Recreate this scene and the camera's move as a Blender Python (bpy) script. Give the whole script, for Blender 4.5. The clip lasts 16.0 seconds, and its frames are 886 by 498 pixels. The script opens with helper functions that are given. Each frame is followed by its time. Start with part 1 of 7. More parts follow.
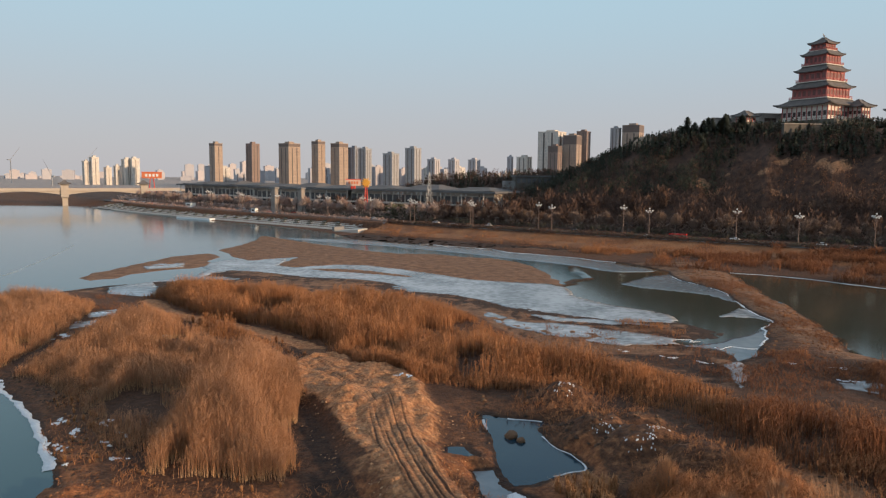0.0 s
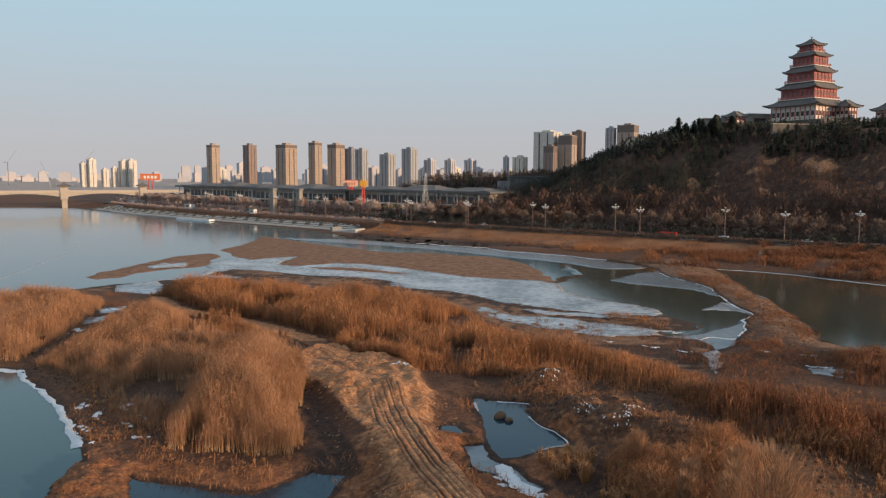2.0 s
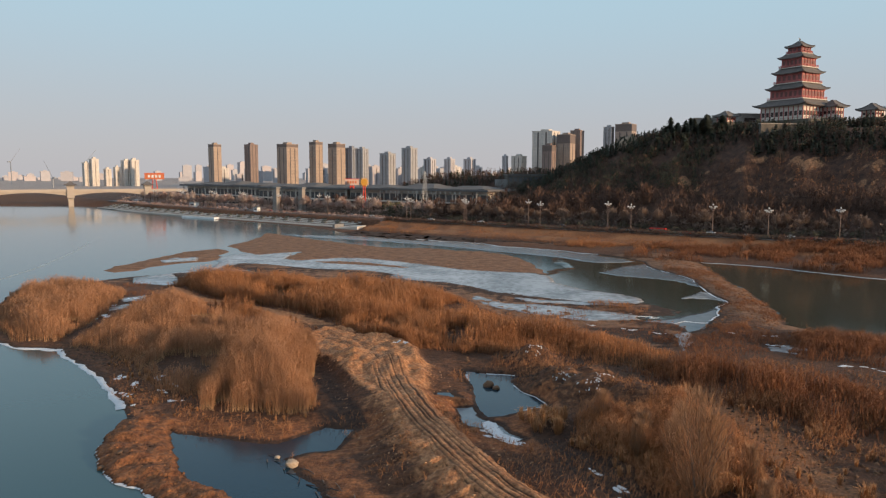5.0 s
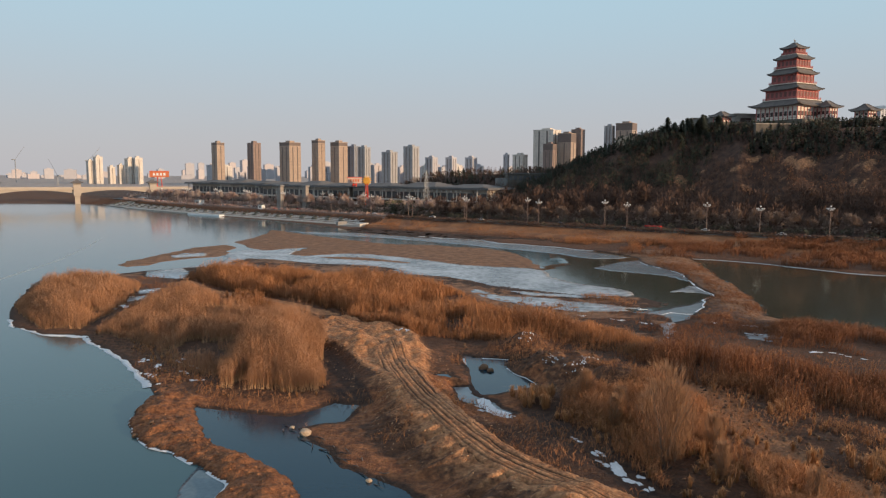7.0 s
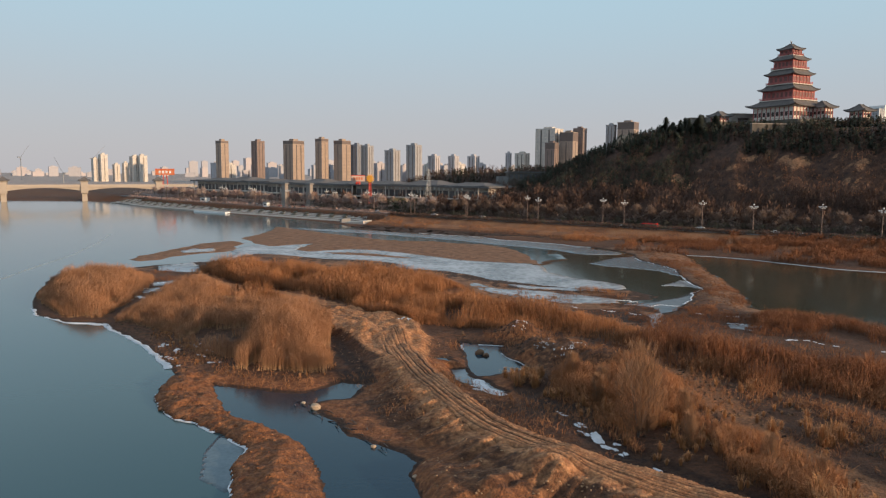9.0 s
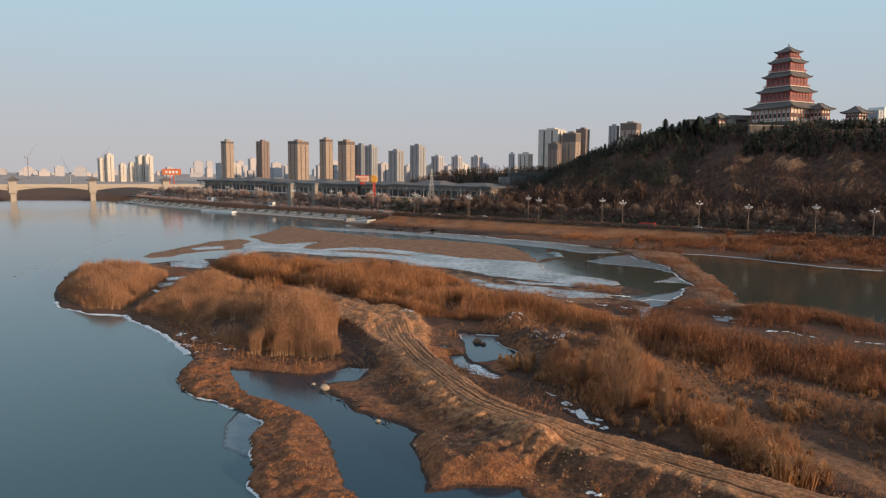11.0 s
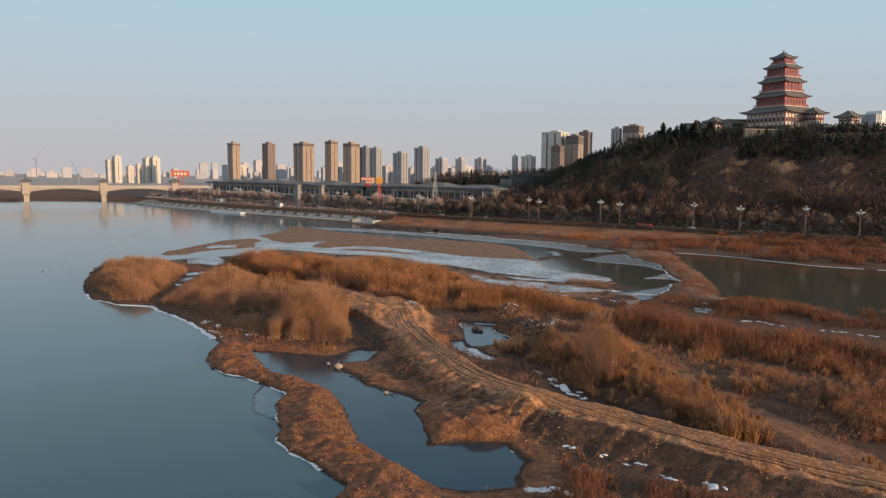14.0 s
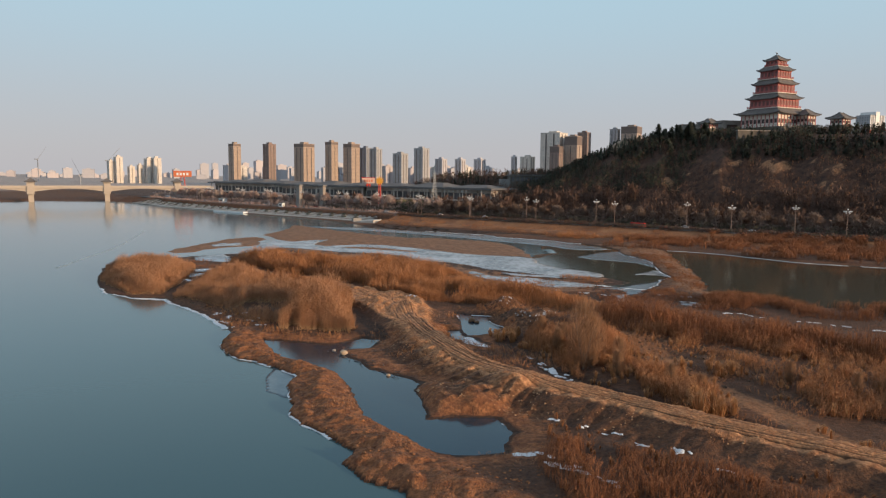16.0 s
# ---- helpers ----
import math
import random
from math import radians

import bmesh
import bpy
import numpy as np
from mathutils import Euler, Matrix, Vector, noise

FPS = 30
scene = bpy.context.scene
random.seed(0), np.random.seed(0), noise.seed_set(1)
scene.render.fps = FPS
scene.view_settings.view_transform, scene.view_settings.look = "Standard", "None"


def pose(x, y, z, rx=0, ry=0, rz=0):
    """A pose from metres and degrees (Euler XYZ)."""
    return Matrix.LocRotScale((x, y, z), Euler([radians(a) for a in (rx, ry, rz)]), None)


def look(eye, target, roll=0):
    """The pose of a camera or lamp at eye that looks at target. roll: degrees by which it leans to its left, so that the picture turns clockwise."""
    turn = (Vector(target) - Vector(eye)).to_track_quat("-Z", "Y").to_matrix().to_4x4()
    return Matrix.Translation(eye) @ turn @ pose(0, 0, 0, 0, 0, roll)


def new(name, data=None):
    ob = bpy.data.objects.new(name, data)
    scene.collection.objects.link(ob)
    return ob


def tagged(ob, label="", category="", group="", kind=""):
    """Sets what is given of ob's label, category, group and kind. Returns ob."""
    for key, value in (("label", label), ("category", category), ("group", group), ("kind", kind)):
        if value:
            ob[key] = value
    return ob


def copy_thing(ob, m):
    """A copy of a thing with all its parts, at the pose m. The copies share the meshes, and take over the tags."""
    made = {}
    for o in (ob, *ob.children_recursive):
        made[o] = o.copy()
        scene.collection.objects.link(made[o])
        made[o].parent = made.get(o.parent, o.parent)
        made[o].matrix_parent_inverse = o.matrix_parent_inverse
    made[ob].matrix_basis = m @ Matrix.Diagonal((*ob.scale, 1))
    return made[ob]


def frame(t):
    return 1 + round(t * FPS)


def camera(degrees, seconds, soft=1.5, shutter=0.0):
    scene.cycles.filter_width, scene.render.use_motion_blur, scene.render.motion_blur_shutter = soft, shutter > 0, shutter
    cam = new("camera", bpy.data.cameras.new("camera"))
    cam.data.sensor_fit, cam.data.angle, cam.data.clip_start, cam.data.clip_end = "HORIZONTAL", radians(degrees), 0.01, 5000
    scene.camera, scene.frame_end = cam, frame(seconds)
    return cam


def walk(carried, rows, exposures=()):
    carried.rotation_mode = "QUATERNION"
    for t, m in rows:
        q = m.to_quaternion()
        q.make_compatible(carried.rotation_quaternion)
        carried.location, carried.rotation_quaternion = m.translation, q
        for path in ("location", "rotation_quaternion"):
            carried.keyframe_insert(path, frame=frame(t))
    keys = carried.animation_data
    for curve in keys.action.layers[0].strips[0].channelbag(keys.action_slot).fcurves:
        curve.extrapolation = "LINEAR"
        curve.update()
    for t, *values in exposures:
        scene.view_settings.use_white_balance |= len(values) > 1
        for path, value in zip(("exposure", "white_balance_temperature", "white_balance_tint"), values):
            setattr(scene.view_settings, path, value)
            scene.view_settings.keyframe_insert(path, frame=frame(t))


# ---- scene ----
cam = camera(64.32, 16.0, 1.25)
PATH = [
    (0, (0.00, 0.00, 36.03), (0.01, 99.45, 25.58), 0.51),
    (0.5, (0.14, -1.91, 36.11), (0.26, 97.55, 25.70), 0.46),
    (1, (0.29, -3.92, 36.15), (0.54, 95.54, 25.82), 0.39),
    (1.5, (0.43, -6.07, 36.15), (0.80, 93.40, 25.80), 0.32),
    (2, (0.53, -8.32, 36.13), (0.97, 91.14, 25.75), 0.25),
    (2.5, (0.65, -10.64, 36.08), (1.16, 88.82, 25.68), 0.21),
    (3, (0.78, -13.02, 36.02), (1.34, 86.43, 25.60), 0.17),
    (3.5, (0.96, -15.44, 35.95), (1.48, 84.01, 25.49), 0.15),
    (4, (1.09, -17.88, 35.91), (1.59, 81.57, 25.43), 0.14),
    (6.5, (1.70, -30.65, 36.12), (1.94, 68.77, 25.41), 0.24),
    (7, (1.80, -33.14, 36.12), (1.99, 66.28, 25.35), 0.26),
    (7.5, (1.95, -35.61, 36.11), (2.07, 63.81, 25.30), 0.29),
    (8, (2.12, -38.03, 36.10), (2.15, 61.38, 25.21), 0.32),
    (8.5, (2.29, -40.41, 36.11), (2.23, 58.98, 25.15), 0.34),
    (9, (2.49, -42.79, 36.10), (2.31, 56.60, 25.11), 0.38),
    (11.5, (3.43, -54.79, 36.07), (2.63, 44.61, 25.18), 0.48),
    (12, (3.57, -57.22, 36.17), (2.68, 42.19, 25.32), 0.50),
    (12.5, (3.71, -59.65, 36.24), (2.70, 39.76, 25.44), 0.52),
    (13, (3.81, -62.10, 36.27), (2.67, 37.31, 25.53), 0.54),
    (13.5, (3.90, -64.56, 36.27), (2.70, 34.86, 25.56), 0.56),
    (14, (4.02, -67.02, 36.26), (2.75, 32.40, 25.60), 0.55),
    (14.5, (4.14, -69.54, 36.22), (2.85, 29.89, 25.56), 0.55),
    (15, (4.27, -72.06, 36.20), (2.98, 27.36, 25.56), 0.55),
    (15.5, (4.39, -74.59, 36.20), (3.13, 24.84, 25.57), 0.55),
    (16, (4.50, -77.13, 36.19), (3.27, 22.30, 25.58), 0.56),
]
walk(cam, [(t, look(eye, target, roll)) for t, eye, target, roll in PATH])

# ---- light ----
SUN_EL, SUN_AZ = 10.0, 122.0
scene.view_settings.exposure = 0.0
world = bpy.data.worlds.new("sky")
scene.world = world
world.use_nodes = True
wn = world.node_tree
sky = wn.nodes.new("ShaderNodeTexSky")
sky.sky_type = "NISHITA"
sky.sun_disc = False
sky.sun_elevation, sky.sun_rotation = radians(SUN_EL), radians(SUN_AZ)
sky.air_density, sky.dust_density, sky.ozone_density = 1.0, 0.8, 2.0
# winter haze, thickest near the horizon all round
haze = wn.nodes.new("ShaderNodeMix")
haze.data_type = "RGBA"
haze.inputs[0].default_value = 0.95
wn.links.new(sky.outputs[0], haze.inputs[6])
sky_co = wn.nodes.new("ShaderNodeTexCoord")
sky_up = wn.nodes.new("ShaderNodeSeparateXYZ")
wn.links.new(sky_co.outputs["Generated"], sky_up.inputs[0])
sky_fade = wn.nodes.new("ShaderNodeValToRGB")
sky_fade.color_ramp.interpolation = "EASE"
sky_fade.color_ramp.elements[0].position, sky_fade.color_ramp.elements[1].position = 0.0, 0.26
sky_fade.color_ramp.elements[0].color, sky_fade.color_ramp.elements[1].color = (0.54, 0.53, 0.56, 1), (0.48, 0.67, 0.785, 1)
sky_mid = sky_fade.color_ramp.elements.new(0.44)
sky_mid.color = (0.36, 0.55, 0.72, 1)
sky_zen = sky_fade.color_ramp.elements.new(0.78)
sky_zen.color = (0.42, 0.46, 0.53, 1)
wn.links.new(sky_up.outputs[2], sky_fade.inputs[0])
sky_gain = wn.nodes.new("ShaderNodeMix")
sky_gain.data_type, sky_gain.blend_type = "RGBA", "MULTIPLY"
sky_gain.inputs[0].default_value = 1.0
sky_gain.inputs[7].default_value = (6.2, 6.2, 6.2, 1)
wn.links.new(sky_fade.outputs[0], sky_gain.inputs[6])
wn.links.new(sky_gain.outputs[2], haze.inputs[7])
wn.nodes["Background"].inputs["Strength"].default_value = 0.15
wn.links.new(haze.outputs[2], wn.nodes["Background"].inputs["Color"])
sun = new("sun", bpy.data.lights.new("sun", "SUN"))
sun.data.energy, sun.data.angle, sun.data.color = 4.4, radians(1.0), (1.0, 0.70, 0.44)
a, e = radians(SUN_AZ), radians(SUN_EL)
sun.matrix_world = look((math.sin(a) * math.cos(e) * 900, math.cos(a) * math.cos(e) * 900, math.sin(e) * 900), (0, 0, 0))

# ---- materials ----


def mat(name, c1, c2, rough=0.85, scale=1.0, fine=8.0, bump=0.3, metal=0.0, island=0.0, ramp=(0.35, 0.65), bdist=0.1):
    """Two colours mixed by broad and fine noise in metres, a little bump, and a spread from piece to piece."""
    m = bpy.data.materials.new(name)
    m.use_nodes = True
    nt = m.node_tree
    bsdf = nt.nodes["Principled BSDF"]
    co = nt.nodes.new("ShaderNodeTexCoord")
    n1, n2 = nt.nodes.new("ShaderNodeTexNoise"), nt.nodes.new("ShaderNodeTexNoise")
    n1.inputs["Scale"].default_value, n2.inputs["Scale"].default_value = scale, fine
    n1.inputs["Detail"].default_value, n2.inputs["Detail"].default_value = 6, 4
    for n in (n1, n2):
        nt.links.new(co.outputs["Object"], n.inputs["Vector"])
    add = nt.nodes.new("ShaderNodeMath")
    add.operation = "MULTIPLY_ADD"
    add.inputs[1].default_value = 0.4
    nt.links.new(n2.outputs[0], add.inputs[0])
    half = nt.nodes.new("ShaderNodeMath")
    half.operation = "MULTIPLY"
    half.inputs[1].default_value = 0.6
    nt.links.new(n1.outputs[0], half.inputs[0])
    nt.links.new(half.outputs[0], add.inputs[2])
    last = add.outputs[0]
    if island:
        geo = nt.nodes.new("ShaderNodeNewGeometry")
        isl = nt.nodes.new("ShaderNodeMath")
        isl.operation = "MULTIPLY_ADD"
        isl.inputs[1].default_value = island
        nt.links.new(geo.outputs["Random Per Island"], isl.inputs[0])
        nt.links.new(last, isl.inputs[2])
        sub = nt.nodes.new("ShaderNodeMath")
        sub.operation = "SUBTRACT"
        sub.inputs[1].default_value = island / 2
        nt.links.new(isl.outputs[0], sub.inputs[0])
        last = sub.outputs[0]
    cr = nt.nodes.new("ShaderNodeValToRGB")
    cr.color_ramp.elements[0].position, cr.color_ramp.elements[1].position = ramp
    cr.color_ramp.elements[0].color, cr.color_ramp.elements[1].color = (*c1, 1), (*c2, 1)
    nt.links.new(last, cr.inputs[0])
    nt.links.new(cr.outputs[0], bsdf.inputs["Base Color"])
    bsdf.inputs["Roughness"].default_value, bsdf.inputs["Metallic"].default_value = rough, metal
    if bump:
        bp = nt.nodes.new("ShaderNodeBump")
        bp.inputs["Strength"].default_value, bp.inputs["Distance"].default_value = bump, bdist
        nt.links.new(n2.outputs[0], bp.inputs["Height"])
        nt.links.new(bp.outputs[0], bsdf.inputs["Normal"])
    return m


def ground_material():
    """Earth whose sand, mud and grass follow the plan; the attributes give where each lies."""
    m = bpy.data.materials.new("earth")
    m.use_nodes = True
    nt = m.node_tree
    bsdf = nt.nodes["Principled BSDF"]
    bsdf.inputs["Roughness"].default_value = 0.9
    co = nt.nodes.new("ShaderNodeTexCoord")

    def nz(scale, detail=6):
        n = nt.nodes.new("ShaderNodeTexNoise")
        n.inputs["Scale"].default_value, n.inputs["Detail"].default_value = scale, detail
        nt.links.new(co.outputs["Object"], n.inputs["Vector"])
        return n.outputs[0]

    big, mid, fine, tiny = nz(0.08), nz(0.3, 8), nz(0.9), nz(4.0)

    def two(c1, c2, by, lo=0.35, hi=0.65):
        cr = nt.nodes.new("ShaderNodeValToRGB")
        cr.color_ramp.elements[0].position, cr.color_ramp.elements[1].position = lo, hi
        cr.color_ramp.elements[0].color, cr.color_ramp.elements[1].color = (*c1, 1), (*c2, 1)
        nt.links.new(by, cr.inputs[0])
        return cr.outputs[0]

    def mixed(f, a, b):
        mx = nt.nodes.new("ShaderNodeMix")
        mx.data_type = "RGBA"
        nt.links.new(f, mx.inputs[0])
        nt.links.new(a, mx.inputs[6])
        nt.links.new(b, mx.inputs[7])
        return mx.outputs[2]

    def layer(name, spread=0.6):
        at = nt.nodes.new("ShaderNodeAttribute")
        at.attribute_name = name
        ma = nt.nodes.new("ShaderNodeMath")
        ma.operation = "MULTIPLY_ADD"
        nt.links.new(fine, ma.inputs[0])
        ma.inputs[1].default_value = spread
        sh = nt.nodes.new("ShaderNodeMath")
        sh.operation = "SUBTRACT"
        nt.links.new(at.outputs["Fac"], sh.inputs[0])
        sh.inputs[1].default_value = spread / 2
        nt.links.new(sh.outputs[0], ma.inputs[2])
        mp = nt.nodes.new("ShaderNodeMapRange")
        mp.inputs[1].default_value, mp.inputs[2].default_value = 0.3, 0.7
        nt.links.new(ma.outputs[0], mp.inputs[0])
        return mp.outputs[0]

    col = two((0.075, 0.031, 0.014), (0.165, 0.071, 0.031), fine)
    col = mixed(layer("sand"), col, two((0.33, 0.14, 0.06), (0.54, 0.268, 0.124), fine))
    col = mixed(layer("clay"), col, two((0.16, 0.057, 0.022), (0.31, 0.125, 0.049), fine))
    col = mixed(layer("bar"), col, two((0.17, 0.082, 0.042), (0.31, 0.165, 0.09), mid))
    col = mixed(layer("grass"), col, two((0.18, 0.076, 0.034), (0.32, 0.15, 0.065), big))
    col = mixed(layer("wood"), col, two((0.042, 0.023, 0.016), (0.10, 0.05, 0.031), mid))
    # Dry far fields, paled further to stand in for distance haze.
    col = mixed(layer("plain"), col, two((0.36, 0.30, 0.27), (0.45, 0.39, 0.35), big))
    col = mixed(layer("scar", 0.9), col, two((0.15, 0.075, 0.038), (0.37, 0.20, 0.105), fine))
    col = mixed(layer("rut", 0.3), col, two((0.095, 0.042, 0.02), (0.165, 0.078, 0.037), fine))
    col = mixed(layer("mud"), col, two((0.030, 0.0145, 0.009), (0.08, 0.037, 0.0185), fine))
    # grit and pebbles
    mp = nt.nodes.new("ShaderNodeMapRange")
    mp.inputs[1].default_value, mp.inputs[2].default_value, mp.inputs[3].default_value, mp.inputs[4].default_value = 0.32, 0.68, 0.62, 1.38
    nt.links.new(nz(2.2, 8), mp.inputs[0])
    hs = nt.nodes.new("ShaderNodeHueSaturation")
    nt.links.new(mp.outputs[0], hs.inputs["Value"])
    nt.links.new(col, hs.inputs["Color"])
    nt.links.new(hs.outputs[0], bsdf.inputs["Base Color"])
    bp = nt.nodes.new("ShaderNodeBump")
    bp.inputs["Strength"].default_value, bp.inputs["Distance"].default_value = 0.9, 0.35
    add = nt.nodes.new("ShaderNodeMath")
    add.operation = "ADD"
    nt.links.new(fine, add.inputs[0])
    nt.links.new(tiny, add.inputs[1])
    nt.links.new(add.outputs[0], bp.inputs["Height"])
    nt.links.new(bp.outputs[0], bsdf.inputs["Normal"])
    return m


def water_material(name, c1, c2):
    m = bpy.data.materials.new(name)
    m.use_nodes = True
    nt = m.node_tree
    b = nt.nodes["Principled BSDF"]
    co = nt.nodes.new("ShaderNodeTexCoord")
    n = nt.nodes.new("ShaderNodeTexNoise")
    n.inputs["Scale"].default_value, n.inputs["Detail"].default_value = 0.012, 3
    nt.links.new(co.outputs["Object"], n.inputs["Vector"])
    cr = nt.nodes.new("ShaderNodeValToRGB")
    cr.color_ramp.elements[0].color, cr.color_ramp.elements[1].color = (*c1, 1), (*c2, 1)
    nt.links.new(n.outputs[0], cr.inputs[0])
    nt.links.new(cr.outputs[0], b.inputs["Base Color"])
    b.inputs["Roughness"].default_value, b.inputs["IOR"].default_value = 0.1, 1.38
    n2 = nt.nodes.new("ShaderNodeTexNoise")
    n2.inputs["Scale"].default_value, n2.inputs["Detail"].default_value = 1.2, 3
    nt.links.new(co.outputs["Object"], n2.inputs["Vector"])
    bp = nt.nodes.new("ShaderNodeBump")
    bp.inputs["Strength"].default_value, bp.inputs["Distance"].default_value = 0.2, 0.05
    nt.links.new(n2.outputs[0], bp.inputs["Height"])
    nt.links.new(bp.outputs[0], b.inputs["Normal"])
    return m


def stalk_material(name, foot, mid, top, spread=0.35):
    """Dry stems: coloured from foot through mid to tip, varied from stem to stem."""
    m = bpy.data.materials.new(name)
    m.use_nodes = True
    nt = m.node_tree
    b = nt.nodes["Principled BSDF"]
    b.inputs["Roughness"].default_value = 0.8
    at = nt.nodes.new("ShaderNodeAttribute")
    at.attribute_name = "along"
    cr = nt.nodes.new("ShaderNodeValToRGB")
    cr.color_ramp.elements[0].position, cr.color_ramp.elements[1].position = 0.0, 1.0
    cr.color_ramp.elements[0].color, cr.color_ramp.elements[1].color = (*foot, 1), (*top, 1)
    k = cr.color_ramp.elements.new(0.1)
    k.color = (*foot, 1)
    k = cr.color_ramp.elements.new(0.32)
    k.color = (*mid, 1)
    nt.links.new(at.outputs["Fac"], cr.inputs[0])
    geo = nt.nodes.new("ShaderNodeNewGeometry")
    co = nt.nodes.new("ShaderNodeTexCoord")
    n = nt.nodes.new("ShaderNodeTexNoise")
    n.inputs["Scale"].default_value, n.inputs["Detail"].default_value = 0.15, 3
    nt.links.new(co.outputs["Object"], n.inputs["Vector"])
    ma = nt.nodes.new("ShaderNodeMath")
    ma.operation = "MULTIPLY_ADD"
    ma.inputs[1].default_value = spread
    nt.links.new(geo.outputs["Random Per Island"], ma.inputs[0])
    nt.links.new(n.outputs[0], ma.inputs[2])
    mp = nt.nodes.new("ShaderNodeMapRange")
    mp.inputs[1].default_value, mp.inputs[2].default_value = 0.3, 0.7 + spread
    mp.inputs[3].default_value, mp.inputs[4].default_value = 0.65, 1.35
    nt.links.new(ma.outputs[0], mp.inputs[0])
    hs = nt.nodes.new("ShaderNodeHueSaturation")
    nt.links.new(mp.outputs[0], hs.inputs["Value"])
    nt.links.new(cr.outputs[0], hs.inputs["Color"])
    nt.links.new(hs.outputs[0], b.inputs["Base Color"])
    return m


EARTH, WATER = ground_material(), water_material("river_water", (0.040, 0.089, 0.100), (0.056, 0.114, 0.126))
MURKY = water_material("murky_pond_water", (0.048, 0.047, 0.031), (0.075, 0.072, 0.048))
# Dark blue base stands in for the high sky mirrored in still water.
POOLWATER = water_material("still_pool_water", (0.010, 0.034, 0.055), (0.018, 0.046, 0.068))
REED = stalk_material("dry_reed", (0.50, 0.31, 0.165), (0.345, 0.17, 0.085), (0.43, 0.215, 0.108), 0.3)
# The stalks from here on run from a darker foot to a lighter tip.
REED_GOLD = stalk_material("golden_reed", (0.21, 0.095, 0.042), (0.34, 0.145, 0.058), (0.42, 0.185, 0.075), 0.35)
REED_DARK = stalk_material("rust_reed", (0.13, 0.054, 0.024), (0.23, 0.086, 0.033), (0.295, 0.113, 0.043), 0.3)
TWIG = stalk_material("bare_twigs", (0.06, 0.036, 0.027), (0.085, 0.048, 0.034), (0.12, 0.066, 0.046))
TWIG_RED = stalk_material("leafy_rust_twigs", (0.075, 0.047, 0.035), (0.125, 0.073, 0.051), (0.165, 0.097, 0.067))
# Grey-brown and pinkish twigs, both paled to stand in for distance haze.
TWIG_GREY = stalk_material("hazed_grey_twigs", (0.36, 0.30, 0.275), (0.46, 0.37, 0.335), (0.53, 0.42, 0.375))
TWIG_PINK = stalk_material("hazed_pink_twigs", (0.33, 0.235, 0.205), (0.44, 0.30, 0.25), (0.51, 0.345, 0.29))
TWIG_TAN = stalk_material("tan_twigs", (0.10, 0.07, 0.055), (0.19, 0.13, 0.10), (0.26, 0.18, 0.14))
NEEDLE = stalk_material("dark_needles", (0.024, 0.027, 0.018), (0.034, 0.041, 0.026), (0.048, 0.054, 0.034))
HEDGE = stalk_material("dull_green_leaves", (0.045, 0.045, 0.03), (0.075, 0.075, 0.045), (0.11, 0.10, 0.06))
BARK = mat("bark", (0.11, 0.085, 0.07), (0.20, 0.16, 0.135), 0.9, 1.0, 8)
ICE = mat("river_ice", (0.17, 0.165, 0.165), (0.47, 0.475, 0.485), 0.25, 0.07, 0.5, 0.1, ramp=(0.4, 0.6))
ICE_BLUE = mat("blue_grey_ice", (0.15, 0.172, 0.186), (0.235, 0.26, 0.28), 0.2, 0.05, 0.6, 0.08)
RIM = mat("white_ice_rim", (0.62, 0.66, 0.70), (0.85, 0.86, 0.87), 0.6, 0.5, 4, 0.4)
ASPHALT = mat("asphalt", (0.055, 0.05, 0.047), (0.085, 0.077, 0.072), 0.85, 0.1, 3)
# Asphalt of the far stretch, paled to stand in for distance haze.
HAZED_ASPHALT = mat("hazed_asphalt", (0.14, 0.132, 0.126), (0.20, 0.19, 0.18), 0.85, 0.1, 3)
STONE = mat("pale_stone", (0.46, 0.415, 0.37), (0.60, 0.55, 0.49), 0.85, 0.1, 2)
GREYSTONE = mat("grey_stone", (0.17, 0.165, 0.16), (0.27, 0.26, 0.25), 0.85, 0.2, 2)
TILE = mat("grey_roof_tile", (0.105, 0.095, 0.088), (0.18, 0.16, 0.148), 0.75, 0.3, 3, 0.5)
REDWOOD = mat("red_painted_timber", (0.37, 0.095, 0.085), (0.50, 0.15, 0.135), 0.6, 0.3, 3)
PALEWALL = mat("pale_plaster", (0.62, 0.56, 0.49), (0.76, 0.70, 0.62), 0.8, 0.2, 2)
LATTICE = mat("dark_red_lattice", (0.13, 0.045, 0.04), (0.22, 0.085, 0.075), 0.5, 0.3, 3)
DARKWOOD = mat("dark_window", (0.03, 0.018, 0.016), (0.07, 0.035, 0.03), 0.4, 0.3, 3)
BOULDER = mat("pale_boulder", (0.38, 0.28, 0.19), (0.56, 0.43, 0.31), 0.85, 2, 9)
POLE = mat("lamp_pole_paint", (0.14, 0.09, 0.075), (0.21, 0.14, 0.115), 0.5, 1, 6)
GLOBE = mat("white_globe", (0.56, 0.56, 0.55), (0.66, 0.66, 0.65), 0.25, 1, 5, 0)
RED = mat("red_steel", (0.55, 0.035, 0.02), (0.66, 0.06, 0.03), 0.45, 0.5, 4)
ORANGE = mat("orange_panel", (0.58, 0.15, 0.06), (0.66, 0.21, 0.09), 0.5, 0.5, 4)
WHITE = mat("white_paint", (0.74, 0.74, 0.73), (0.82, 0.82, 0.81), 0.5, 0.3, 3)
STEEL = mat("galvanised_steel", (0.30, 0.31, 0.32), (0.42, 0.43, 0.44), 0.5, 1, 5, 0.1, 0.6)
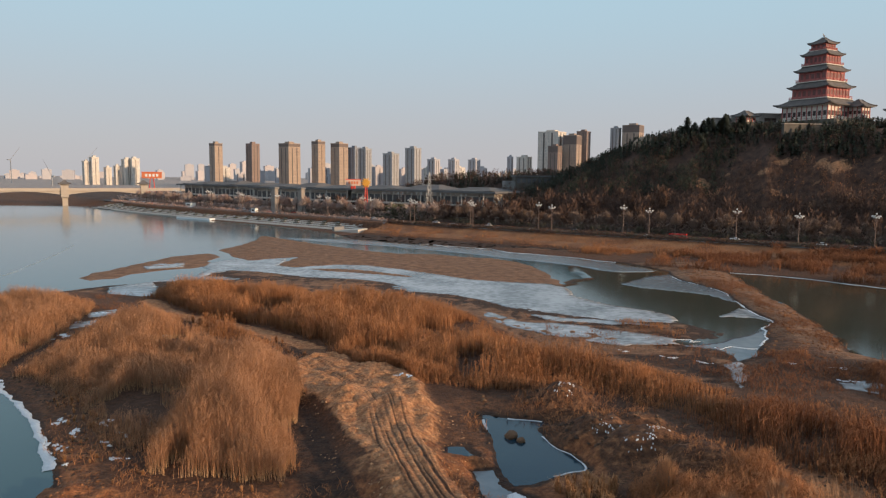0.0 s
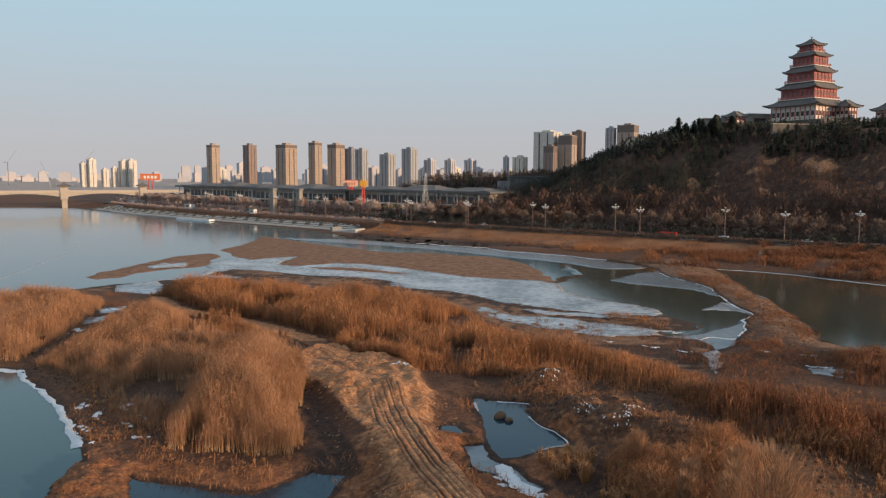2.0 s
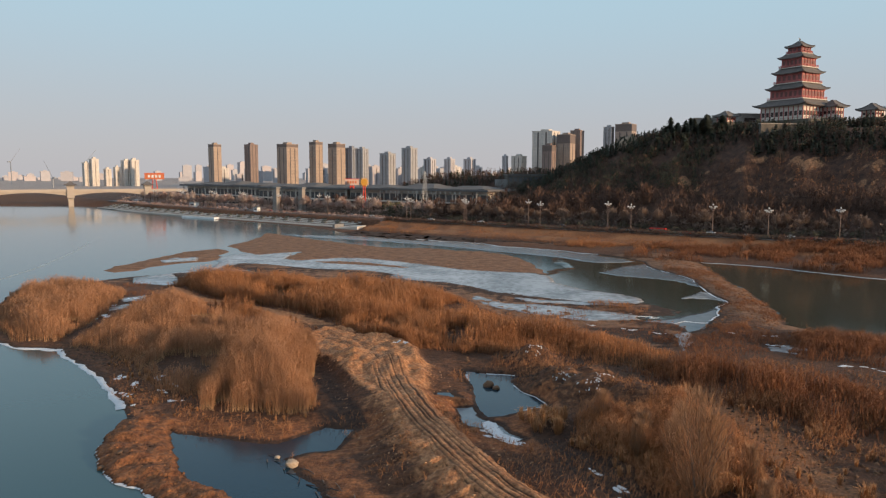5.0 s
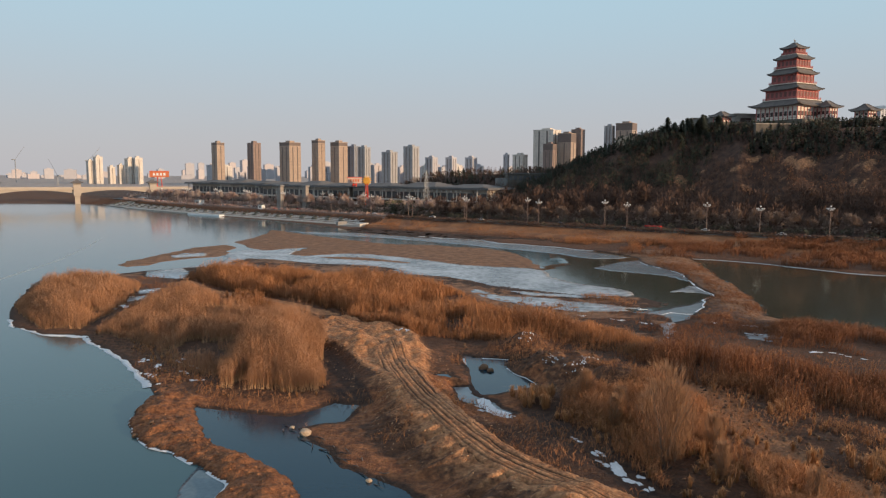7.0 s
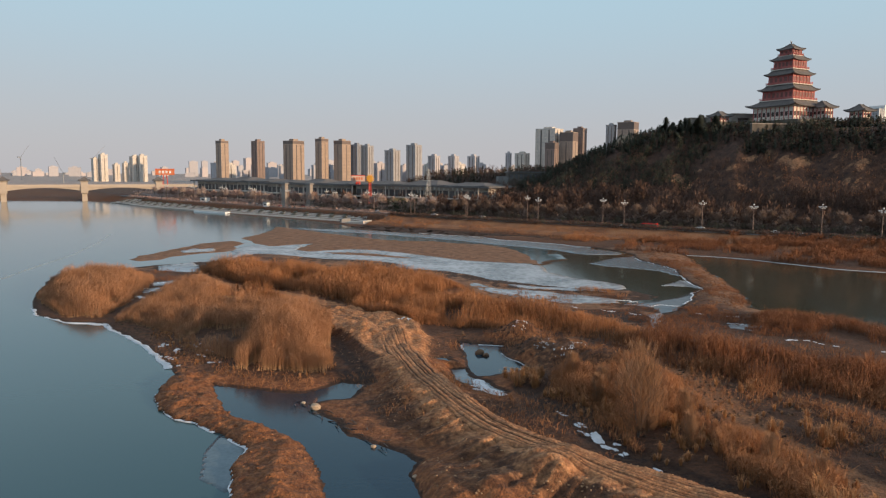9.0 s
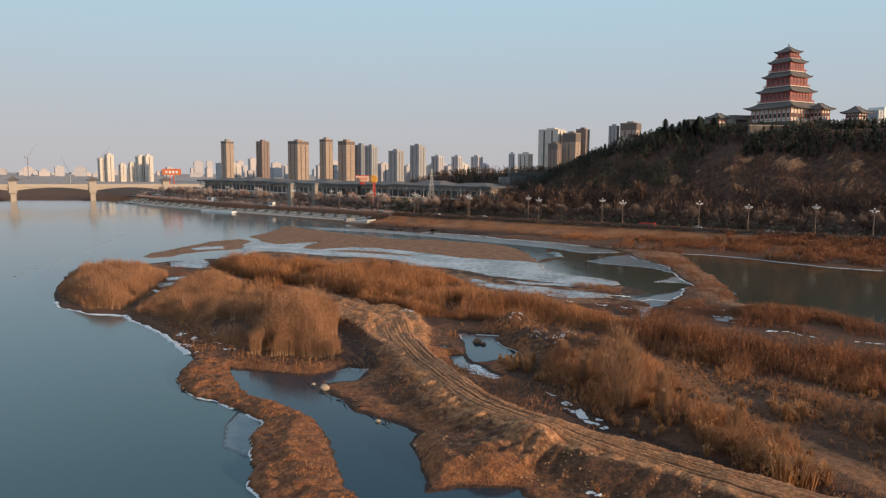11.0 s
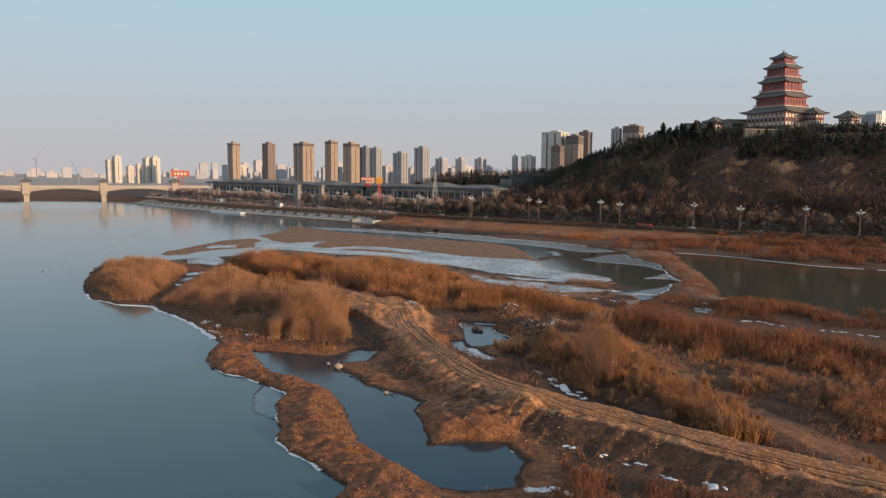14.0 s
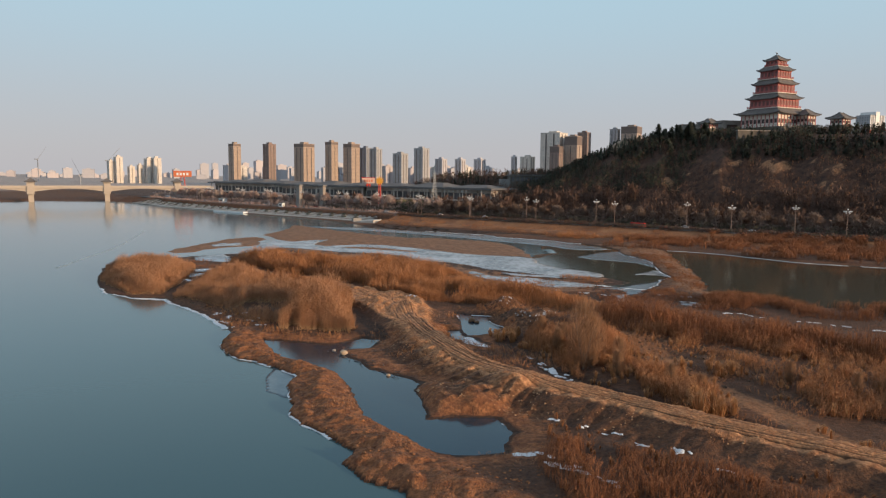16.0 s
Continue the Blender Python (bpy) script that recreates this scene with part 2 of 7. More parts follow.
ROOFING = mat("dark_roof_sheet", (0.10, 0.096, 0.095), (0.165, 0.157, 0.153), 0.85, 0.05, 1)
# Glazing lifted from darker to stand in for distance haze.
GLASSY = mat("haze_lifted_glazing", (0.06, 0.062, 0.07), (0.12, 0.12, 0.125), 0.25, 0.2, 2, 0)
CONCRETE = mat("bridge_concrete", (0.40, 0.34, 0.28), (0.50, 0.43, 0.36), 0.8, 0.1, 2)

# ---- small tools ----


def part(name, bm, material, parent=None, label="", smooth=False):
    me = bpy.data.meshes.new(name)
    bm.to_mesh(me)
    bm.free()
    me.materials.append(material)
    if smooth:
        for p in me.polygons:
            p.use_smooth = True
    ob = new(name, me)
    if parent is not None:
        ob.parent = parent
    if label:
        tagged(ob, label)
    return ob


def raw(name, verts, faces, material, parent=None, along=None, label=""):
    """One mesh from arrays; faces is a list of arrays of equal-sized faces."""
    me = bpy.data.meshes.new(name)
    verts = np.asarray(verts, np.float32)
    loops = np.concatenate([np.asarray(f, np.int32).ravel() for f in faces])
    sizes = np.concatenate([np.full(len(f), f.shape[1], np.int32) for f in faces])
    me.vertices.add(len(verts))
    me.vertices.foreach_set("co", verts.ravel())
    me.loops.add(len(loops))
    me.loops.foreach_set("vertex_index", loops)
    me.polygons.add(len(sizes))
    me.polygons.foreach_set("loop_start", np.r_[0, np.cumsum(sizes)[:-1]].astype(np.int32))
    me.polygons.foreach_set("loop_total", sizes)
    me.update(calc_edges=True)
    if along is not None:
        at = me.attributes.new("along", "FLOAT", "POINT")
        at.data.foreach_set("value", np.asarray(along, np.float32))
    me.materials.append(material)
    ob = new(name, me)
    if parent is not None:
        ob.parent = parent
    if label:
        tagged(ob, label)
    return ob


def box(bm, x0, x1, y0, y1, z0, z1, taper=1.0, bevel=0.0):
    cx, cy = (x0 + x1) / 2, (y0 + y1) / 2
    vs = []
    for z, k in ((z0, 1.0), (z1, taper)):
        for x, y in ((x0, y0), (x1, y0), (x1, y1), (x0, y1)):
            vs.append(bm.verts.new((cx + (x - cx) * k, cy + (y - cy) * k, z)))
    fs = [bm.faces.new([vs[i] for i in f]) for f in ((3, 2, 1, 0), (4, 5, 6, 7), (0, 1, 5, 4), (1, 2, 6, 5), (2, 3, 7, 6), (3, 0, 4, 7))]
    if bevel:
        bmesh.ops.bevel(bm, geom=list({e for f in fs for e in f.edges}), offset=bevel, segments=1, affect="EDGES")
    return bm


def boxed(*a, **k):
    return box(bmesh.new(), *a, **k)


def tube(bm, p, q, r0, r1, n=8):
    """A tapered round bar from p to q."""
    p, q = Vector(p), Vector(q)
    ax = (q - p).normalized()
    u = ax.orthogonal().normalized()
    w = ax.cross(u)
    rings = []
    for c, r in ((p, r0), (q, r1)):
        rings.append([bm.verts.new(c + (u * math.cos(2 * math.pi * i / n) + w * math.sin(2 * math.pi * i / n)) * r) for i in range(n)])
    for i in range(n):
        bm.faces.new((rings[0][i], rings[0][(i + 1) % n], rings[1][(i + 1) % n], rings[1][i]))
    bm.faces.new(rings[0][::-1])
    bm.faces.new(rings[1])
    return bm


def ball(bm, c, r, sx=1, sy=1, sz=1, u=10, v=7):
    m = Matrix.Translation(c) @ Matrix.Diagonal((sx, sy, sz, 1))
    bmesh.ops.create_uvsphere(bm, u_segments=u, v_segments=v, radius=r, matrix=m)
    return bm


def thing(name, label, category, m=None, group="", kind=""):
    ob = new(name)
    if m is not None:
        ob.matrix_world = m
    return tagged(ob, label, category, group, kind)


def sweep(bm, pts, r0, r1=None, n=6):
    """One bent round bar through the points."""
    r1 = r0 if r1 is None else r1
    pts = [Vector(p) for p in pts]
    rings = []
    for k, p in enumerate(pts):
        ax = (pts[min(k + 1, len(pts) - 1)] - pts[max(k - 1, 0)]).normalized()
        u = ax.cross(Vector((0.13, 0.21, 1.0))).normalized()
        w = ax.cross(u)
        r = r0 + (r1 - r0) * k / (len(pts) - 1)
        rings.append([bm.verts.new(p + (u * math.cos(2 * math.pi * i / n) + w * math.sin(2 * math.pi * i / n)) * r) for i in range(n)])
    for a, b in zip(rings, rings[1:]):
        for i in range(n):
            bm.faces.new((a[i], a[(i + 1) % n], b[(i + 1) % n], b[i]))
    bm.faces.new(rings[0][::-1])
    bm.faces.new(rings[-1])
    return bm




def lattice(ix, iy):
    h = (ix.astype(np.int64) * 374761393 + iy.astype(np.int64) * 668265263) & 0x7FFFFFFF
    h = ((h ^ (h >> 13)) * 1274126177) & 0x7FFFFFFF
    return ((h ^ (h >> 16)) & 0xFFFF) / 65535.0


def vnoise(x, y):
    ix, iy = np.floor(x), np.floor(y)
    fx, fy = x - ix, y - iy
    fx, fy = fx * fx * (3 - 2 * fx), fy * fy * (3 - 2 * fy)
    a, b = lattice(ix, iy), lattice(ix + 1, iy)
    c, d = lattice(ix, iy + 1), lattice(ix + 1, iy + 1)
    return (a * (1 - fx) + b * fx) * (1 - fy) + (c * (1 - fx) + d * fx) * fy


def fbm(x, y, scale, octaves=4):
    """Noise from -1 to 1 with features of about scale metres."""
    out, amp, tot = 0.0, 1.0, 0.0
    for k in range(octaves):
        out = out + amp * (2 * vnoise(x / scale * 2**k + 17.3 * k, y / scale * 2**k - 9.1 * k) - 1)
        tot += amp
        amp *= 0.5
    return out / tot


def inside(poly, x, y):
    """Signed distance to the outline of a polygon, positive inside."""
    p = np.array(poly, float)
    q = np.roll(p, -1, 0)
    best = np.full(x.shape, 1e12)
    odd = np.zeros(x.shape, bool)
    for (ax, ay), (bx, by) in zip(p, q):
        dx, dy = bx - ax, by - ay
        t = np.clip(((x - ax) * dx + (y - ay) * dy) / (dx * dx + dy * dy + 1e-12), 0, 1)
        best = np.minimum(best, (x - ax - t * dx) ** 2 + (y - ay - t * dy) ** 2)
        if ay != by:
            odd ^= ((ay > y) != (by > y)) & (x < (bx - ax) * (y - ay) / (by - ay) + ax)
    return np.where(odd, 1, -1) * np.sqrt(best)


def along_line(line, x, y):
    """Distance to a polyline, and the side-signed offset and length along it."""
    best, side, run, s0 = np.full(x.shape, 1e12), np.zeros(x.shape), np.zeros(x.shape), 0.0
    for (ax, ay), (bx, by) in zip(line, line[1:]):
        dx, dy = bx - ax, by - ay
        ln = math.hypot(dx, dy)
        t = np.clip(((x - ax) * dx + (y - ay) * dy) / (ln * ln), 0, 1)
        d = (x - ax - t * dx) ** 2 + (y - ay - t * dy) ** 2
        near = d < best
        best = np.where(near, d, best)
        side = np.where(near, ((x - ax) * dy - (y - ay) * dx) / ln, side)
        run = np.where(near, s0 + t * ln, run)
        s0 += ln
    return np.sqrt(best), side, run


def step(a, b, x):
    t = np.clip((x - a) / (b - a), 0, 1)
    return t * t * (3 - 2 * t)

# ---- the lie of the land ----
# The embankment runs straight; s is metres along it, n metres across it, away from the river.
CA, SA = math.cos(radians(34.8)), math.sin(radians(34.8))


def sn(x, y):
    return CA * x - SA * y, SA * x + CA * y


def xy(s, n):
    return CA * s + SA * n, -SA * s + CA * n


ISLAND = [(-113, 152), (-107, 142), (-99, 129.5), (-86, 120.5), (-77, 119), (-62.5, 103.5), (-48.5, 85), (-45, 78.5), (-44.5, 73), (-43, 65),
          (-39, 58.5), (-33, 54.7), (-28, 51), (-22.5, 45.5), (-23, 40.5), (-21.5, 34.5), (-19.6, 30), (-19, 25), (-16.5, 21.5), (-11.5, 16),
          (-8, 11), (-8.5, 7), (-6, 3), (-1.6, 0), (2, -4), (12, -12), (20, -40), (40, -120), (300, -120), (330, 60), (420, 190), (300, 330),
          (70, 345), (20, 352), (31, 330), (55, 313.6), (67, 300), (75, 294.6), (84, 275), (85, 266), (83, 247), (87, 230), (89, 217), (83.6, 195),
          (82.6, 173), (77, 166), (71.5, 153), (63, 140), (58, 135.5), (59, 145), (52, 151.5), (63, 155), (65.4, 161), (59, 173), (45, 174),
          (32, 181), (17, 194.5), (12.6, 201.4), (3, 210.6), (-11, 217), (-15.7, 232), (-26, 238.8), (-36, 242), (-48, 245.5), (-60, 253), (-79, 261),
          (-84, 255), (-85, 245), (-68, 239), (-85, 236.6), (-95.6, 229.6), (-82, 203), (-87, 202), (-99, 207), (-104, 219.7), (-100, 227),
          (-110, 217), (-118, 206), (-126, 195), (-125, 180), (-119, 165)]
# low sand and frozen wet ground along the island's far side
FLATS = [(-96, 231), (-85, 263), (-48, 248), (-15, 234), (17, 197), (60, 176), (68, 160), (60, 138), (50, 112), (40, 121), (33, 130), (24, 137), (14, 151),
         (9, 172), (2, 184), (-20, 198), (-49, 212), (-85, 212), (-100, 205), (-120, 205), (-112, 219)]
BAR_SMALL = [(-124.5, 238), (-126, 249), (-122, 260), (-120, 284), (-117.5, 300), (-111, 309.5), (-105, 317), (-95.6, 302), (-95, 288), (-91, 274), (-94, 265),
             (-101.7, 260), (-109, 247.5), (-110, 236.5), (-117.5, 232)]
BAR_LARGE = [(-105, 326.5), (-102.5, 359), (-101, 381), (-106, 406), (-101, 406.5), (-76.5, 374), (-52, 349), (-36, 332), (-21.7, 321), (-6, 320), (9, 310), (21.4, 307),
             (32, 291.5), (38, 266), (40.4, 241.5), (40.6, 228), (33.4, 233.5), (22.4, 236.6), (9, 242.3), (-5, 255.4), (-13.7, 265.6), (-30, 278), (-41.7, 280.7),
             (-57.7, 271), (-64, 275.6), (-65, 294), (-63, 302.4), (-80, 287), (-87, 296.5), (-97, 313)]
BAR_THIN = [(-51, 266), (-40, 268), (-28, 263), (-10, 249), (-12, 246), (-27, 253), (-42, 259)]
BANK = [(22, 343), (-13, 365), (-52, 392), (-66, 428), (-87, 455), (-118, 488), (-174, 532), (-220, 585), (-261, 640), (-344, 727),
        (-403, 768), (-470, 745), (-640, 690), (-1200, 600), (-4600, 500), (-4600, 4900), (4600, 4900), (4600, -900), (1847, -900), (426.7, 88.3), (262.5, 202.4), (180, 259.5), (98, 316.6)]
POOL = [(-37, 73), (-31.6, 70.8), (-24, 69), (-20.5, 68.2), (-18.5, 70.5), (-15, 74.5), (-10.5, 73.5), (-12.5, 66.5), (-16.5, 65), (-18.5, 63.5), (-15.5, 58.5), (-12.6, 55.7),
        (-10.3, 50), (-5.3, 46.4), (-0.1, 41.5), (-1.8, 38.2), (-0.2, 33.8), (1.2, 27), (0.8, 24), (4.8, 24.7), (11.6, 24.5), (12.2, 22), (13.4, 18.6), (12, 15), (12, 12),
        (8.5, 10.5), (4.8, 10.3), (2, 12), (-3, 17.5), (-8, 24), (-10, 30.6), (-12, 38), (-15.5, 46), (-20.6, 51.3), (-28.3, 57), (-34, 65.7)]
POND = [(6, 103.2), (10, 101.6), (15.5, 100), (13.3, 97), (15, 91.3), (17, 87.4), (18.5, 83.8), (15.8, 82.6), (13.3, 81.5), (11, 79.7), (8.3, 79), (7.5, 81.5), (7, 86), (7, 92.7), (6, 98.5)]
PUDDLE = [(4, 82.6), (6.4, 83.4), (7.2, 78), (9.4, 76), (11, 72.3), (12.6, 70), (11, 68.6), (9, 70.5), (7.4, 74), (5.2, 75.2)]
PUDDLE_TOP = [(0.6, 90.2), (3.2, 91), (4.6, 87.2), (2.9, 85.8), (1, 86.4)]
SIDE_POND = [(109, 265), (125, 256), (140, 239), (152, 222), (190, 200), (230, 150), (190, 120), (140, 112), (104, 119), (95, 126), (89, 135), (85, 143), (91, 163), (97, 194), (102, 229)]
TRACK = [(-22, 124), (-13.5, 112), (-9, 102), (-6.5, 91), (-3.7, 81), (-0.5, 70), (3.4, 58.5), (8.5, 47.5), (14.8, 38.8), (22.7, 31.5), (30.3, 26), (36.8, 19.5), (43, 14), (49, 9.8), (57, 3), (80, -14), (120, -38)]
SPUR = [(45, 80), (45.2, 65), (45.4, 54), (47.4, 42), (51.5, 31), (54.2, 23), (56, 15), (60, 5)]
MOUNDS = [(21.5, 93, 5, 2.8), (26, 87, 5.5, 3.6), (31, 81, 5, 3.4), (34, 77, 3.5, 2.6), (19, 107, 4.5, 3.0), (28, 95, 4, 2.2), (4, 33, 6, 1.8), (9, 30, 4, 2.4),  (-14, 104, 4, 1.5), (-6, 101, 4, 1.3), (2, 84, 4, 1.2), (14, 34, 4, 1.3)]
DITCH = [(15, 76), (18, 67), (20.5, 58), (23, 49), (25.5, 42.5), (29.5, 36), (36, 28.5), (46, 20)]
# low ground between the tall reeds and the road, coloured darker
HOLLOW = [(-15, 74), (-19, 84), (-21, 96), (-22, 108), (-15, 112), (-12, 100), (-7, 88), (-5, 78), (-8, 72)]
FOOTWAY = [(-20, 118), (-26, 138), (-36, 150), (-48, 160), (-57, 165), (-66, 172), (-80, 190)]
ROAD_Z = 5.0


def shift(s):
    return np.interp(s, [-1100, -600, -476, -399, -328, -290], [130, 30, 16, 9, 3, 0])


def crest_height(s):
    return np.interp(s, [-515, -475, -452, -425, -380, -330, -277, -255, -235, -217, -198, -180, -150, -110, 0, 600], [0, 5, 15, 26, 30, 30, 30, 27, 30, 36, 45, 53, 60, 62, 62, 60])


def land(x, y):
    """Height of the ground, and how much of each soil lies there."""
    x, y = np.asarray(x, float), np.asarray(y, float)
    sway = 0.6 + 0.8 * step(90, 150, y)
    wx = x + sway * fbm(x, y, 14) + 0.6 * fbm(x + 90, y, 2.6, 3)
    wy = y + sway * fbm(x, y + 55, 14) + 0.6 * fbm(x, y + 40, 2.6, 3)
    isl, bank = inside(ISLAND, wx, wy), inside(BANK, wx, wy)
    bars = np.maximum(np.maximum(inside(BAR_SMALL, wx, wy), inside(BAR_LARGE, wx, wy)), inside(BAR_THIN, wx, wy))
    pools = np.maximum(inside(POOL, wx, wy), inside(SIDE_POND, wx, wy))
    for hollow in (POND, PUDDLE, PUDDLE_TOP):
        pools = np.maximum(pools, inside(hollow, wx, wy))
    bars = bars + 2.2 * fbm(x * 0.22 + 0.08 * y, y * 0.9, 12, 3) * step(14, 2, bars)
    isl = np.minimum(isl, -pools)
    bank = np.where(y < 330, np.minimum(bank, -inside(SIDE_POND, wx, wy)), bank)
    dry = np.maximum(np.maximum(isl, bars), bank)
    near = step(700, 300, np.hypot(x, y - 100))
    z = np.where(dry < 0, np.maximum(-1.6, dry * 0.22), 0)
    z = z + np.where(isl > 0, 0.05 + 0.95 * (1 - np.exp(-np.maximum(isl, 0) / 5)) + 0.35 * step(2, 12, isl) * fbm(x, y, 9), 0) * (bank < 6)
    z = z + np.where((bars > 0) & (isl <= 0), 0.04 + 0.3 * (1 - np.exp(-np.maximum(bars, 0) / 6)) + 0.06 * fbm(x * 0.6, y, 11, 4), 0)
    flats = step(-1, 5, inside(FLATS, wx, wy))
    z = np.where((isl > 0) & (flats > 0), z * (1 - 0.72 * flats) + flats * 0.16 * fbm(x * 0.3, y, 6, 3), z)
    # the spit of dug clay between the river and the pool
    spit = step(7, 2, np.abs(inside(ISLAND, wx, wy) - 4)) * (y < 76) * (x < 14) * (isl > 0)
    z = z + spit * (0.5 + 0.5 * np.abs(fbm(x, y, 2.2, 3)))
    # the haul road of sand, pressed by wheels
    d, side, run = along_line(TRACK, wx * 0.3 + x * 0.7, wy * 0.3 + y * 0.7)
    wide = 2.9 + 6.0 * step(52, 14, run) - 5 * step(10, 0, run) + (0.8 + 3 * step(50, 10, run)) * fbm(x, y, 10)
    shoulder = np.where(side > 0, 3.0 + 4.5 * step(34, 50, run), 1.6 + 2.5 * step(60, 30, run))
    onroad = step(0, 1, (wide + shoulder - d) / shoulder)
    swing = side + 0.5 * np.sin(run * 0.11) + 0.25 * fbm(run, 0 * run, 14, 2)
    rut = sum(np.exp(-((np.abs(swing - c) / 0.42) ** 2)) for c in (-2.0, -0.9, 0.9, 2.0)) + 0.7 * sum(np.exp(-((np.abs(side - c + 0.02 * run) / 0.45) ** 2)) for c in (-3.4, 4.2)) * step(70, 30, run)
    churn = np.abs(fbm(x, y, 2.6, 3))
    z = np.where(isl > 0, z + onroad * (1.0 + 0.8 * step(25, 60, run)) * step(0, 5, isl) - 0.1 * rut * step(wide + 1, wide - 1, d) * (run < 14) + 0.8 * churn * step(75, 10, run) * onroad, z)
    z = z + 0.4 * np.exp(-(((d - wide) / 1.3) ** 2)) * (isl > 2) * (0.4 + churn)
    dd, _, drun = along_line(DITCH, x + 0.8 * fbm(x, y, 4, 3), y)
    ditch = step(3.4, 1.6, dd + 0.8 * fbm(x + 11, y, 5, 2)) * step(0, 5, drun)
    z = np.where((isl > 0) & (ditch > 0), z * (1 - 0.7 * ditch) + 0.22 * ditch, z)
    d2, side2, run2 = along_line(SPUR, x, y)
    onspur = step(5, 2.5, d2)
    z = np.where(isl > 0, z - 0.18 * onspur * (np.exp(-(((np.abs(side2) - 1.1) / 0.4) ** 2))), z)
    heap = np.zeros(x.shape)
    for mx, my, mr, mh in MOUNDS:
        heap = np.maximum(heap, mh * np.exp(-(((x - mx) ** 2 + (y - my) ** 2) / mr**2) ** 1.3) * (1 + 0.25 * fbm(x, y, 2.0, 3)))
    z = np.where(isl > 0, z + heap * step(0, 2, isl), z)
    rough = 0.2 + 0.58 * spit + 0.35 * onroad * step(80, 10, run) + 0.3 * step(0.3, 1.2, heap)
    z = z + near * step(0.2, 1.5, dry) * (dry > 0) * rough * (np.abs(fbm(x, y, 3.4, 4)) * 1.6 - 0.35)
    gully = 1.4 * np.abs(fbm(run * 0.9, side * 0.25, 2.2, 3)) * step(1.2, 3, side - wide + 3) * step(wide + 10, wide + 4, d)
    z = z - near * step(1, 4, isl) * 0.9 * gully * (y < 75)
    # embankment, road shelf, hill
    s, n = sn(x, y)
    nn = n - shift(s) + 2.5 * fbm(x, y, 30)
    foot = np.where(s < -285, 338, 322)
    rise = (2.2 * step(foot - 4, foot + 5, nn) + 2.8 * step(foot + 11, foot + 24, nn)) * (bank > 0)
    rise = np.where(s < -285, np.maximum(4.6 * np.clip((nn - 333) / 33, 0, 1) - 0.5, 0.3 + 1.7 * step(-560, -640, s)) * (bank > 0), rise)
    z = np.where(bank > 0, np.maximum(z * (rise < 0.5), rise), z)
    back = 78 * step(-262, -300, s)
    k = step(396 + back, 512 + back, nn + 8 * fbm(x, y, 45, 3))
    hill = crest_height(s + 6 * fbm(x, y, 60)) * (0.75 * k + 0.25 * np.clip((nn - 396 - back) / 116, 0, 1))
    hill = hill + 2.2 * fbm(x, y, 28) * step(0.02, 0.2, k) * step(1.0, 0.8, k) * step(-420, -250, s)
    hill = hill * step(1500, 700, n)
    # gullied spurs: long rise, short drop towards the open end of the valley
    ph = (s + 14 * fbm(x, y, 50, 3) + 0.25 * (n - 450)) / 38.0
    tooth = ph - np.floor(ph)
    spur = np.where(tooth < 0.8, tooth / 0.8, (1 - tooth) / 0.2)
    hill = hill + 5.0 * spur * step(0.03, 0.25, k) * step(1.0, 0.75, k) * step(-330, -200, s) * (0.4 + 0.6 * step(-0.3, 0.3, fbm(x, y, 70, 2)))
    hz = hill + ROAD_Z
    # broken earth faces in a band that climbs along the slope
    level = np.interp(s, [-160, -120, -95, -75, -20, 20, 120], [25, 30, 38, 44, 45, 49, 52])
    cut = step(0.08, 0.25, fbm(x * 0.8, y * 0.8 + hz * 0.4, 9, 3)) * step(4.5, 2.5, np.abs(hz - level + 2.5 * fbm(x, y, 16, 2))) * step(-170, -155, s)
    cut = np.maximum(cut, 0.8 * step(0.25, 0.4, fbm(x * 0.7, y * 0.7 + hz * 0.9, 7, 4)) * step(16, 22, hz) * step(level + 1, level - 6, hz) * step(-175, -150, s))
    cut = cut * step(-0.05, 0.15, fbm(s, 0 * s + 3, 16, 2))
    hill = hill + 1.0 * cut * step(0.5, 2, k + hz)
    z = np.where((bank > 0) & (nn > 350), ROAD_Z + hill, z)
    fd, _, _ = along_line(FOOTWAY, wx, wy)
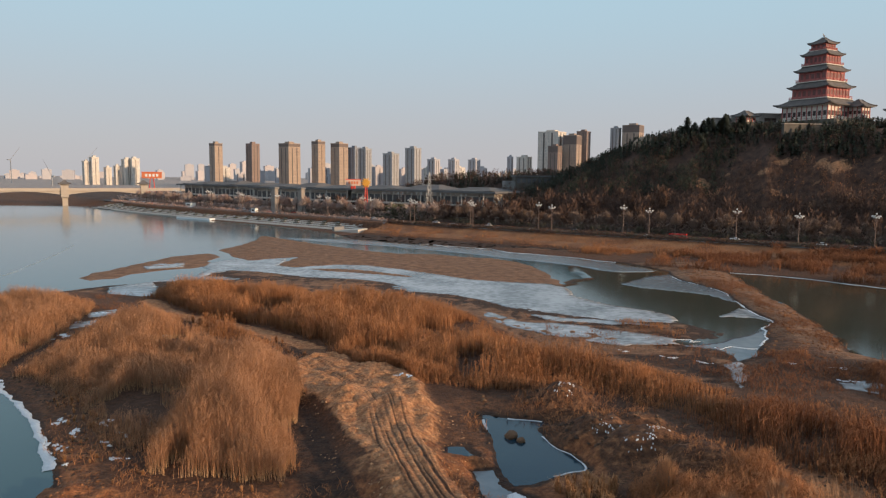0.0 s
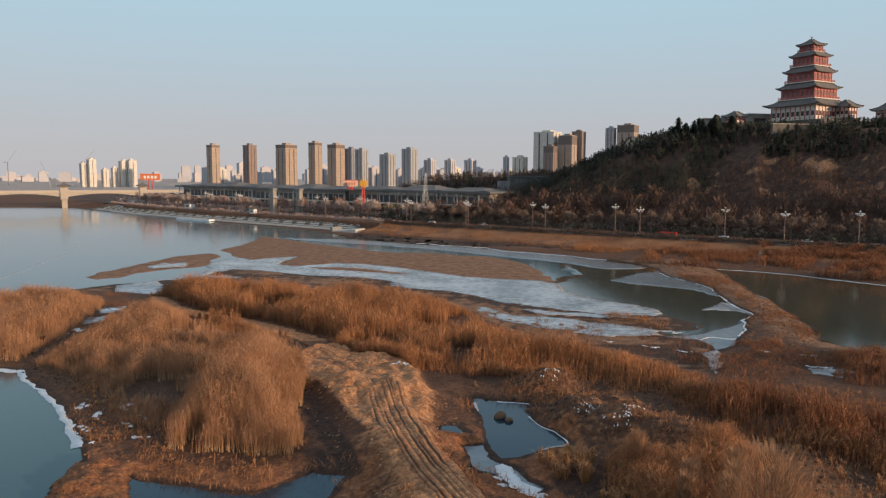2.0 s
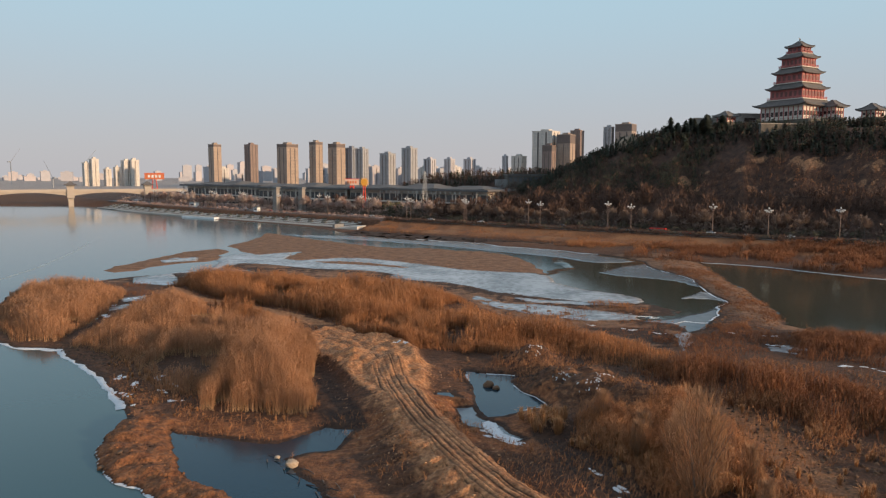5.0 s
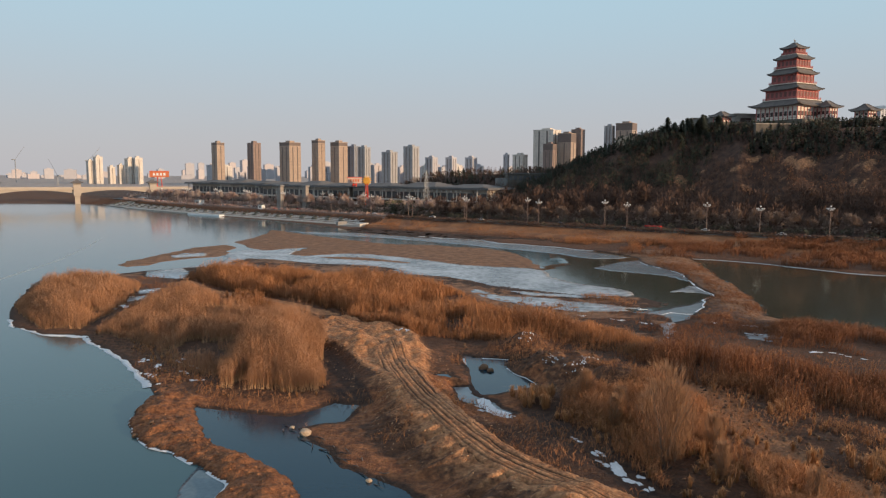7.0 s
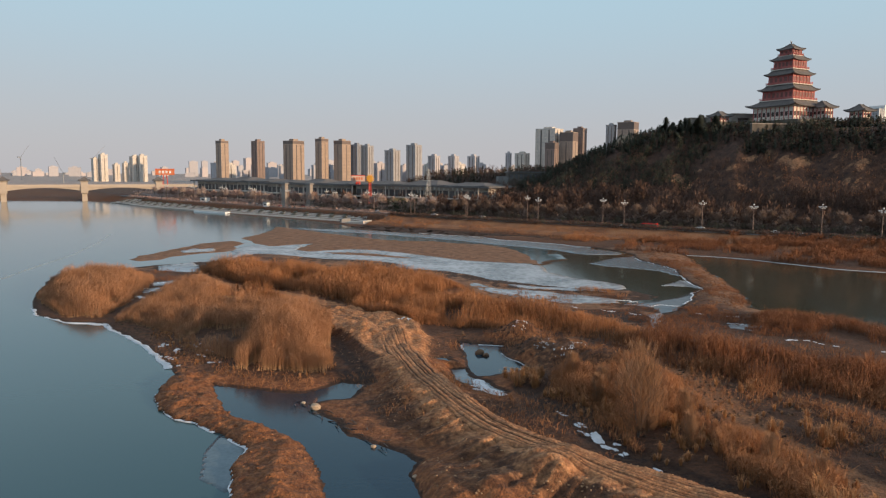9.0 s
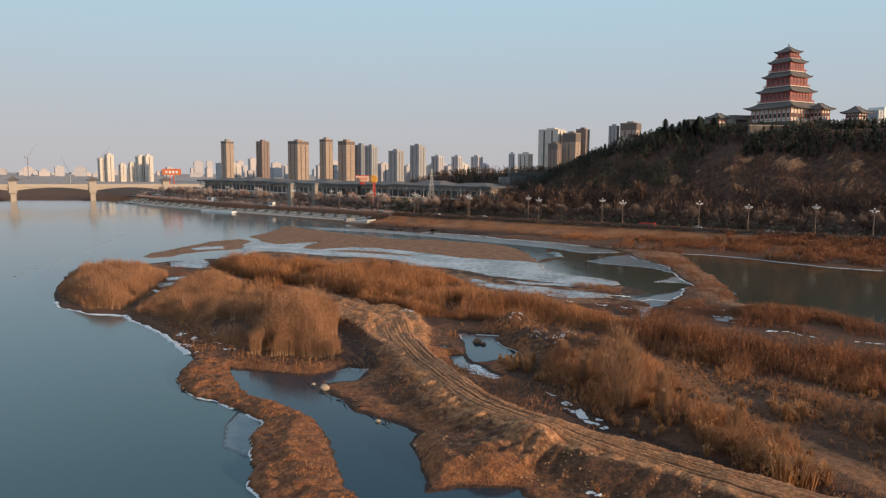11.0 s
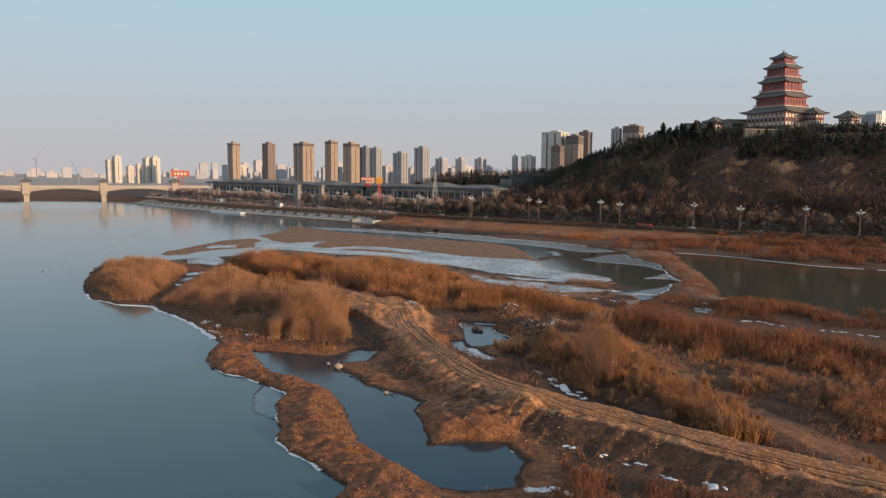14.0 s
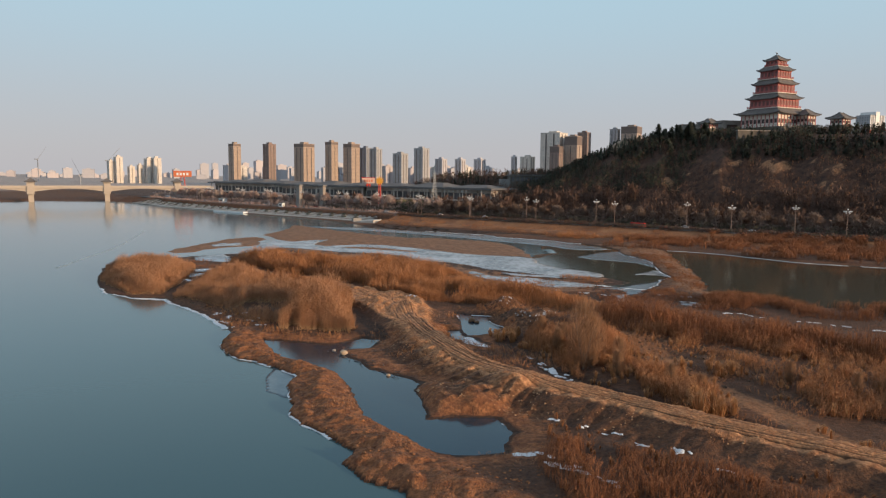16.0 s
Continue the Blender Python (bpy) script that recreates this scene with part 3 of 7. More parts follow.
    soils = {
        "sand": np.clip((1 - ditch) * (step(wide + 1.2, wide - 0.6, d) + np.where(run > 45, np.where(side > 0, 0.6 - 0.4 * step(80, 100, run), 0.2), 0.3 + 0.5 * (side < 0)) * onroad) + 0.7 * step(4, 2, d2) + 0.9 * step(3.4, 1.6, fd) + 0.3 * (heap > 0.6), 0, 1) * (isl > 0) * (bank < 20) * step(0.12, 0.5, z),
        "clay": np.clip(spit + 0.8 * step(7, 1, np.abs(isl - 1)) * (x < 20) * (y < 90), 0, 1),
        "bar": np.clip(1.0 * (bars > 0) * (isl < 0) + flats * (isl > 0) + step(20, 8, np.abs(x - 92)) * (y > 135) * (y < 290) * (isl > 0), 0, 1),
        "grass": np.where((bank > 0) & (nn < 352) & (s > -290), step(0.6, 1.4, z), 0.0) + (n > 1400) * 0.6,
        "wood": step(0.01, 0.1, k) * (bank > 0) + ((bank > 0) & (nn > 380)) * 1.0,
        "scar": cut,
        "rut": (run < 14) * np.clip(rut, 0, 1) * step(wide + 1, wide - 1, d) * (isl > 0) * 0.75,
        # Grows with distance, so haze is put into the far ground's colour.
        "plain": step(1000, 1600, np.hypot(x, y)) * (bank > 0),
        "mud": 0.95 * ditch + 0.9 * step(-1.5, 2, inside(HOLLOW, wx, wy)) * step(wide + 3, wide + 4.5, d) + np.where((n < 330) & (x > -150), step(0.35, 0.08, z) * 0.9 * (bars < 0), 0) + step(3, 9, isl) * (n < 300) * (1 - onroad) * (0.55 - 0.1 * step(24, 34, x)) * (heap < 0.5) * (y < 140),
    }
    return z, soils


def graded(*runs):
    """Coordinates from runs of (start, end, step)."""
    out = [np.arange(a, b, c) for a, b, c in runs]
    return np.concatenate(out)


def build_ground():
    far = 700 * (4850 / 700) ** (np.arange(41) / 40)
    gy = np.r_[graded((-900, -120, 60), (-120, -10, 5), (-10, 5, 0.8), (5, 85, 0.42), (85, 140, 0.6), (140, 260, 1.3), (260, 440, 2.2), (440, 700, 4)), far]
    out = 500 * (4600 / 500) ** (np.arange(31) / 30)
    gx = np.r_[-out[::-1], graded((-496, -152, 5), (-152, -60, 1.5), (-60, -46, 0.8), (-46, 34, 0.48), (34, 70, 0.8), (70, 200, 1.4), (200, 500, 5)), out]
    X, Y = np.meshgrid(gx, gy)
    z, soils = land(X.ravel(), Y.ravel())
    nx, ny = len(gx), len(gy)
    i = np.arange(nx * ny).reshape(ny, nx)
    quads = np.stack([i[:-1, :-1], i[:-1, 1:], i[1:, 1:], i[1:, :-1]], -1).reshape(-1, 4)
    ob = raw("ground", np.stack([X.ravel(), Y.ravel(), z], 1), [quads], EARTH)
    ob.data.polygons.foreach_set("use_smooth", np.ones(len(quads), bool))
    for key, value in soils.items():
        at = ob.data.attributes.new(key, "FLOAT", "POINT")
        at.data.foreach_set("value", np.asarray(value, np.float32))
    tagged(ob, "bare brown river flats, sandy haul road, earth bank and hill", "ground", kind="structure")


build_ground()
gx, gy = graded((-4600, 400, 50)), graded((-900, 900, 50))
X, Y = np.meshgrid(gx, gy)
i = np.arange(len(gx) * len(gy)).reshape(len(gy), len(gx))
tagged(raw("water", np.stack([X.ravel(), Y.ravel(), 0 * X.ravel()], 1), [np.stack([i[:-1, :-1], i[:-1, 1:], i[1:, 1:], i[1:, :-1]], -1).reshape(-1, 4)], WATER),
       "calm blue-green river water with faint ripples", "water", kind="structure")


def haul_road():
    """The wheel-worn crown of the sand road: a fine strip that follows the track, with four ruts pressed in."""
    p, seg = [], list(zip(TRACK, TRACK[1:]))
    for (ax, ay), (bx, by) in seg:
        k = max(2, int(math.hypot(bx - ax, by - ay) / 0.4))
        p += [(ax + (bx - ax) * i / k, ay + (by - ay) * i / k) for i in range(k)]
    p = np.array(p)
    for _ in range(60):
        p[1:-1] = (p[:-2] + 2 * p[1:-1] + p[2:]) / 4
    t = np.gradient(p, axis=0)
    ln = np.linalg.norm(t, axis=1)
    nrm = np.stack([t[:, 1], -t[:, 0]], 1) / ln[:, None]
    run = np.r_[0, np.cumsum(np.linalg.norm(np.diff(p, axis=0), axis=1))]
    keep = (run > 16) & (p[:, 1] > -36)
    p, nrm, run = p[keep], nrm[keep], run[keep]
    w = 2.7 + 1.6 * step(60, 20, run)
    u = np.linspace(-1, 1, 43)
    S = u[None, :] * w[:, None] * (1 + 0.12 * fbm(p[:, 0], p[:, 1], 6, 2))[:, None]
    X, Y = p[:, :1] + nrm[:, :1] * S, p[:, 1:] + nrm[:, 1:] * S
    R = np.repeat(run[:, None], len(u), 1)
    z, _ = land(X.ravel(), Y.ravel())
    z = z.reshape(X.shape)
    for _ in range(4):
        z[1:-1] = (z[:-2] + 2 * z[1:-1] + z[2:]) / 4
    sway = S + 0.35 * np.sin(R * 0.09) + 0.5 * fbm(R, 0 * R, 16, 2)
    rut = np.zeros(X.shape)
    for c, wd, ph in ((-1.75, 0.24, 0), (-0.35, 0.2, 0), (0.55, 0.26, 40), (2.0, 0.22, 40), (-2.4, 0.18, 90), (1.25, 0.17, 130), (-1.1, 0.15, 170), (2.6, 0.2, 210), (0.15, 0.12, 250)):
        rut = np.maximum(rut, (0.55 + 0.45 * step(-0.3, 0.2, fbm(R + ph, 0 * R + c, 9, 2))) * np.exp(-(((sway - c + 0.3 * fbm(R + ph, 0 * R, 22, 2)) / wd) ** 2)))
    z = z + 0.06 + 0.36 * step(16, 34, R) - (0.14 + 0.12 * step(30, 60, R)) * rut + 0.12 * np.abs(fbm(X, Y, 1.1, 3)) - 0.9 * np.abs(u[None, :]) ** 6
    i = np.arange(X.size).reshape(X.shape)
    q = np.stack([i[:-1, :-1], i[1:, :-1], i[1:, 1:], i[:-1, 1:]], -1).reshape(-1, 4)
    ob = raw("haul_road", np.stack([X.ravel(), Y.ravel(), z.ravel()], 1), [q], EARTH)
    ob.data.polygons.foreach_set("use_smooth", np.ones(len(q), bool))
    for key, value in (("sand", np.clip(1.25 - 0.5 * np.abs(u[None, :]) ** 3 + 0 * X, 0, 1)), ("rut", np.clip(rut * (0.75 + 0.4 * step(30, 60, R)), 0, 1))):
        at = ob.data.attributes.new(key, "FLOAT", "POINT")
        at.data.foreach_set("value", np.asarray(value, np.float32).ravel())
    tagged(ob, "golden-brown sand haul road with narrow wheel ruts", "road", kind="structure")


haul_road()


def ground_z(x, y):
    z, _ = land(np.array([float(x)]), np.array([float(y)]))
    return float(z[0])



# ---- reeds ----


def stems(px, py, pz, h, width, lean, leaves, rng, spread=0.1, low=0.22):
    """Arrays of thin curved stems with side leaves, each a strip of its own."""
    k = len(px)
    ang = rng.uniform(0, math.pi, k)
    la = rng.normal(0, lean, k) + 1.6 * lean * fbm(px, py, 5, 2)
    ld = rng.normal(0, lean, k) + 1.6 * lean * fbm(px + 50, py + 31, 5, 2)
    dx, dy = np.cos(ang) * width / 2, np.sin(ang) * width / 2
    V, F3, F4, A = [], [], [], []
    top = np.stack([px + la * h, py + ld * h, pz + h], 1)
    mid = np.stack([px + la * h * 0.3, py + ld * h * 0.3, pz + h * 0.52], 1)
    base = np.stack([px, py, pz - 0.1], 1)
    off = np.stack([dx, dy, 0 * dx], 1)
    V += [base - off, base + off, mid - off * 0.8, mid + off * 0.8, top]
    verts = np.stack(V, 1).reshape(-1, 3)
    A = np.tile([0, 0, 0.52, 0.52, 1.0], k)
    b = np.arange(k) * 5
    F4 = np.stack([b, b + 1, b + 3, b + 2], 1)
    F3 = [np.stack([b + 2, b + 3, b + 4], 1)]
    base_n = 5 * k
    for _ in range(leaves):
        f = rng.uniform(low, 0.97, k)
        c = np.where((f < 0.52)[:, None], base + (mid - base) * (f / 0.52)[:, None], mid + (top - mid) * ((f - 0.52) / 0.48)[:, None])
        th = rng.uniform(0, 2 * math.pi, k)
        ln = h * spread * rng.uniform(0.6, 1.6, k)
        d = np.stack([np.cos(th) * ln, np.sin(th) * ln, ln * rng.uniform(0.2, 1.3, k)], 1)
        w = np.stack([-np.sin(th), np.cos(th), 0.6 * np.ones(k)], 1) * (width * rng.uniform(0.5, 1.1, k) * 0.6)[:, None]
        tri = np.stack([c - w, c + w, c + d], 1).reshape(-1, 3)
        verts = np.concatenate([verts, tri])
        A = np.r_[A, np.repeat(f, 3)]
        q = base_n + np.arange(k) * 3
        F3.append(np.stack([q, q + 1, q + 2], 1))
        base_n += 3 * k
    return verts, np.concatenate(F3), F4, A


def scatter(poly, per_m2, rng, ragged=2.0, patch=9.0, holes=-0.55):
    p = np.array(poly, float)
    lo, hi = p.min(0) - 2, p.max(0) + 2
    k = int((hi - lo).prod() * per_m2)
    x, y = rng.uniform(lo[0], hi[0], k), rng.uniform(lo[1], hi[1], k)
    d = inside(poly, x, y) + ragged * fbm(x, y, 6, 3)
    keep = (d > 0) & (fbm(x + 300, y, patch, 3) > holes)
    return x[keep], y[keep], d[keep]


def reed_bed(name, poly, per_m2, height, material, label, width=0.07, lean=0.07, leaves=4, edge=5.0, low_edge=0.55, seed=1, ragged=2.0, holes=-0.5, spread=0.1, vary=0.35):
    rng = np.random.default_rng(seed)
    x, y, d = scatter(poly, per_m2, rng, ragged, holes=holes)
    z, soils = land(x, y)
    clear, _, _ = along_line(FOOTWAY, x, y)
    ok = (z > 0.02) & (soils["sand"] < 0.75) & ((clear > 3.6 + 1.5 * fbm(x, y, 7, 2)) | (height < 1.5))
    x, y, z, d = x[ok], y[ok], z[ok], d[ok]
    h = height * np.clip(1 + vary * fbm(x, y, 13, 3) + 0.5 * fbm(x + 9, y, 3.2, 3), 0.35, 1.3) * (low_edge + (1 - low_edge) * step(0, edge, d)) * rng.uniform(0.72, 1.08, len(x))
    v, f3, f4, al = stems(x, y, z, h, width * rng.uniform(0.6, 1.3, len(x)), lean, leaves, rng, spread)
    return tagged(raw(name, v, [f4, f3], material, None, al), label, "reeds", kind="stuff")


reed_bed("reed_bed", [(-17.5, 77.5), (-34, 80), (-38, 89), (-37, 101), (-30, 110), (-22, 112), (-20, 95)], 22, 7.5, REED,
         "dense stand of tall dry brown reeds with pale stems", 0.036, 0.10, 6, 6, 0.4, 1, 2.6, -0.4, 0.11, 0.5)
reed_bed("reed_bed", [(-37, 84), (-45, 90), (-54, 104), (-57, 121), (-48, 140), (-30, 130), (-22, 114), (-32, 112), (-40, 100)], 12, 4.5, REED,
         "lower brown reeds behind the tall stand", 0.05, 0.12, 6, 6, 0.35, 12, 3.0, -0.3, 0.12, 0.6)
reed_bed("reed_bed", [(-111, 151), (-102, 138), (-90, 125), (-80, 123), (-80, 140), (-84, 160), (-92, 185), (-116, 194), (-123, 180)], 10, 4.6, REED,
         "rounded reed stand on the river's edge, straw at the foot", 0.07, 0.09, 5, 7, 0.4, 2, 1.5, spread=0.1)
reed_bed("reed_bed", [(-74, 120), (-57, 106), (-50, 128), (-52, 150), (-70, 172), (-79, 160), (-77, 140)], 10, 4.6, REED,
         "brown reed stand beside small ice patches", 0.06, 0.1, 6, 8, 0.4, 3, 2.0, spread=0.1)
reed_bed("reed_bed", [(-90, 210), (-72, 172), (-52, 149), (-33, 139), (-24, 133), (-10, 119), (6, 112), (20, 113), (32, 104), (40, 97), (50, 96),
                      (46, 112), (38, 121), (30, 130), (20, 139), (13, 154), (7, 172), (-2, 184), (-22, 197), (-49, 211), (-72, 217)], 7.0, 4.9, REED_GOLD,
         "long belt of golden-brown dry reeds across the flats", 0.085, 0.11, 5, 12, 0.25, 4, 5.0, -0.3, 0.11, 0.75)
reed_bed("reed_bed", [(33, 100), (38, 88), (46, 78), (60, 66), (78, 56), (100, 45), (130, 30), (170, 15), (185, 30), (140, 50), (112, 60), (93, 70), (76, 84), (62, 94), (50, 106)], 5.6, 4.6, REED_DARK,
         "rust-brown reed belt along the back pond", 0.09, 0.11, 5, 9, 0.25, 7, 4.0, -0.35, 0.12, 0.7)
reed_bed("reed_bed", [(96, 116), (108, 104), (126, 92), (150, 76), (176, 62), (190, 80), (160, 100), (130, 112), (108, 120)], 4.0, 2.6, REED_DARK,
         "lower rust-brown reeds at the back pond's edge", 0.1, 0.12, 5, 5, 0.35, 13, 3.0, -0.35, 0.12, 0.6)
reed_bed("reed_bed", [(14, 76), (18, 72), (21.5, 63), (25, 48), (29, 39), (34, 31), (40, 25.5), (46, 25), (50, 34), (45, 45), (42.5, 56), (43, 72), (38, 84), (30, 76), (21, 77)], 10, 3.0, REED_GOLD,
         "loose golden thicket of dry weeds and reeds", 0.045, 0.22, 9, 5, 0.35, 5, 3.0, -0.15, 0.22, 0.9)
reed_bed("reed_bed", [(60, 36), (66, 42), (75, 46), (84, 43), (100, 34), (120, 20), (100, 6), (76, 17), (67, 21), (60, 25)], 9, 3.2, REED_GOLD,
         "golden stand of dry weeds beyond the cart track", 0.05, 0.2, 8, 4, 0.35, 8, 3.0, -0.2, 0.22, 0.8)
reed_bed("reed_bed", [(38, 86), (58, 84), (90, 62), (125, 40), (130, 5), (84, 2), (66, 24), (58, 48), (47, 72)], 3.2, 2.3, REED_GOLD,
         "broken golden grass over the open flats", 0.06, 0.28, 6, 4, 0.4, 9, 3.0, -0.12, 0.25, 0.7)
reed_bed("reed_bed", [(-24, 130), (-8, 117), (6, 112), (22, 111), (30, 104), (18, 114), (4, 119), (-14, 134)], 6, 3.2, REED_GOLD,
         "shaggy golden fringe at the foot of the reed belt", 0.06, 0.16, 7, 3, 0.4, 10, 2.0, -0.3, 0.2, 0.6)
reed_bed("reed_bed", [(15, 5), (18, 15), (28, 10.5), (40, 3), (54, -9), (60, -30), (24, -30)], 9, 2.2, REED_DARK,
         "low rust-brown reeds in the ditch beside the road", 0.05, 0.15, 5, 3, 0.5, 6, 1.5, -0.4, 0.15)
reed_bed("reed_bed", [(68, 112), (77, 128), (87, 137), (97, 127), (108, 119), (130, 109), (160, 94), (150, 80), (120, 91), (100, 97), (84, 102)], 5.5, 2.3, REED_DARK,
         "broken rust-brown scrub at the pond's near edge", 0.07, 0.2, 7, 4, 0.3, 15, 3.5, -0.12, 0.2, 0.8)
reed_bed("reed_bed", [(38, 124), (56, 136), (66, 150), (76, 150), (82, 138), (74, 116), (54, 108)], 3.5, 1.0, REED_DARK,
         "low dead weeds on the churned flats", 0.06, 0.4, 5, 3, 0.4, 16, 3.0, -0.05, 0.35, 0.8)
reed_bed("reed_bed", [(40, 168), (56, 150), (70, 138), (86, 124), (104, 116), (96, 130), (82, 140), (70, 150), (58, 162), (46, 176)], 2.2, 1.6, REED_GOLD,
         "low golden tufts on the wet flats", 0.08, 0.3, 5, 3, 0.5, 14, 2.0, 0.0, 0.3, 0.6)


def tussocks(name, poly, per_m2, size, material, label, seed, blades=34, holes=-0.2):
    """Arching clumps of dry grass, each a fountain of thin bent blades."""
    rng = np.random.default_rng(seed)
    x, y, _ = scatter(poly, per_m2, rng, 1.5, 7.0, holes)
    z, soils = land(x, y)
    ok = (z > 0.05) & (soils["sand"] < 0.8)
    x, y, z = x[ok], y[ok], z[ok]
    h = size * rng.uniform(0.4, 1.15, len(x)) * (0.8 + 0.5 * fbm(x, y, 8, 2))
    X, Y, Z, H = (np.repeat(v, blades) for v in (x, y, z, h))
    m = len(X)
    a, out = rng.uniform(0, 6.283, m), rng.uniform(0.15, 1.0, m)
    c, d = np.cos(a), np.sin(a)
    w = np.stack([-d, c, 0 * c], 1) * (0.03 * rng.uniform(0.6, 1.4, m))[:, None]
    root = np.stack([X + c * 0.18 * H * out, Y + d * 0.18 * H * out, Z - 0.05], 1)
    bend = root + np.stack([c * 0.2 * H * out, d * 0.2 * H * out, H * (1 - 0.35 * out)], 1)
    tip = bend + np.stack([c * 0.42 * H * out, d * 0.42 * H * out, H * rng.uniform(-0.3, 0.25, m)], 1)
    V = np.stack([root - w, root + w, bend - w, bend + w, tip], 1).reshape(-1, 3)
    b = np.arange(m) * 5
    F4, F3 = np.stack([b, b + 1, b + 3, b + 2], 1), np.stack([b + 2, b + 3, b + 4], 1)
    return tagged(raw(name, V, [F4, F3], material, None, np.tile([0.1, 0.1, 0.6, 0.6, 1.0], m)), label, "grass", kind="stuff")


STRAW = stalk_material("pale_straw", (0.30, 0.14, 0.06), (0.47, 0.225, 0.092), (0.55, 0.285, 0.125), 0.4)
tussocks("grass_tussocks", [(18, 70), (24, 50), (30, 38), (40, 26), (47, 25), (51, 35), (46, 46), (43, 70), (30, 78)], 0.22, 2.4, STRAW, "arching pale-gold tussocks in the thicket", 201)
tussocks("grass_tussocks", [(12, 78), (18, 80), (22, 74), (24, 66), (20, 67), (14, 72)], 0.6, 2.3, STRAW, "pale-gold grass beside the pond", 206)
tussocks("grass_tussocks", [(37, 28.5), (42, 30), (47, 27.5), (46, 23), (40, 24)], 0.22, 3.6, STRAW, "large fountain-shaped straw tussocks beside the road", 207, 90, -0.9)
tussocks("grass_tussocks", [(45, 48), (52, 53), (55, 47), (49, 42)], 0.2, 2.8, STRAW, "large straw tussocks beside the cart track", 208, 70, -0.9)
tussocks("grass_tussocks", [(44, 90), (58, 76), (80, 55), (104, 40), (120, 18), (86, 0), (58, 8), (52, 30), (46, 50)], 0.14, 1.8, STRAW, "arching pale-gold tussocks on the open flats", 202, 30, 0.0)
tussocks("grass_tussocks", [(-80, 185), (-60, 160), (-24, 128), (0, 116), (30, 108), (36, 112), (8, 130), (-20, 150), (-50, 178), (-74, 205)], 0.10, 2.2, REED_GOLD, "shaggy golden tussocks among the reeds", 203, 30)
tussocks("grass_tussocks", [(-48, 86), (-40, 76), (-20, 74), (-16, 78), (-36, 83), (-56, 106), (-64, 112)], 0.3, 0.9, STRAW, "small straw tussocks on the muddy shore", 204, 26, 0.0)
tussocks("grass_tussocks", [(16, 16), (20, 24), (34, 14), (52, 0), (60, -20), (30, -24), (16, 0)], 0.2, 1.2, REED_GOLD, "low golden tussocks in the ditch", 205, 28)
# thin dry grass and weeds all over the flats
for j, (poly, dens, hh, mm) in enumerate((
        ([(-60, 100), (-40, 70), (-10, 60), (12, 40), (40, 10), (90, 0), (90, 90), (40, 120), (0, 130), (-60, 150)], 2.2, 0.9, REED_GOLD),
        ([(-45, 82), (-20, 50), (-16, 20), (0, 0), (20, 5), (16, 12), (-5, 20), (-12, 45), (-30, 70)], 1.6, 0.5, REED),
        ([(-120, 190), (-60, 150), (60, 120), (100, 120), (100, 270), (88, 280), (86, 200), (60, 150), (10, 188), (-90, 206)], 1.2, 0.8, REED_DARK),
        ([(66, 140), (84, 128), (108, 118), (98, 160), (108, 250), (92, 275), (86, 240), (90, 200)], 3.0, 0.7, REED_DARK))):
    reed_bed("dry_grass", poly, dens, hh, mm, "thin dry grass and dead weeds on bare earth", 0.06, 0.5, 3, 1, 1, 40 + j, 1.0, 0.02 if j != 1 else 0.1, 0.5, 0.5)

def bank_scrub(name, s0, s1, n0, n1, per_m2, height, material, label, seed):
    pts = [xy(s0, n0), xy(s1, n0), xy(s1, n1), xy(s0, n1)]
    return reed_bed(name, pts, per_m2, height, material, label, 0.16, 0.25, 5, 2, 0.6, seed, 3.0, -0.1, 0.25, 0.5)


bank_scrub("bank_scrub", -60, 200, 318, 346, 2.6, 2.6, REED_DARK, "rust-brown scrub on the river bank", 61)
bank_scrub("bank_scrub", -285, -60, 318, 346, 0.8, 1.0, REED_GOLD, "short golden grass on the river bank", 62)
bank_scrub("bank_scrub", -140, -90, 300, 322, 2.0, 2.0, REED_GOLD, "golden grass tussocks at the foot of the bank", 63)
bank_scrub("bank_scrub", -95, 130, 276, 324, 1.7, 3.0, REED_DARK, "rust-brown scrub above the back pond", 64)

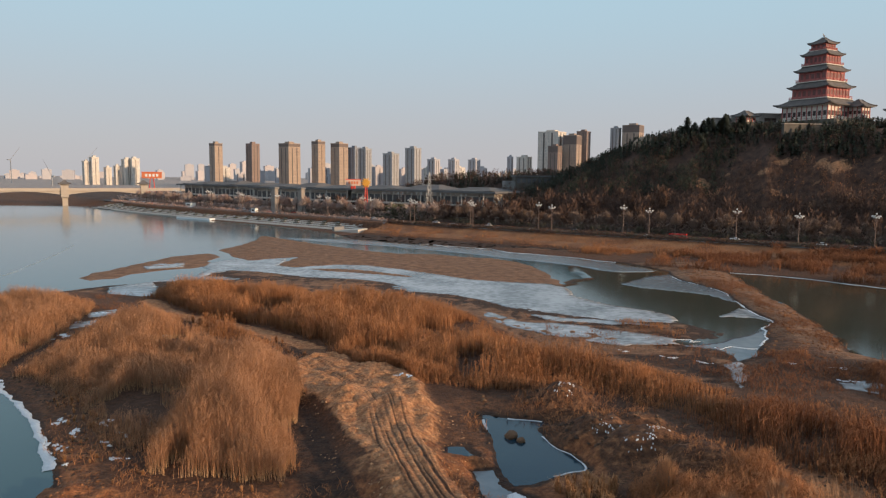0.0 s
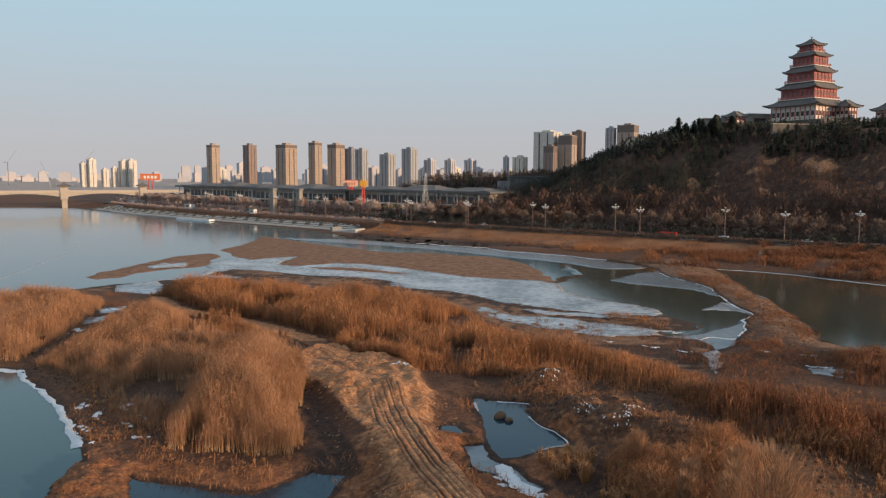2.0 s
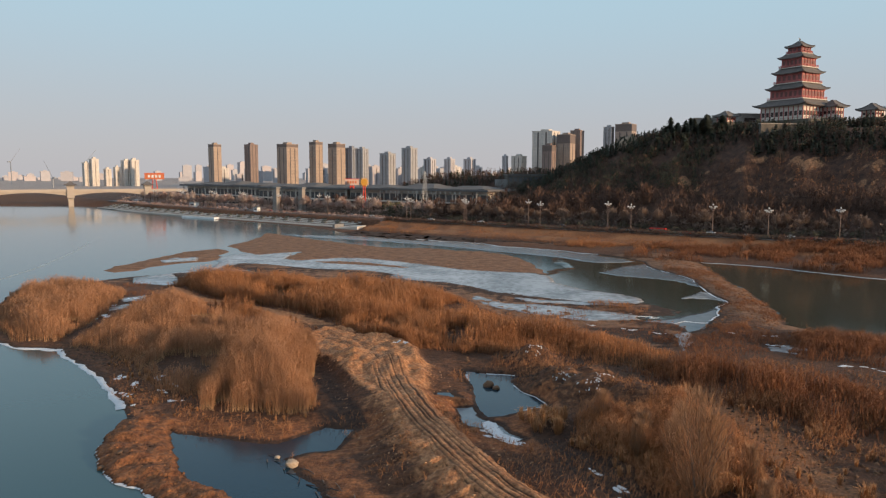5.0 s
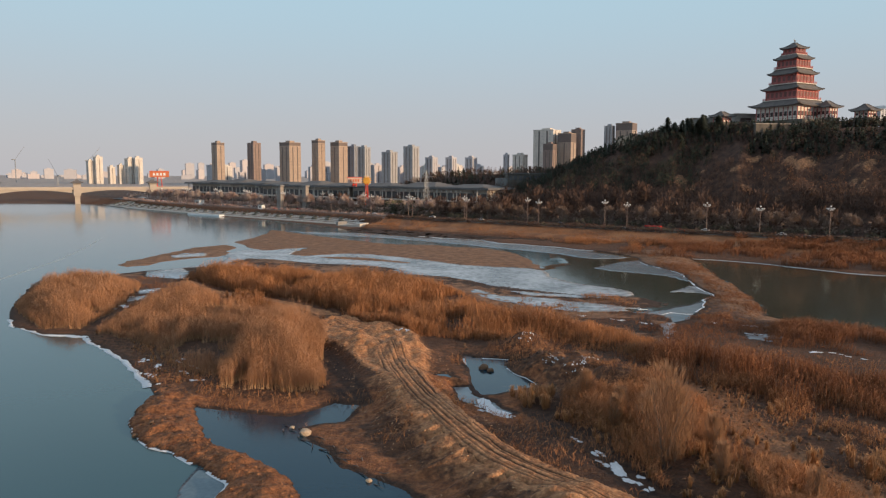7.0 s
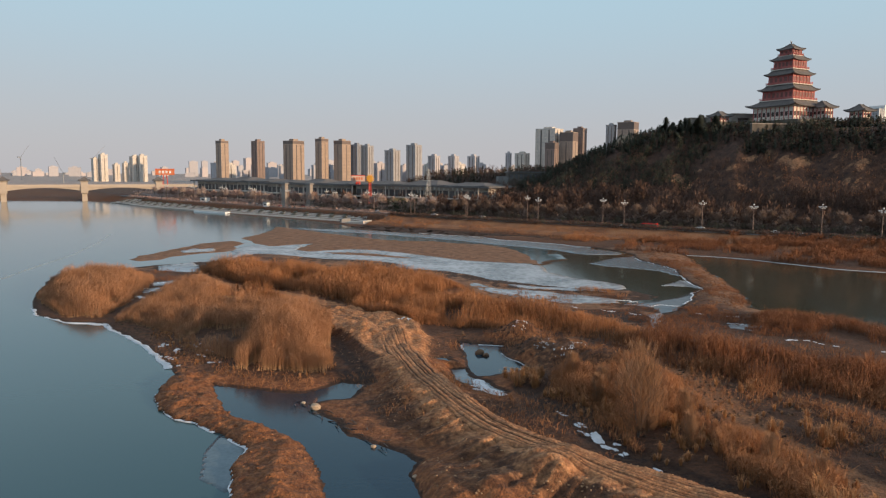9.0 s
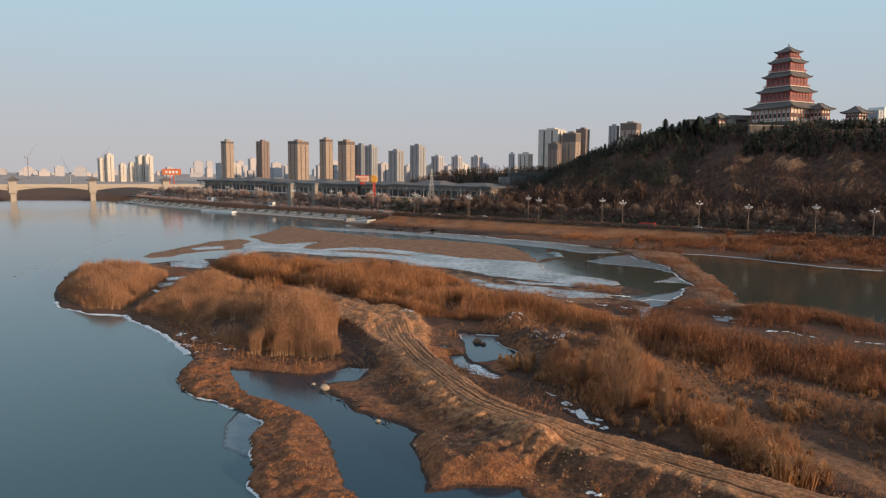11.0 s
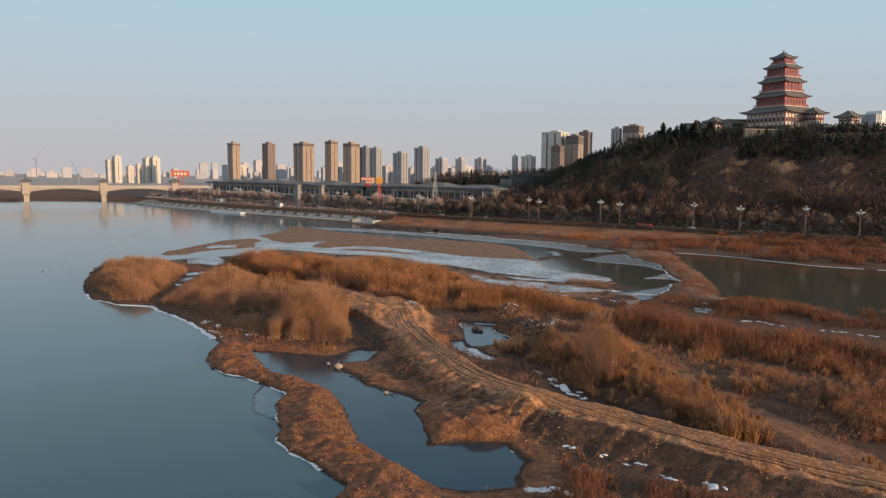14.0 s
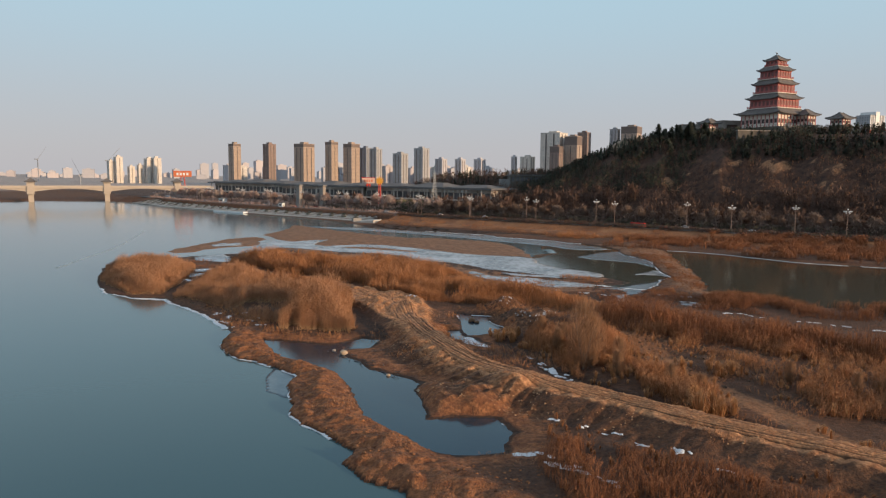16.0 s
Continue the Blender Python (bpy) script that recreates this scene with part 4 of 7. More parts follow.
# ---- ice and snow ----


def sheet(name, poly, z, material, label, category="ice", cell=1.6, ragged=2.2, grow=0.0):
    """A thin flat sheet with a ragged outline."""
    p = np.array(poly, float)
    pad = 3 + grow
    gx, gy = np.arange(p[:, 0].min() - pad, p[:, 0].max() + pad, cell), np.arange(p[:, 1].min() - pad, p[:, 1].max() + pad, cell)
    X, Y = np.meshgrid(gx, gy)
    d = inside(poly, X + ragged * fbm(X, Y, 9, 3), Y + ragged * fbm(X + 70, Y, 9, 3)) + 0.5 * ragged * fbm(X, Y, 20) + grow
    i = np.arange(X.size).reshape(X.shape)
    q = np.stack([i[:-1, :-1], i[:-1, 1:], i[1:, 1:], i[1:, :-1]], -1).reshape(-1, 4)
    q = q[(d.ravel()[q] > 0).sum(1) >= 3]
    used, inv = np.unique(q, return_inverse=True)
    q = inv.reshape(-1, 4)
    x, y = X.ravel()[used], Y.ravel()[used]
    gyy, gxx = np.gradient(d, cell)
    dd, gxx, gyy = d.ravel()[used], gxx.ravel()[used], gyy.ravel()[used]
    pull = np.where(dd < cell * 0.6, -dd / (gxx**2 + gyy**2 + 0.05), 0)
    x, y = x + np.clip(pull * gxx, -cell, cell), y + np.clip(pull * gyy, -cell, cell)
    k = len(x)
    v = np.concatenate([np.stack([x, y, np.full(k, z)], 1), np.stack([x, y, np.full(k, z - 0.06)], 1)])
    e = np.concatenate([q[:, [0, 1]], q[:, [1, 2]], q[:, [2, 3]], q[:, [3, 0]]])
    have = {tuple(a) for a in e.tolist()}
    rim = np.array([a for a in e.tolist() if (a[1], a[0]) not in have])
    side = np.stack([rim[:, 0], rim[:, 0] + k, rim[:, 1] + k, rim[:, 1]], 1)
    return tagged(raw(name, v, [q, q[:, ::-1] + k, side], material), label, category)


for pz, poly in ((0.018, SIDE_POND), (0.009, [(30, 215), (48, 240), (52, 275), (70, 292), (92, 270), (94, 200), (88, 160), (66, 140), (50, 160), (36, 185)])):
    cx, cy = np.mean(poly, 0)
    wide_poly = [(cx + (px - cx) * 1.16, cy + (py - cy) * 1.16) for px, py in poly]
    tagged(sheet("pond_water", wide_poly, pz, MURKY, "still brown-green water behind the sandbar", "water", 4.0, 0.5), kind="structure")
for poly, more in ((POOL, 2.6), (POND, 2.0), (PUDDLE_TOP, 1.2)):
    tagged(sheet("pool_water", poly, 0.011, POOLWATER, "still dark blue water of the dug pool", "water", 1.0, 0.3, more), kind="structure")
sheet("ice_sheet", [(-94, 397), (-52, 389), (-13, 363), (22, 341), (52, 315), (73, 290), (84, 268), (66, 262), (50, 284), (30, 303), (5, 327), (-30, 354), (-68, 375)], 0.03, ICE_BLUE, "long blue-grey ice sheet below the bank", cell=2.0)
sheet("ice_sheet", [(-104, 220), (-96, 231), (-87, 240), (-88, 262), (-95, 275), (-92, 290), (-85, 297), (-66, 302), (-64, 275), (-58, 269), (-42, 281), (-30, 278), (-14, 266), (-5, 256), (9, 243),
                     (22, 237), (33, 234), (40, 226), (40, 210), (47, 196), (56, 188), (61, 180.6), (59, 171), (45, 172), (32, 179), (17, 192), (12, 199), (3, 208), (-11, 214), (-15, 229),
                     (-26, 236), (-48, 243), (-60, 250), (-79, 258), (-84, 252), (-84, 243), (-66, 237), (-85, 233), (-93, 227), (-84, 200), (-99, 205)], 0.03, ICE, "pale ice sheet between the sandbars", cell=1.3, ragged=1.4)
sheet("ice_sheet", [(60, 235), (75, 253), (86, 261), (84, 247), (89, 234), (90, 217), (85, 198), (81, 214), (75, 221), (64, 227)], 0.034, ICE_BLUE, "grey-white ice shelf beside the sand spit", cell=1.2, ragged=1.6)
sheet("ice_sheet", [(71, 180), (82.5, 194), (86, 188), (83.5, 172), (80, 179)], 0.034, ICE, "white ice tongue against the sand spit", cell=0.9, ragged=1.4)
sheet("ice_sheet", [(50, 148.5), (63, 153), (72, 161.5), (79.5, 170), (73, 152), (64, 139), (56, 134), (57, 145)], 0.034, ICE_BLUE, "grey ice in the hook of the sand spit", cell=0.9, ragged=1.4)
sheet("ice_sheet", [(11, 184.5), (19, 172.5), (29.6, 167.5), (41.5, 161), (51, 156), (51.5, 147.5), (38.5, 147), (27.5, 154), (16, 165), (10.5, 174)], 0.3, ICE, "thin broken ice over wet sand", cell=0.8, ragged=2.6)
sheet("ice_sheet", [(22, 181), (33, 175), (47, 170), (52, 166), (40, 168), (27, 173)], 0.27, ICE, "thin broken ice over wet sand", cell=0.8, ragged=2.0)
ICE_FILM = mat("thin_ice_film", (0.22, 0.27, 0.29), (0.32, 0.37, 0.39), 0.3, 0.012, 0.15, 0.03, ramp=(0.3, 0.7))
THIN = mat("clear_shore_ice", (0.075, 0.11, 0.13), (0.13, 0.175, 0.2), 0.2, 0.3, 2, 0.05)
sheet("ice_sheet", [(-28, 50), (-21.5, 47), (-20, 40), (-22, 33), (-26, 36), (-28, 43)], 0.02, THIN, "thin clear ice off the clay spit", cell=0.5, ragged=0.6)
sheet("ice_sheet", [(-114, 265.5), (-112, 276), (-102, 278), (-99, 266.5), (-104, 261), (-110, 258)], 0.33, ICE, "frozen puddle on the small sandbar", ragged=1.0)


def frozen_puddle(poly, label="small frozen puddle on the wet flats", material=ICE, lift=0.08):
    cx, cy = np.mean(poly, 0)
    sheet("ice_sheet", poly, max(0.04, ground_z(cx, cy)) + lift, material, label, cell=0.45, ragged=1.0)


for ring in ([(53, 131.5), (58, 134), (56.5, 128), (56, 121), (54.5, 113.5), (50, 112.5), (51, 120.5)], [(69, 121), (74, 125), (74.5, 119.5), (77, 118), (73, 109), (70.5, 114), (67.5, 116)],
             [(-86, 160), (-82, 164), (-79, 158), (-83, 155)], [(-88, 172), (-83, 178), (-80, 170), (-85, 167)]):
    frozen_puddle(ring)
sheet("ice_sheet", PUDDLE, 0.03, ICE_BLUE, "grey ice over a shallow puddle", cell=0.4, ragged=0.3, grow=0.6)
sheet("ice_sheet", [(7.2, 76.4), (9.8, 77.4), (11, 72.5), (13, 70), (11.4, 68.4), (9, 70.3)], 0.07, RIM, "white broken ice on the puddle's edge", cell=0.3, ragged=0.9)


def snapped(line, reach=5.0, gap=0.7):
    """Points along a line, each moved across it to the water's edge."""
    out = []
    for (ax, ay), (bx, by) in zip(line, line[1:]):
        ln = math.hypot(bx - ax, by - ay)
        k = max(1, int(ln / gap))
        t = np.arange(k) / k
        px, py = ax + (bx - ax) * t, ay + (by - ay) * t
        nx, ny = -(by - ay) / ln, (bx - ax) / ln
        off = np.arange(-reach, reach, 0.25)
        z, _ = land((px[:, None] + nx * off).ravel(), (py[:, None] + ny * off).ravel())
        z = z.reshape(k, -1)
        cross = np.sign(z[:, 1:] - 0.03) != np.sign(z[:, :-1] - 0.03)
        cost = np.where(cross, np.abs(off[:-1]), 99)
        j = cost.argmin(1)
        good = cost.min(1) < 90
        o = np.where(good, off[j], 0)
        out += [(a, b) for a, b in zip(px + nx * o, py + ny * o)]
    return np.array(out)


def ice_rim(line, width, label, gaps=0.0, seed=0, reach=5.0, material=None):
    """A white crust of ice along the waterline, wide and narrow by turns, with breaks."""
    p = snapped(line, reach)
    p[1:-1] = (p[:-2] + 2 * p[1:-1] + p[2:]) / 4
    t = np.gradient(p, axis=0)
    t /= np.linalg.norm(t, axis=1)[:, None] + 1e-9
    nrm = np.stack([-t[:, 1], t[:, 0]], 1)
    w = width * np.clip(0.7 + 1.2 * fbm(p[:, 0] + seed, p[:, 1], 4, 4), 0.16, 2) * (fbm(p[:, 0], p[:, 1] + seed, 11, 2) > gaps - 0.6)
    c = p + nrm * (0.3 * width * fbm(p[:, 0], p[:, 1], 4, 2))[:, None]
    a, b = c - nrm * w[:, None] / 2, c + nrm * w[:, None] / 2
    k = len(p)
    za = 0.06 + 0 * w
    V = np.concatenate([np.c_[a, za - 0.08], np.c_[a, za], np.c_[c, za + 0.06], np.c_[b, za], np.c_[b, za - 0.08]])
    i = np.arange(k - 1)
    i = i[(w[:-1] > 0.04) & (w[1:] > 0.04)]
    F = np.concatenate([np.stack([i + j * k, i + 1 + j * k, i + 1 + (j + 1) * k, i + (j + 1) * k], 1) for j in range(4)])
    return tagged(raw("shore_ice", V, [F], material or RIM), label, "ice", kind="stuff")


ice_rim([(-181, 343), (-166, 296), (-153, 246), (-148, 214), (-142, 180)], 1.1, "faint edge of the thin ice on the open river", -1.0, 23, 0.5, ICE_FILM)
ice_rim([(-103, 136), (-88, 121), (-76, 117), (-64, 106), (-53, 92), (-46, 82)], 1.9, "white crust of ice along the river shore")
ice_rim([(-46, 70), (-41, 63), (-34, 55), (-27, 50), (-23, 46), (-22, 37), (-20, 29), (-16, 21), (-11, 15)], 0.8, "broken white ice crust along the clay spit", 0.35, 3)
ice_rim([(12.3, 22.5), (13.4, 18.6), (12, 14), (12, 12), (9, 10)], 0.3, "white ice crust at the pool's end", 0.62, 7)
ice_rim([(109, 265), (125, 256), (140, 239), (152, 222), (190, 200)], 1.2, "white ice line along the back pond", 0.1, 9)
ice_rim([(82, 253), (88, 238), (89, 208), (85, 181), (77, 162), (67, 146)], 0.6, "white ice crust along the sand spit", 0.3, 11)
ice_rim([(-13, 365), (22, 343), (52, 318), (73, 294)], 1.0, "white ice crust below the bank", 0.4, 13)
ice_rim([(4, 98), (7, 105), (11, 104), (16, 101)], 0.34, "white ice crust round the pond", 0.45, 15, 3.0)
ice_rim([(15.5, 95), (18, 85), (13, 81)], 0.3, "white ice crust round the pond", 0.45, 17, 3.0)
ice_rim([(11, 187), (25, 178), (44, 166), (56, 151), (67, 145)], 0.6, "broken white ice along the frozen channel", 0.4, 19)


def snow_patch(x, y, r, long=1.0, rz=0.0):
    """A thin ragged patch of old snow lying on the ground."""
    k, rings = 22, 3
    a = np.arange(k) * 2 * math.pi / k
    V = [(x, y)]
    for j in range(1, rings + 1):
        rr = r * j / rings * (1 + 0.85 * fbm(np.cos(a) * 1.3 + x, np.sin(a) * 1.3 + y, 0.6, 3))
        u, v = rr * np.cos(a) * long, rr * np.sin(a)
        V += list(zip(x + u * math.cos(rz) - v * math.sin(rz), y + u * math.sin(rz) + v * math.cos(rz)))
    V = np.array(V)
    z, _ = land(V[:, 0], V[:, 1])
    z = np.maximum(z, 0.0) + np.r_[0.1, np.repeat([0.09, 0.07, -0.02], k)]
    i = np.arange(k)
    F3 = np.stack([0 * i, 1 + i, 1 + (i + 1) % k], 1)
    F4 = np.concatenate([np.stack([1 + (j - 1) * k + i, 1 + j * k + i, 1 + j * k + (i + 1) % k, 1 + (j - 1) * k + (i + 1) % k], 1) for j in range(1, rings)])
    return tagged(raw("snow_patch", np.c_[V, z], [F4, F3], RIM), "thin ragged patch of old snow on dark earth", "snow", "snow patches")


snow_rng = random.Random(8)
for x, y, r, lg, rz in ((8, 72, 1.2, 1.6, 2.2), (10, 69.5, 1.3, 1.8, 2.4), (12, 68, 0.7, 1.4, 2.0), (20, 58.5, 0.6, 1.8, 2.1), (21.5, 54, 0.7, 2, 2.1), (21.5, 50.5, 0.9, 1.3, 2.2), (23.5, 48, 1.1, 1.8, 2.2), (25, 44.5, 0.8, 2.0, 2.2),
                        (28, 38.5, 0.6, 1.8, 2.3), (16.5, 8.8, 1.3, 2.2, 2.4), (18.5, 6.8, 1.2, 2.4, 2.35), (20.5, 4, 1.1, 2.4, 2.3), (22.8, 1.4, 0.8, 2.4, 2.3), (20, 22, 0.45, 2.6, 2.6), (24, 19, 0.4, 2.6, 2.6), (27, 16.8, 0.5, 2.8, 2.6), (30, 13.2, 0.5, 2.8, 2.5), (34, 9.8, 0.5, 2.8, 2.5), (38, 4.5, 0.5, 2.6, 2.4), (-49, 88, 0.6, 2, 2.4), (-50, 93, 0.7, 2, 2.3), (-43, 92, 0.5, 2, 2.6), (-40, 84, 0.5, 2.4, 2.9), (-46, 83, 0.5, 2, 2.2), (-55, 98, 0.7, 2, 2.3),
                        (-84, 161, 2.4, 1.2, 0.5), (-85, 171, 2.0, 1.4, 0.2), (-82, 148, 2.2, 1.3, 0.7), (-61, 149, 1.4, 1.4, 0.3), (77, 104, 0.7, 3.6, 2.6), (82, 100, 0.6, 3.8, 2.5), (92, 94, 0.6, 4.0, 2.6), (99, 89, 0.7, 3.8, 2.6), (105, 84, 0.7, 4.0, 2.6),
                        (38, 142, 0.5, 4.5, 2.7), (45, 138, 0.5, 4.5, 2.7), (51, 134, 0.5, 4.0, 2.6), (-7.6, 116, 1.0, 2.2, 2.5), (-52, 90, 0.9, 1.5, 2.4), (-47, 96, 0.8, 1.6, 2.4), (-44, 89, 0.7, 2.0, 2.4), (66, 131, 0.6, 3.0, 0.3), (74, 128, 0.6, 3.0, 2.8), (71, 120, 0.6, 3.0, 2.7)):
    for _ in range(4 if r < 1.4 else 3):
        u, v = snow_rng.uniform(-1, 1) * r * lg * 1.1, snow_rng.uniform(-1, 1) * r * 0.9
        snow_patch(x + u * math.cos(rz) - v * math.sin(rz), y + u * math.sin(rz) + v * math.cos(rz), r * snow_rng.uniform(0.2, 0.62), 1.0 + 0.4 * lg, rz + snow_rng.uniform(-0.5, 0.5))
for cx, cy, sp in ((19, 106, 1.6), (25, 84, 1.8), (22, 90, 2.0), (28, 88, 1.5)):
    for k in range(24):
        snow_patch(cx + snow_rng.gauss(0, sp * 0.6), cy + snow_rng.gauss(0, sp * 0.6), snow_rng.uniform(0.04, 0.13), 1.3, snow_rng.uniform(0, 3))

# ---- road on the embankment ----
def ribbon(name, s0, s1, n0, n1, z, material, label, category, ds=12.0):
    ss = np.arange(s0, s1 + ds / 2, ds)
    V, F = [], []
    for s in ss:
        for n, dz in ((n0, -0.4), (n0, 0), (n1, 0), (n1, -0.4)):
            V.append((*xy(s, n + float(shift(np.array(s)))), z + dz))
    for k in range(len(ss) - 1):
        a = 4 * k
        for j in range(3):
            F.append((a + j, a + j + 4, a + j + 5, a + j + 1))
    return tagged(raw(name, V, [np.array(F)], material), label, category, kind="structure")


ribbon("road", -290, 320, 352, 373, ROAD_Z + 0.09, ASPHALT, "grey asphalt boulevard along the embankment", "road")
# Far stretch: distance haze is put into its paler colour.
ribbon("road", -760, -290, 362, 379, ROAD_Z + 0.09, HAZED_ASPHALT, "grey asphalt boulevard along the embankment", "road")
ribbon("pavement", -290, 320, 348.5, 351.6, ROAD_Z + 0.15, GREYSTONE, "grey stone footpath beside the boulevard", "pavement")

# ---- roofs and halls ----


def hip_roof(bm, ho, hi, z0, z1, lift, thick=0.5, n=8, rings=6, hoy=None, hiy=None):
    """A tiled hip roof with a hollow slope and raised corners, from half-width ho at z0 to hi at z1."""
    hoy, hiy = hoy or ho, hi if hiy is None else hiy
    loops = []
    for r in range(rings + 1):
        u = r / rings
        wx, wy = hi + (ho - hi) * u, hiy + (hoy - hiy) * u
        z = z0 + (z1 - z0) * (1 - u) ** 1.5
        loop = []
        for cx, cy, dx, dy in ((-1, -1, 1, 0), (1, -1, 0, 1), (1, 1, -1, 0), (-1, 1, 0, -1)):
            for i in range(n):
                t = 2 * i / n
                c = abs(t - 1) ** 4
                k = 1 + 0.035 * c * u
                loop.append(bm.verts.new(((cx + dx * t) * wx * k, (cy + dy * t) * wy * k, z + lift * c * u**2)))
        loops.append(loop)
    m = 4 * n
    under = [bm.verts.new((v.co.x * 0.985, v.co.y * 0.985, v.co.z - thick)) for v in loops[-1]]
    inner = [bm.verts.new((v.co.x * 0.72, v.co.y * 0.72, z0 - thick * 0.2)) for v in loops[-1]]
    loops += [under, inner]
    for a, b in zip(loops, loops[1:]):
        for i in range(m):
            bm.faces.new((a[i], b[i], b[(i + 1) % m], a[(i + 1) % m]))
    bm.faces.new(loops[0])
    return bm


def hip_ridge(bm, sx, sy, ho, hi, z0, z1, lift, r=0.28, hoy=None, hiy=None):
    hoy, hiy = hoy or ho, hi if hiy is None else hiy
    pts = []
    for k in range(7):
        u = k / 6
        pts.append((sx * (hi + (ho - hi) * u) * (1 + 0.035 * u), sy * (hiy + (hoy - hiy) * u) * (1 + 0.035 * u), z0 + (z1 - z0) * (1 - u) ** 1.5 + lift * u**2 + 0.15))
    sweep(bm, pts, r, r, 5)
    return bm


def hall_storey(owner, half, z0, z1, wall, column, bays, railing=None, halfy=None):
    """One storey: wall, columns, windows in their frames and, if wanted, a gallery with a rail round it."""
    halfy = halfy or half
    h = z1 - z0
    part("wall", boxed(-half, half, -halfy, halfy, z0, z1), wall, owner)
    for sx, sy, length, depth in ((1, 0, halfy, half), (-1, 0, halfy, half), (0, 1, half, halfy), (0, -1, half, halfy)):
        for b in range(bays):
            w = 2 * length / bays
            c = -length + w * (b + 0.5)
            if b:
                e = c - w / 2
                bm = bmesh.new()
                p = (sx * (depth + 0.12) if sx else e, sy * (depth + 0.12) if sy else e)
                tube(bm, (*p, z0), (*p, z1), 0.38, 0.34, 8)
                part("column", bm, column, owner)
            x0, x1 = (sx * (depth + 0.05) - 0.14, sx * (depth + 0.05) + 0.14) if sx else (c - w * 0.27, c + w * 0.27)
            y0, y1 = (sy * (depth + 0.05) - 0.14, sy * (depth + 0.05) + 0.14) if sy else (c - w * 0.27, c + w * 0.27)
            part("window", boxed(x0, x1, y0, y1, z0 + h * (0.34 if wall is PALEWALL else 0.22), z0 + h * (0.62 if wall is PALEWALL else 0.72)), LATTICE if wall is REDWOOD else DARKWOOD, owner)
    for sx in (-1, 1):
        for sy in (-1, 1):
            bm = bmesh.new()
            tube(bm, (sx * half, sy * halfy, z0), (sx * half, sy * halfy, z1), 0.45, 0.4, 8)
            part("column", bm, column, owner)
    # brackets under the eaves
    bm = bmesh.new()
    box(bm, -half * 1.06, half * 1.06, -halfy * 1.06, halfy * 1.06, z1 - 0.9, z1 - 0.25)
    box(bm, -half * 1.12, half * 1.12, -halfy * 1.12, halfy * 1.12, z1 - 0.25, z1 + 0.3)
    part("bracket_band", bm, PALEWALL if wall is PALEWALL else REDWOOD, owner)
    if railing:
        part("gallery_floor", boxed(-railing, railing, -railing, railing, z0 - 0.7, z0 - 0.15), PALEWALL, owner, "pale gallery edge")
        bm = bmesh.new()
        for sx, sy in ((1, 0), (-1, 0), (0, 1), (0, -1)):
            for zz in (0.35, 1.25):
                a, b = ((sx * railing, -railing), (sx * railing, railing)) if sx else ((-railing, sy * railing), (railing, sy * railing))
                tube(bm, (*a, z0 + zz), (*b, z0 + zz), 0.13, 0.13, 4)
            k = 14
            for i in range(k):
                t = -railing + 2 * railing * (i + 0.5) / k
                p = (sx * railing, t) if sx else (t, sy * railing)
                tube(bm, (*p, z0 - 0.2), (*p, z0 + 1.3), 0.16, 0.16, 4)
        part("railing", bm, REDWOOD, owner, "red gallery railing")


def roof_parts(owner, ho, hi, z0, z1, lift, hoy=None, hiy=None):
    r = part("roof", hip_roof(bmesh.new(), ho, hi, z0, z1, lift, 0.55, hoy=hoy, hiy=hiy), TILE, owner, "grey tiled roof with raised corners")
    for sx in (-1, 1):
        for sy in (-1, 1):
            part("ridge", hip_ridge(bmesh.new(), sx, sy, ho, hi, z0, z1, lift, 0.3, hoy, hiy), TILE, r)
    return r


DARKSTONE = mat("weathered_dark_stone", (0.085, 0.075, 0.065), (0.145, 0.128, 0.108), 0.9, 0.2, 2)
STONE_TAN = mat("tan_grey_stone", (0.22, 0.19, 0.17), (0.34, 0.30, 0.265), 0.85, 0.2, 2)
PAG = (257.0, 490.0, 73.6)
pag = thing("pagoda_tower", "five-tiered red timber pavilion tower with grey tiled roofs", "pagoda", pose(*PAG, 0, 0, 29))
part("terrace", boxed(-30, 30, -30, 30, -9, 0.1, 0.985), DARKSTONE, pag, "weathered dark stone terrace")
bm = bmesh.new()
for sx, sy in ((1, 0), (-1, 0), (0, 1), (0, -1)):
    for i in range(24):
        t = -29 + 58 * i / 23
        p = (sx * 29, t) if sx else (t, sy * 29)
        tube(bm, (*p, 0), (*p, 1.3), 0.16, 0.16, 4)
    a, b = ((sx * 29, -29), (sx * 29, 29)) if sx else ((-29, sy * 29), (29, sy * 29))
    tube(bm, (*a, 1.2), (*b, 1.2), 0.14, 0.14, 4)
part("balustrade", bm, GREYSTONE, pag, "grey stone balustrade")
hall_storey(pag, 16.4, 0, 11.2, PALEWALL, REDWOOD, 9)
roof_parts(pag, 20.2, 13.0, 11.0, 15.6, 1.3)
hall_storey(pag, 12.2, 16.2, 23.2, REDWOOD, REDWOOD, 7, 14.0)
roof_parts(pag, 14.7, 10.2, 23.0, 27.0, 1.1)
hall_storey(pag, 9.7, 27.7, 34.4, REDWOOD, REDWOOD, 5, 11.4)
roof_parts(pag, 12.1, 8.2, 34.2, 38.0, 1.0)
hall_storey(pag, 7.6, 38.7, 45.2, REDWOOD, REDWOOD, 5, 9.3)
roof_parts(pag, 9.7, 6.0, 45.0, 48.4, 0.9)
hall_storey(pag, 5.0, 48.6, 53.0, REDWOOD, REDWOOD, 3, 6.2)
roof_parts(pag, 6.9, 0.6, 52.8, 57.2, 0.8)
bm = bmesh.new()
tube(bm, (0, 0, 56.5), (0, 0, 58.2), 0.5, 0.35, 8)
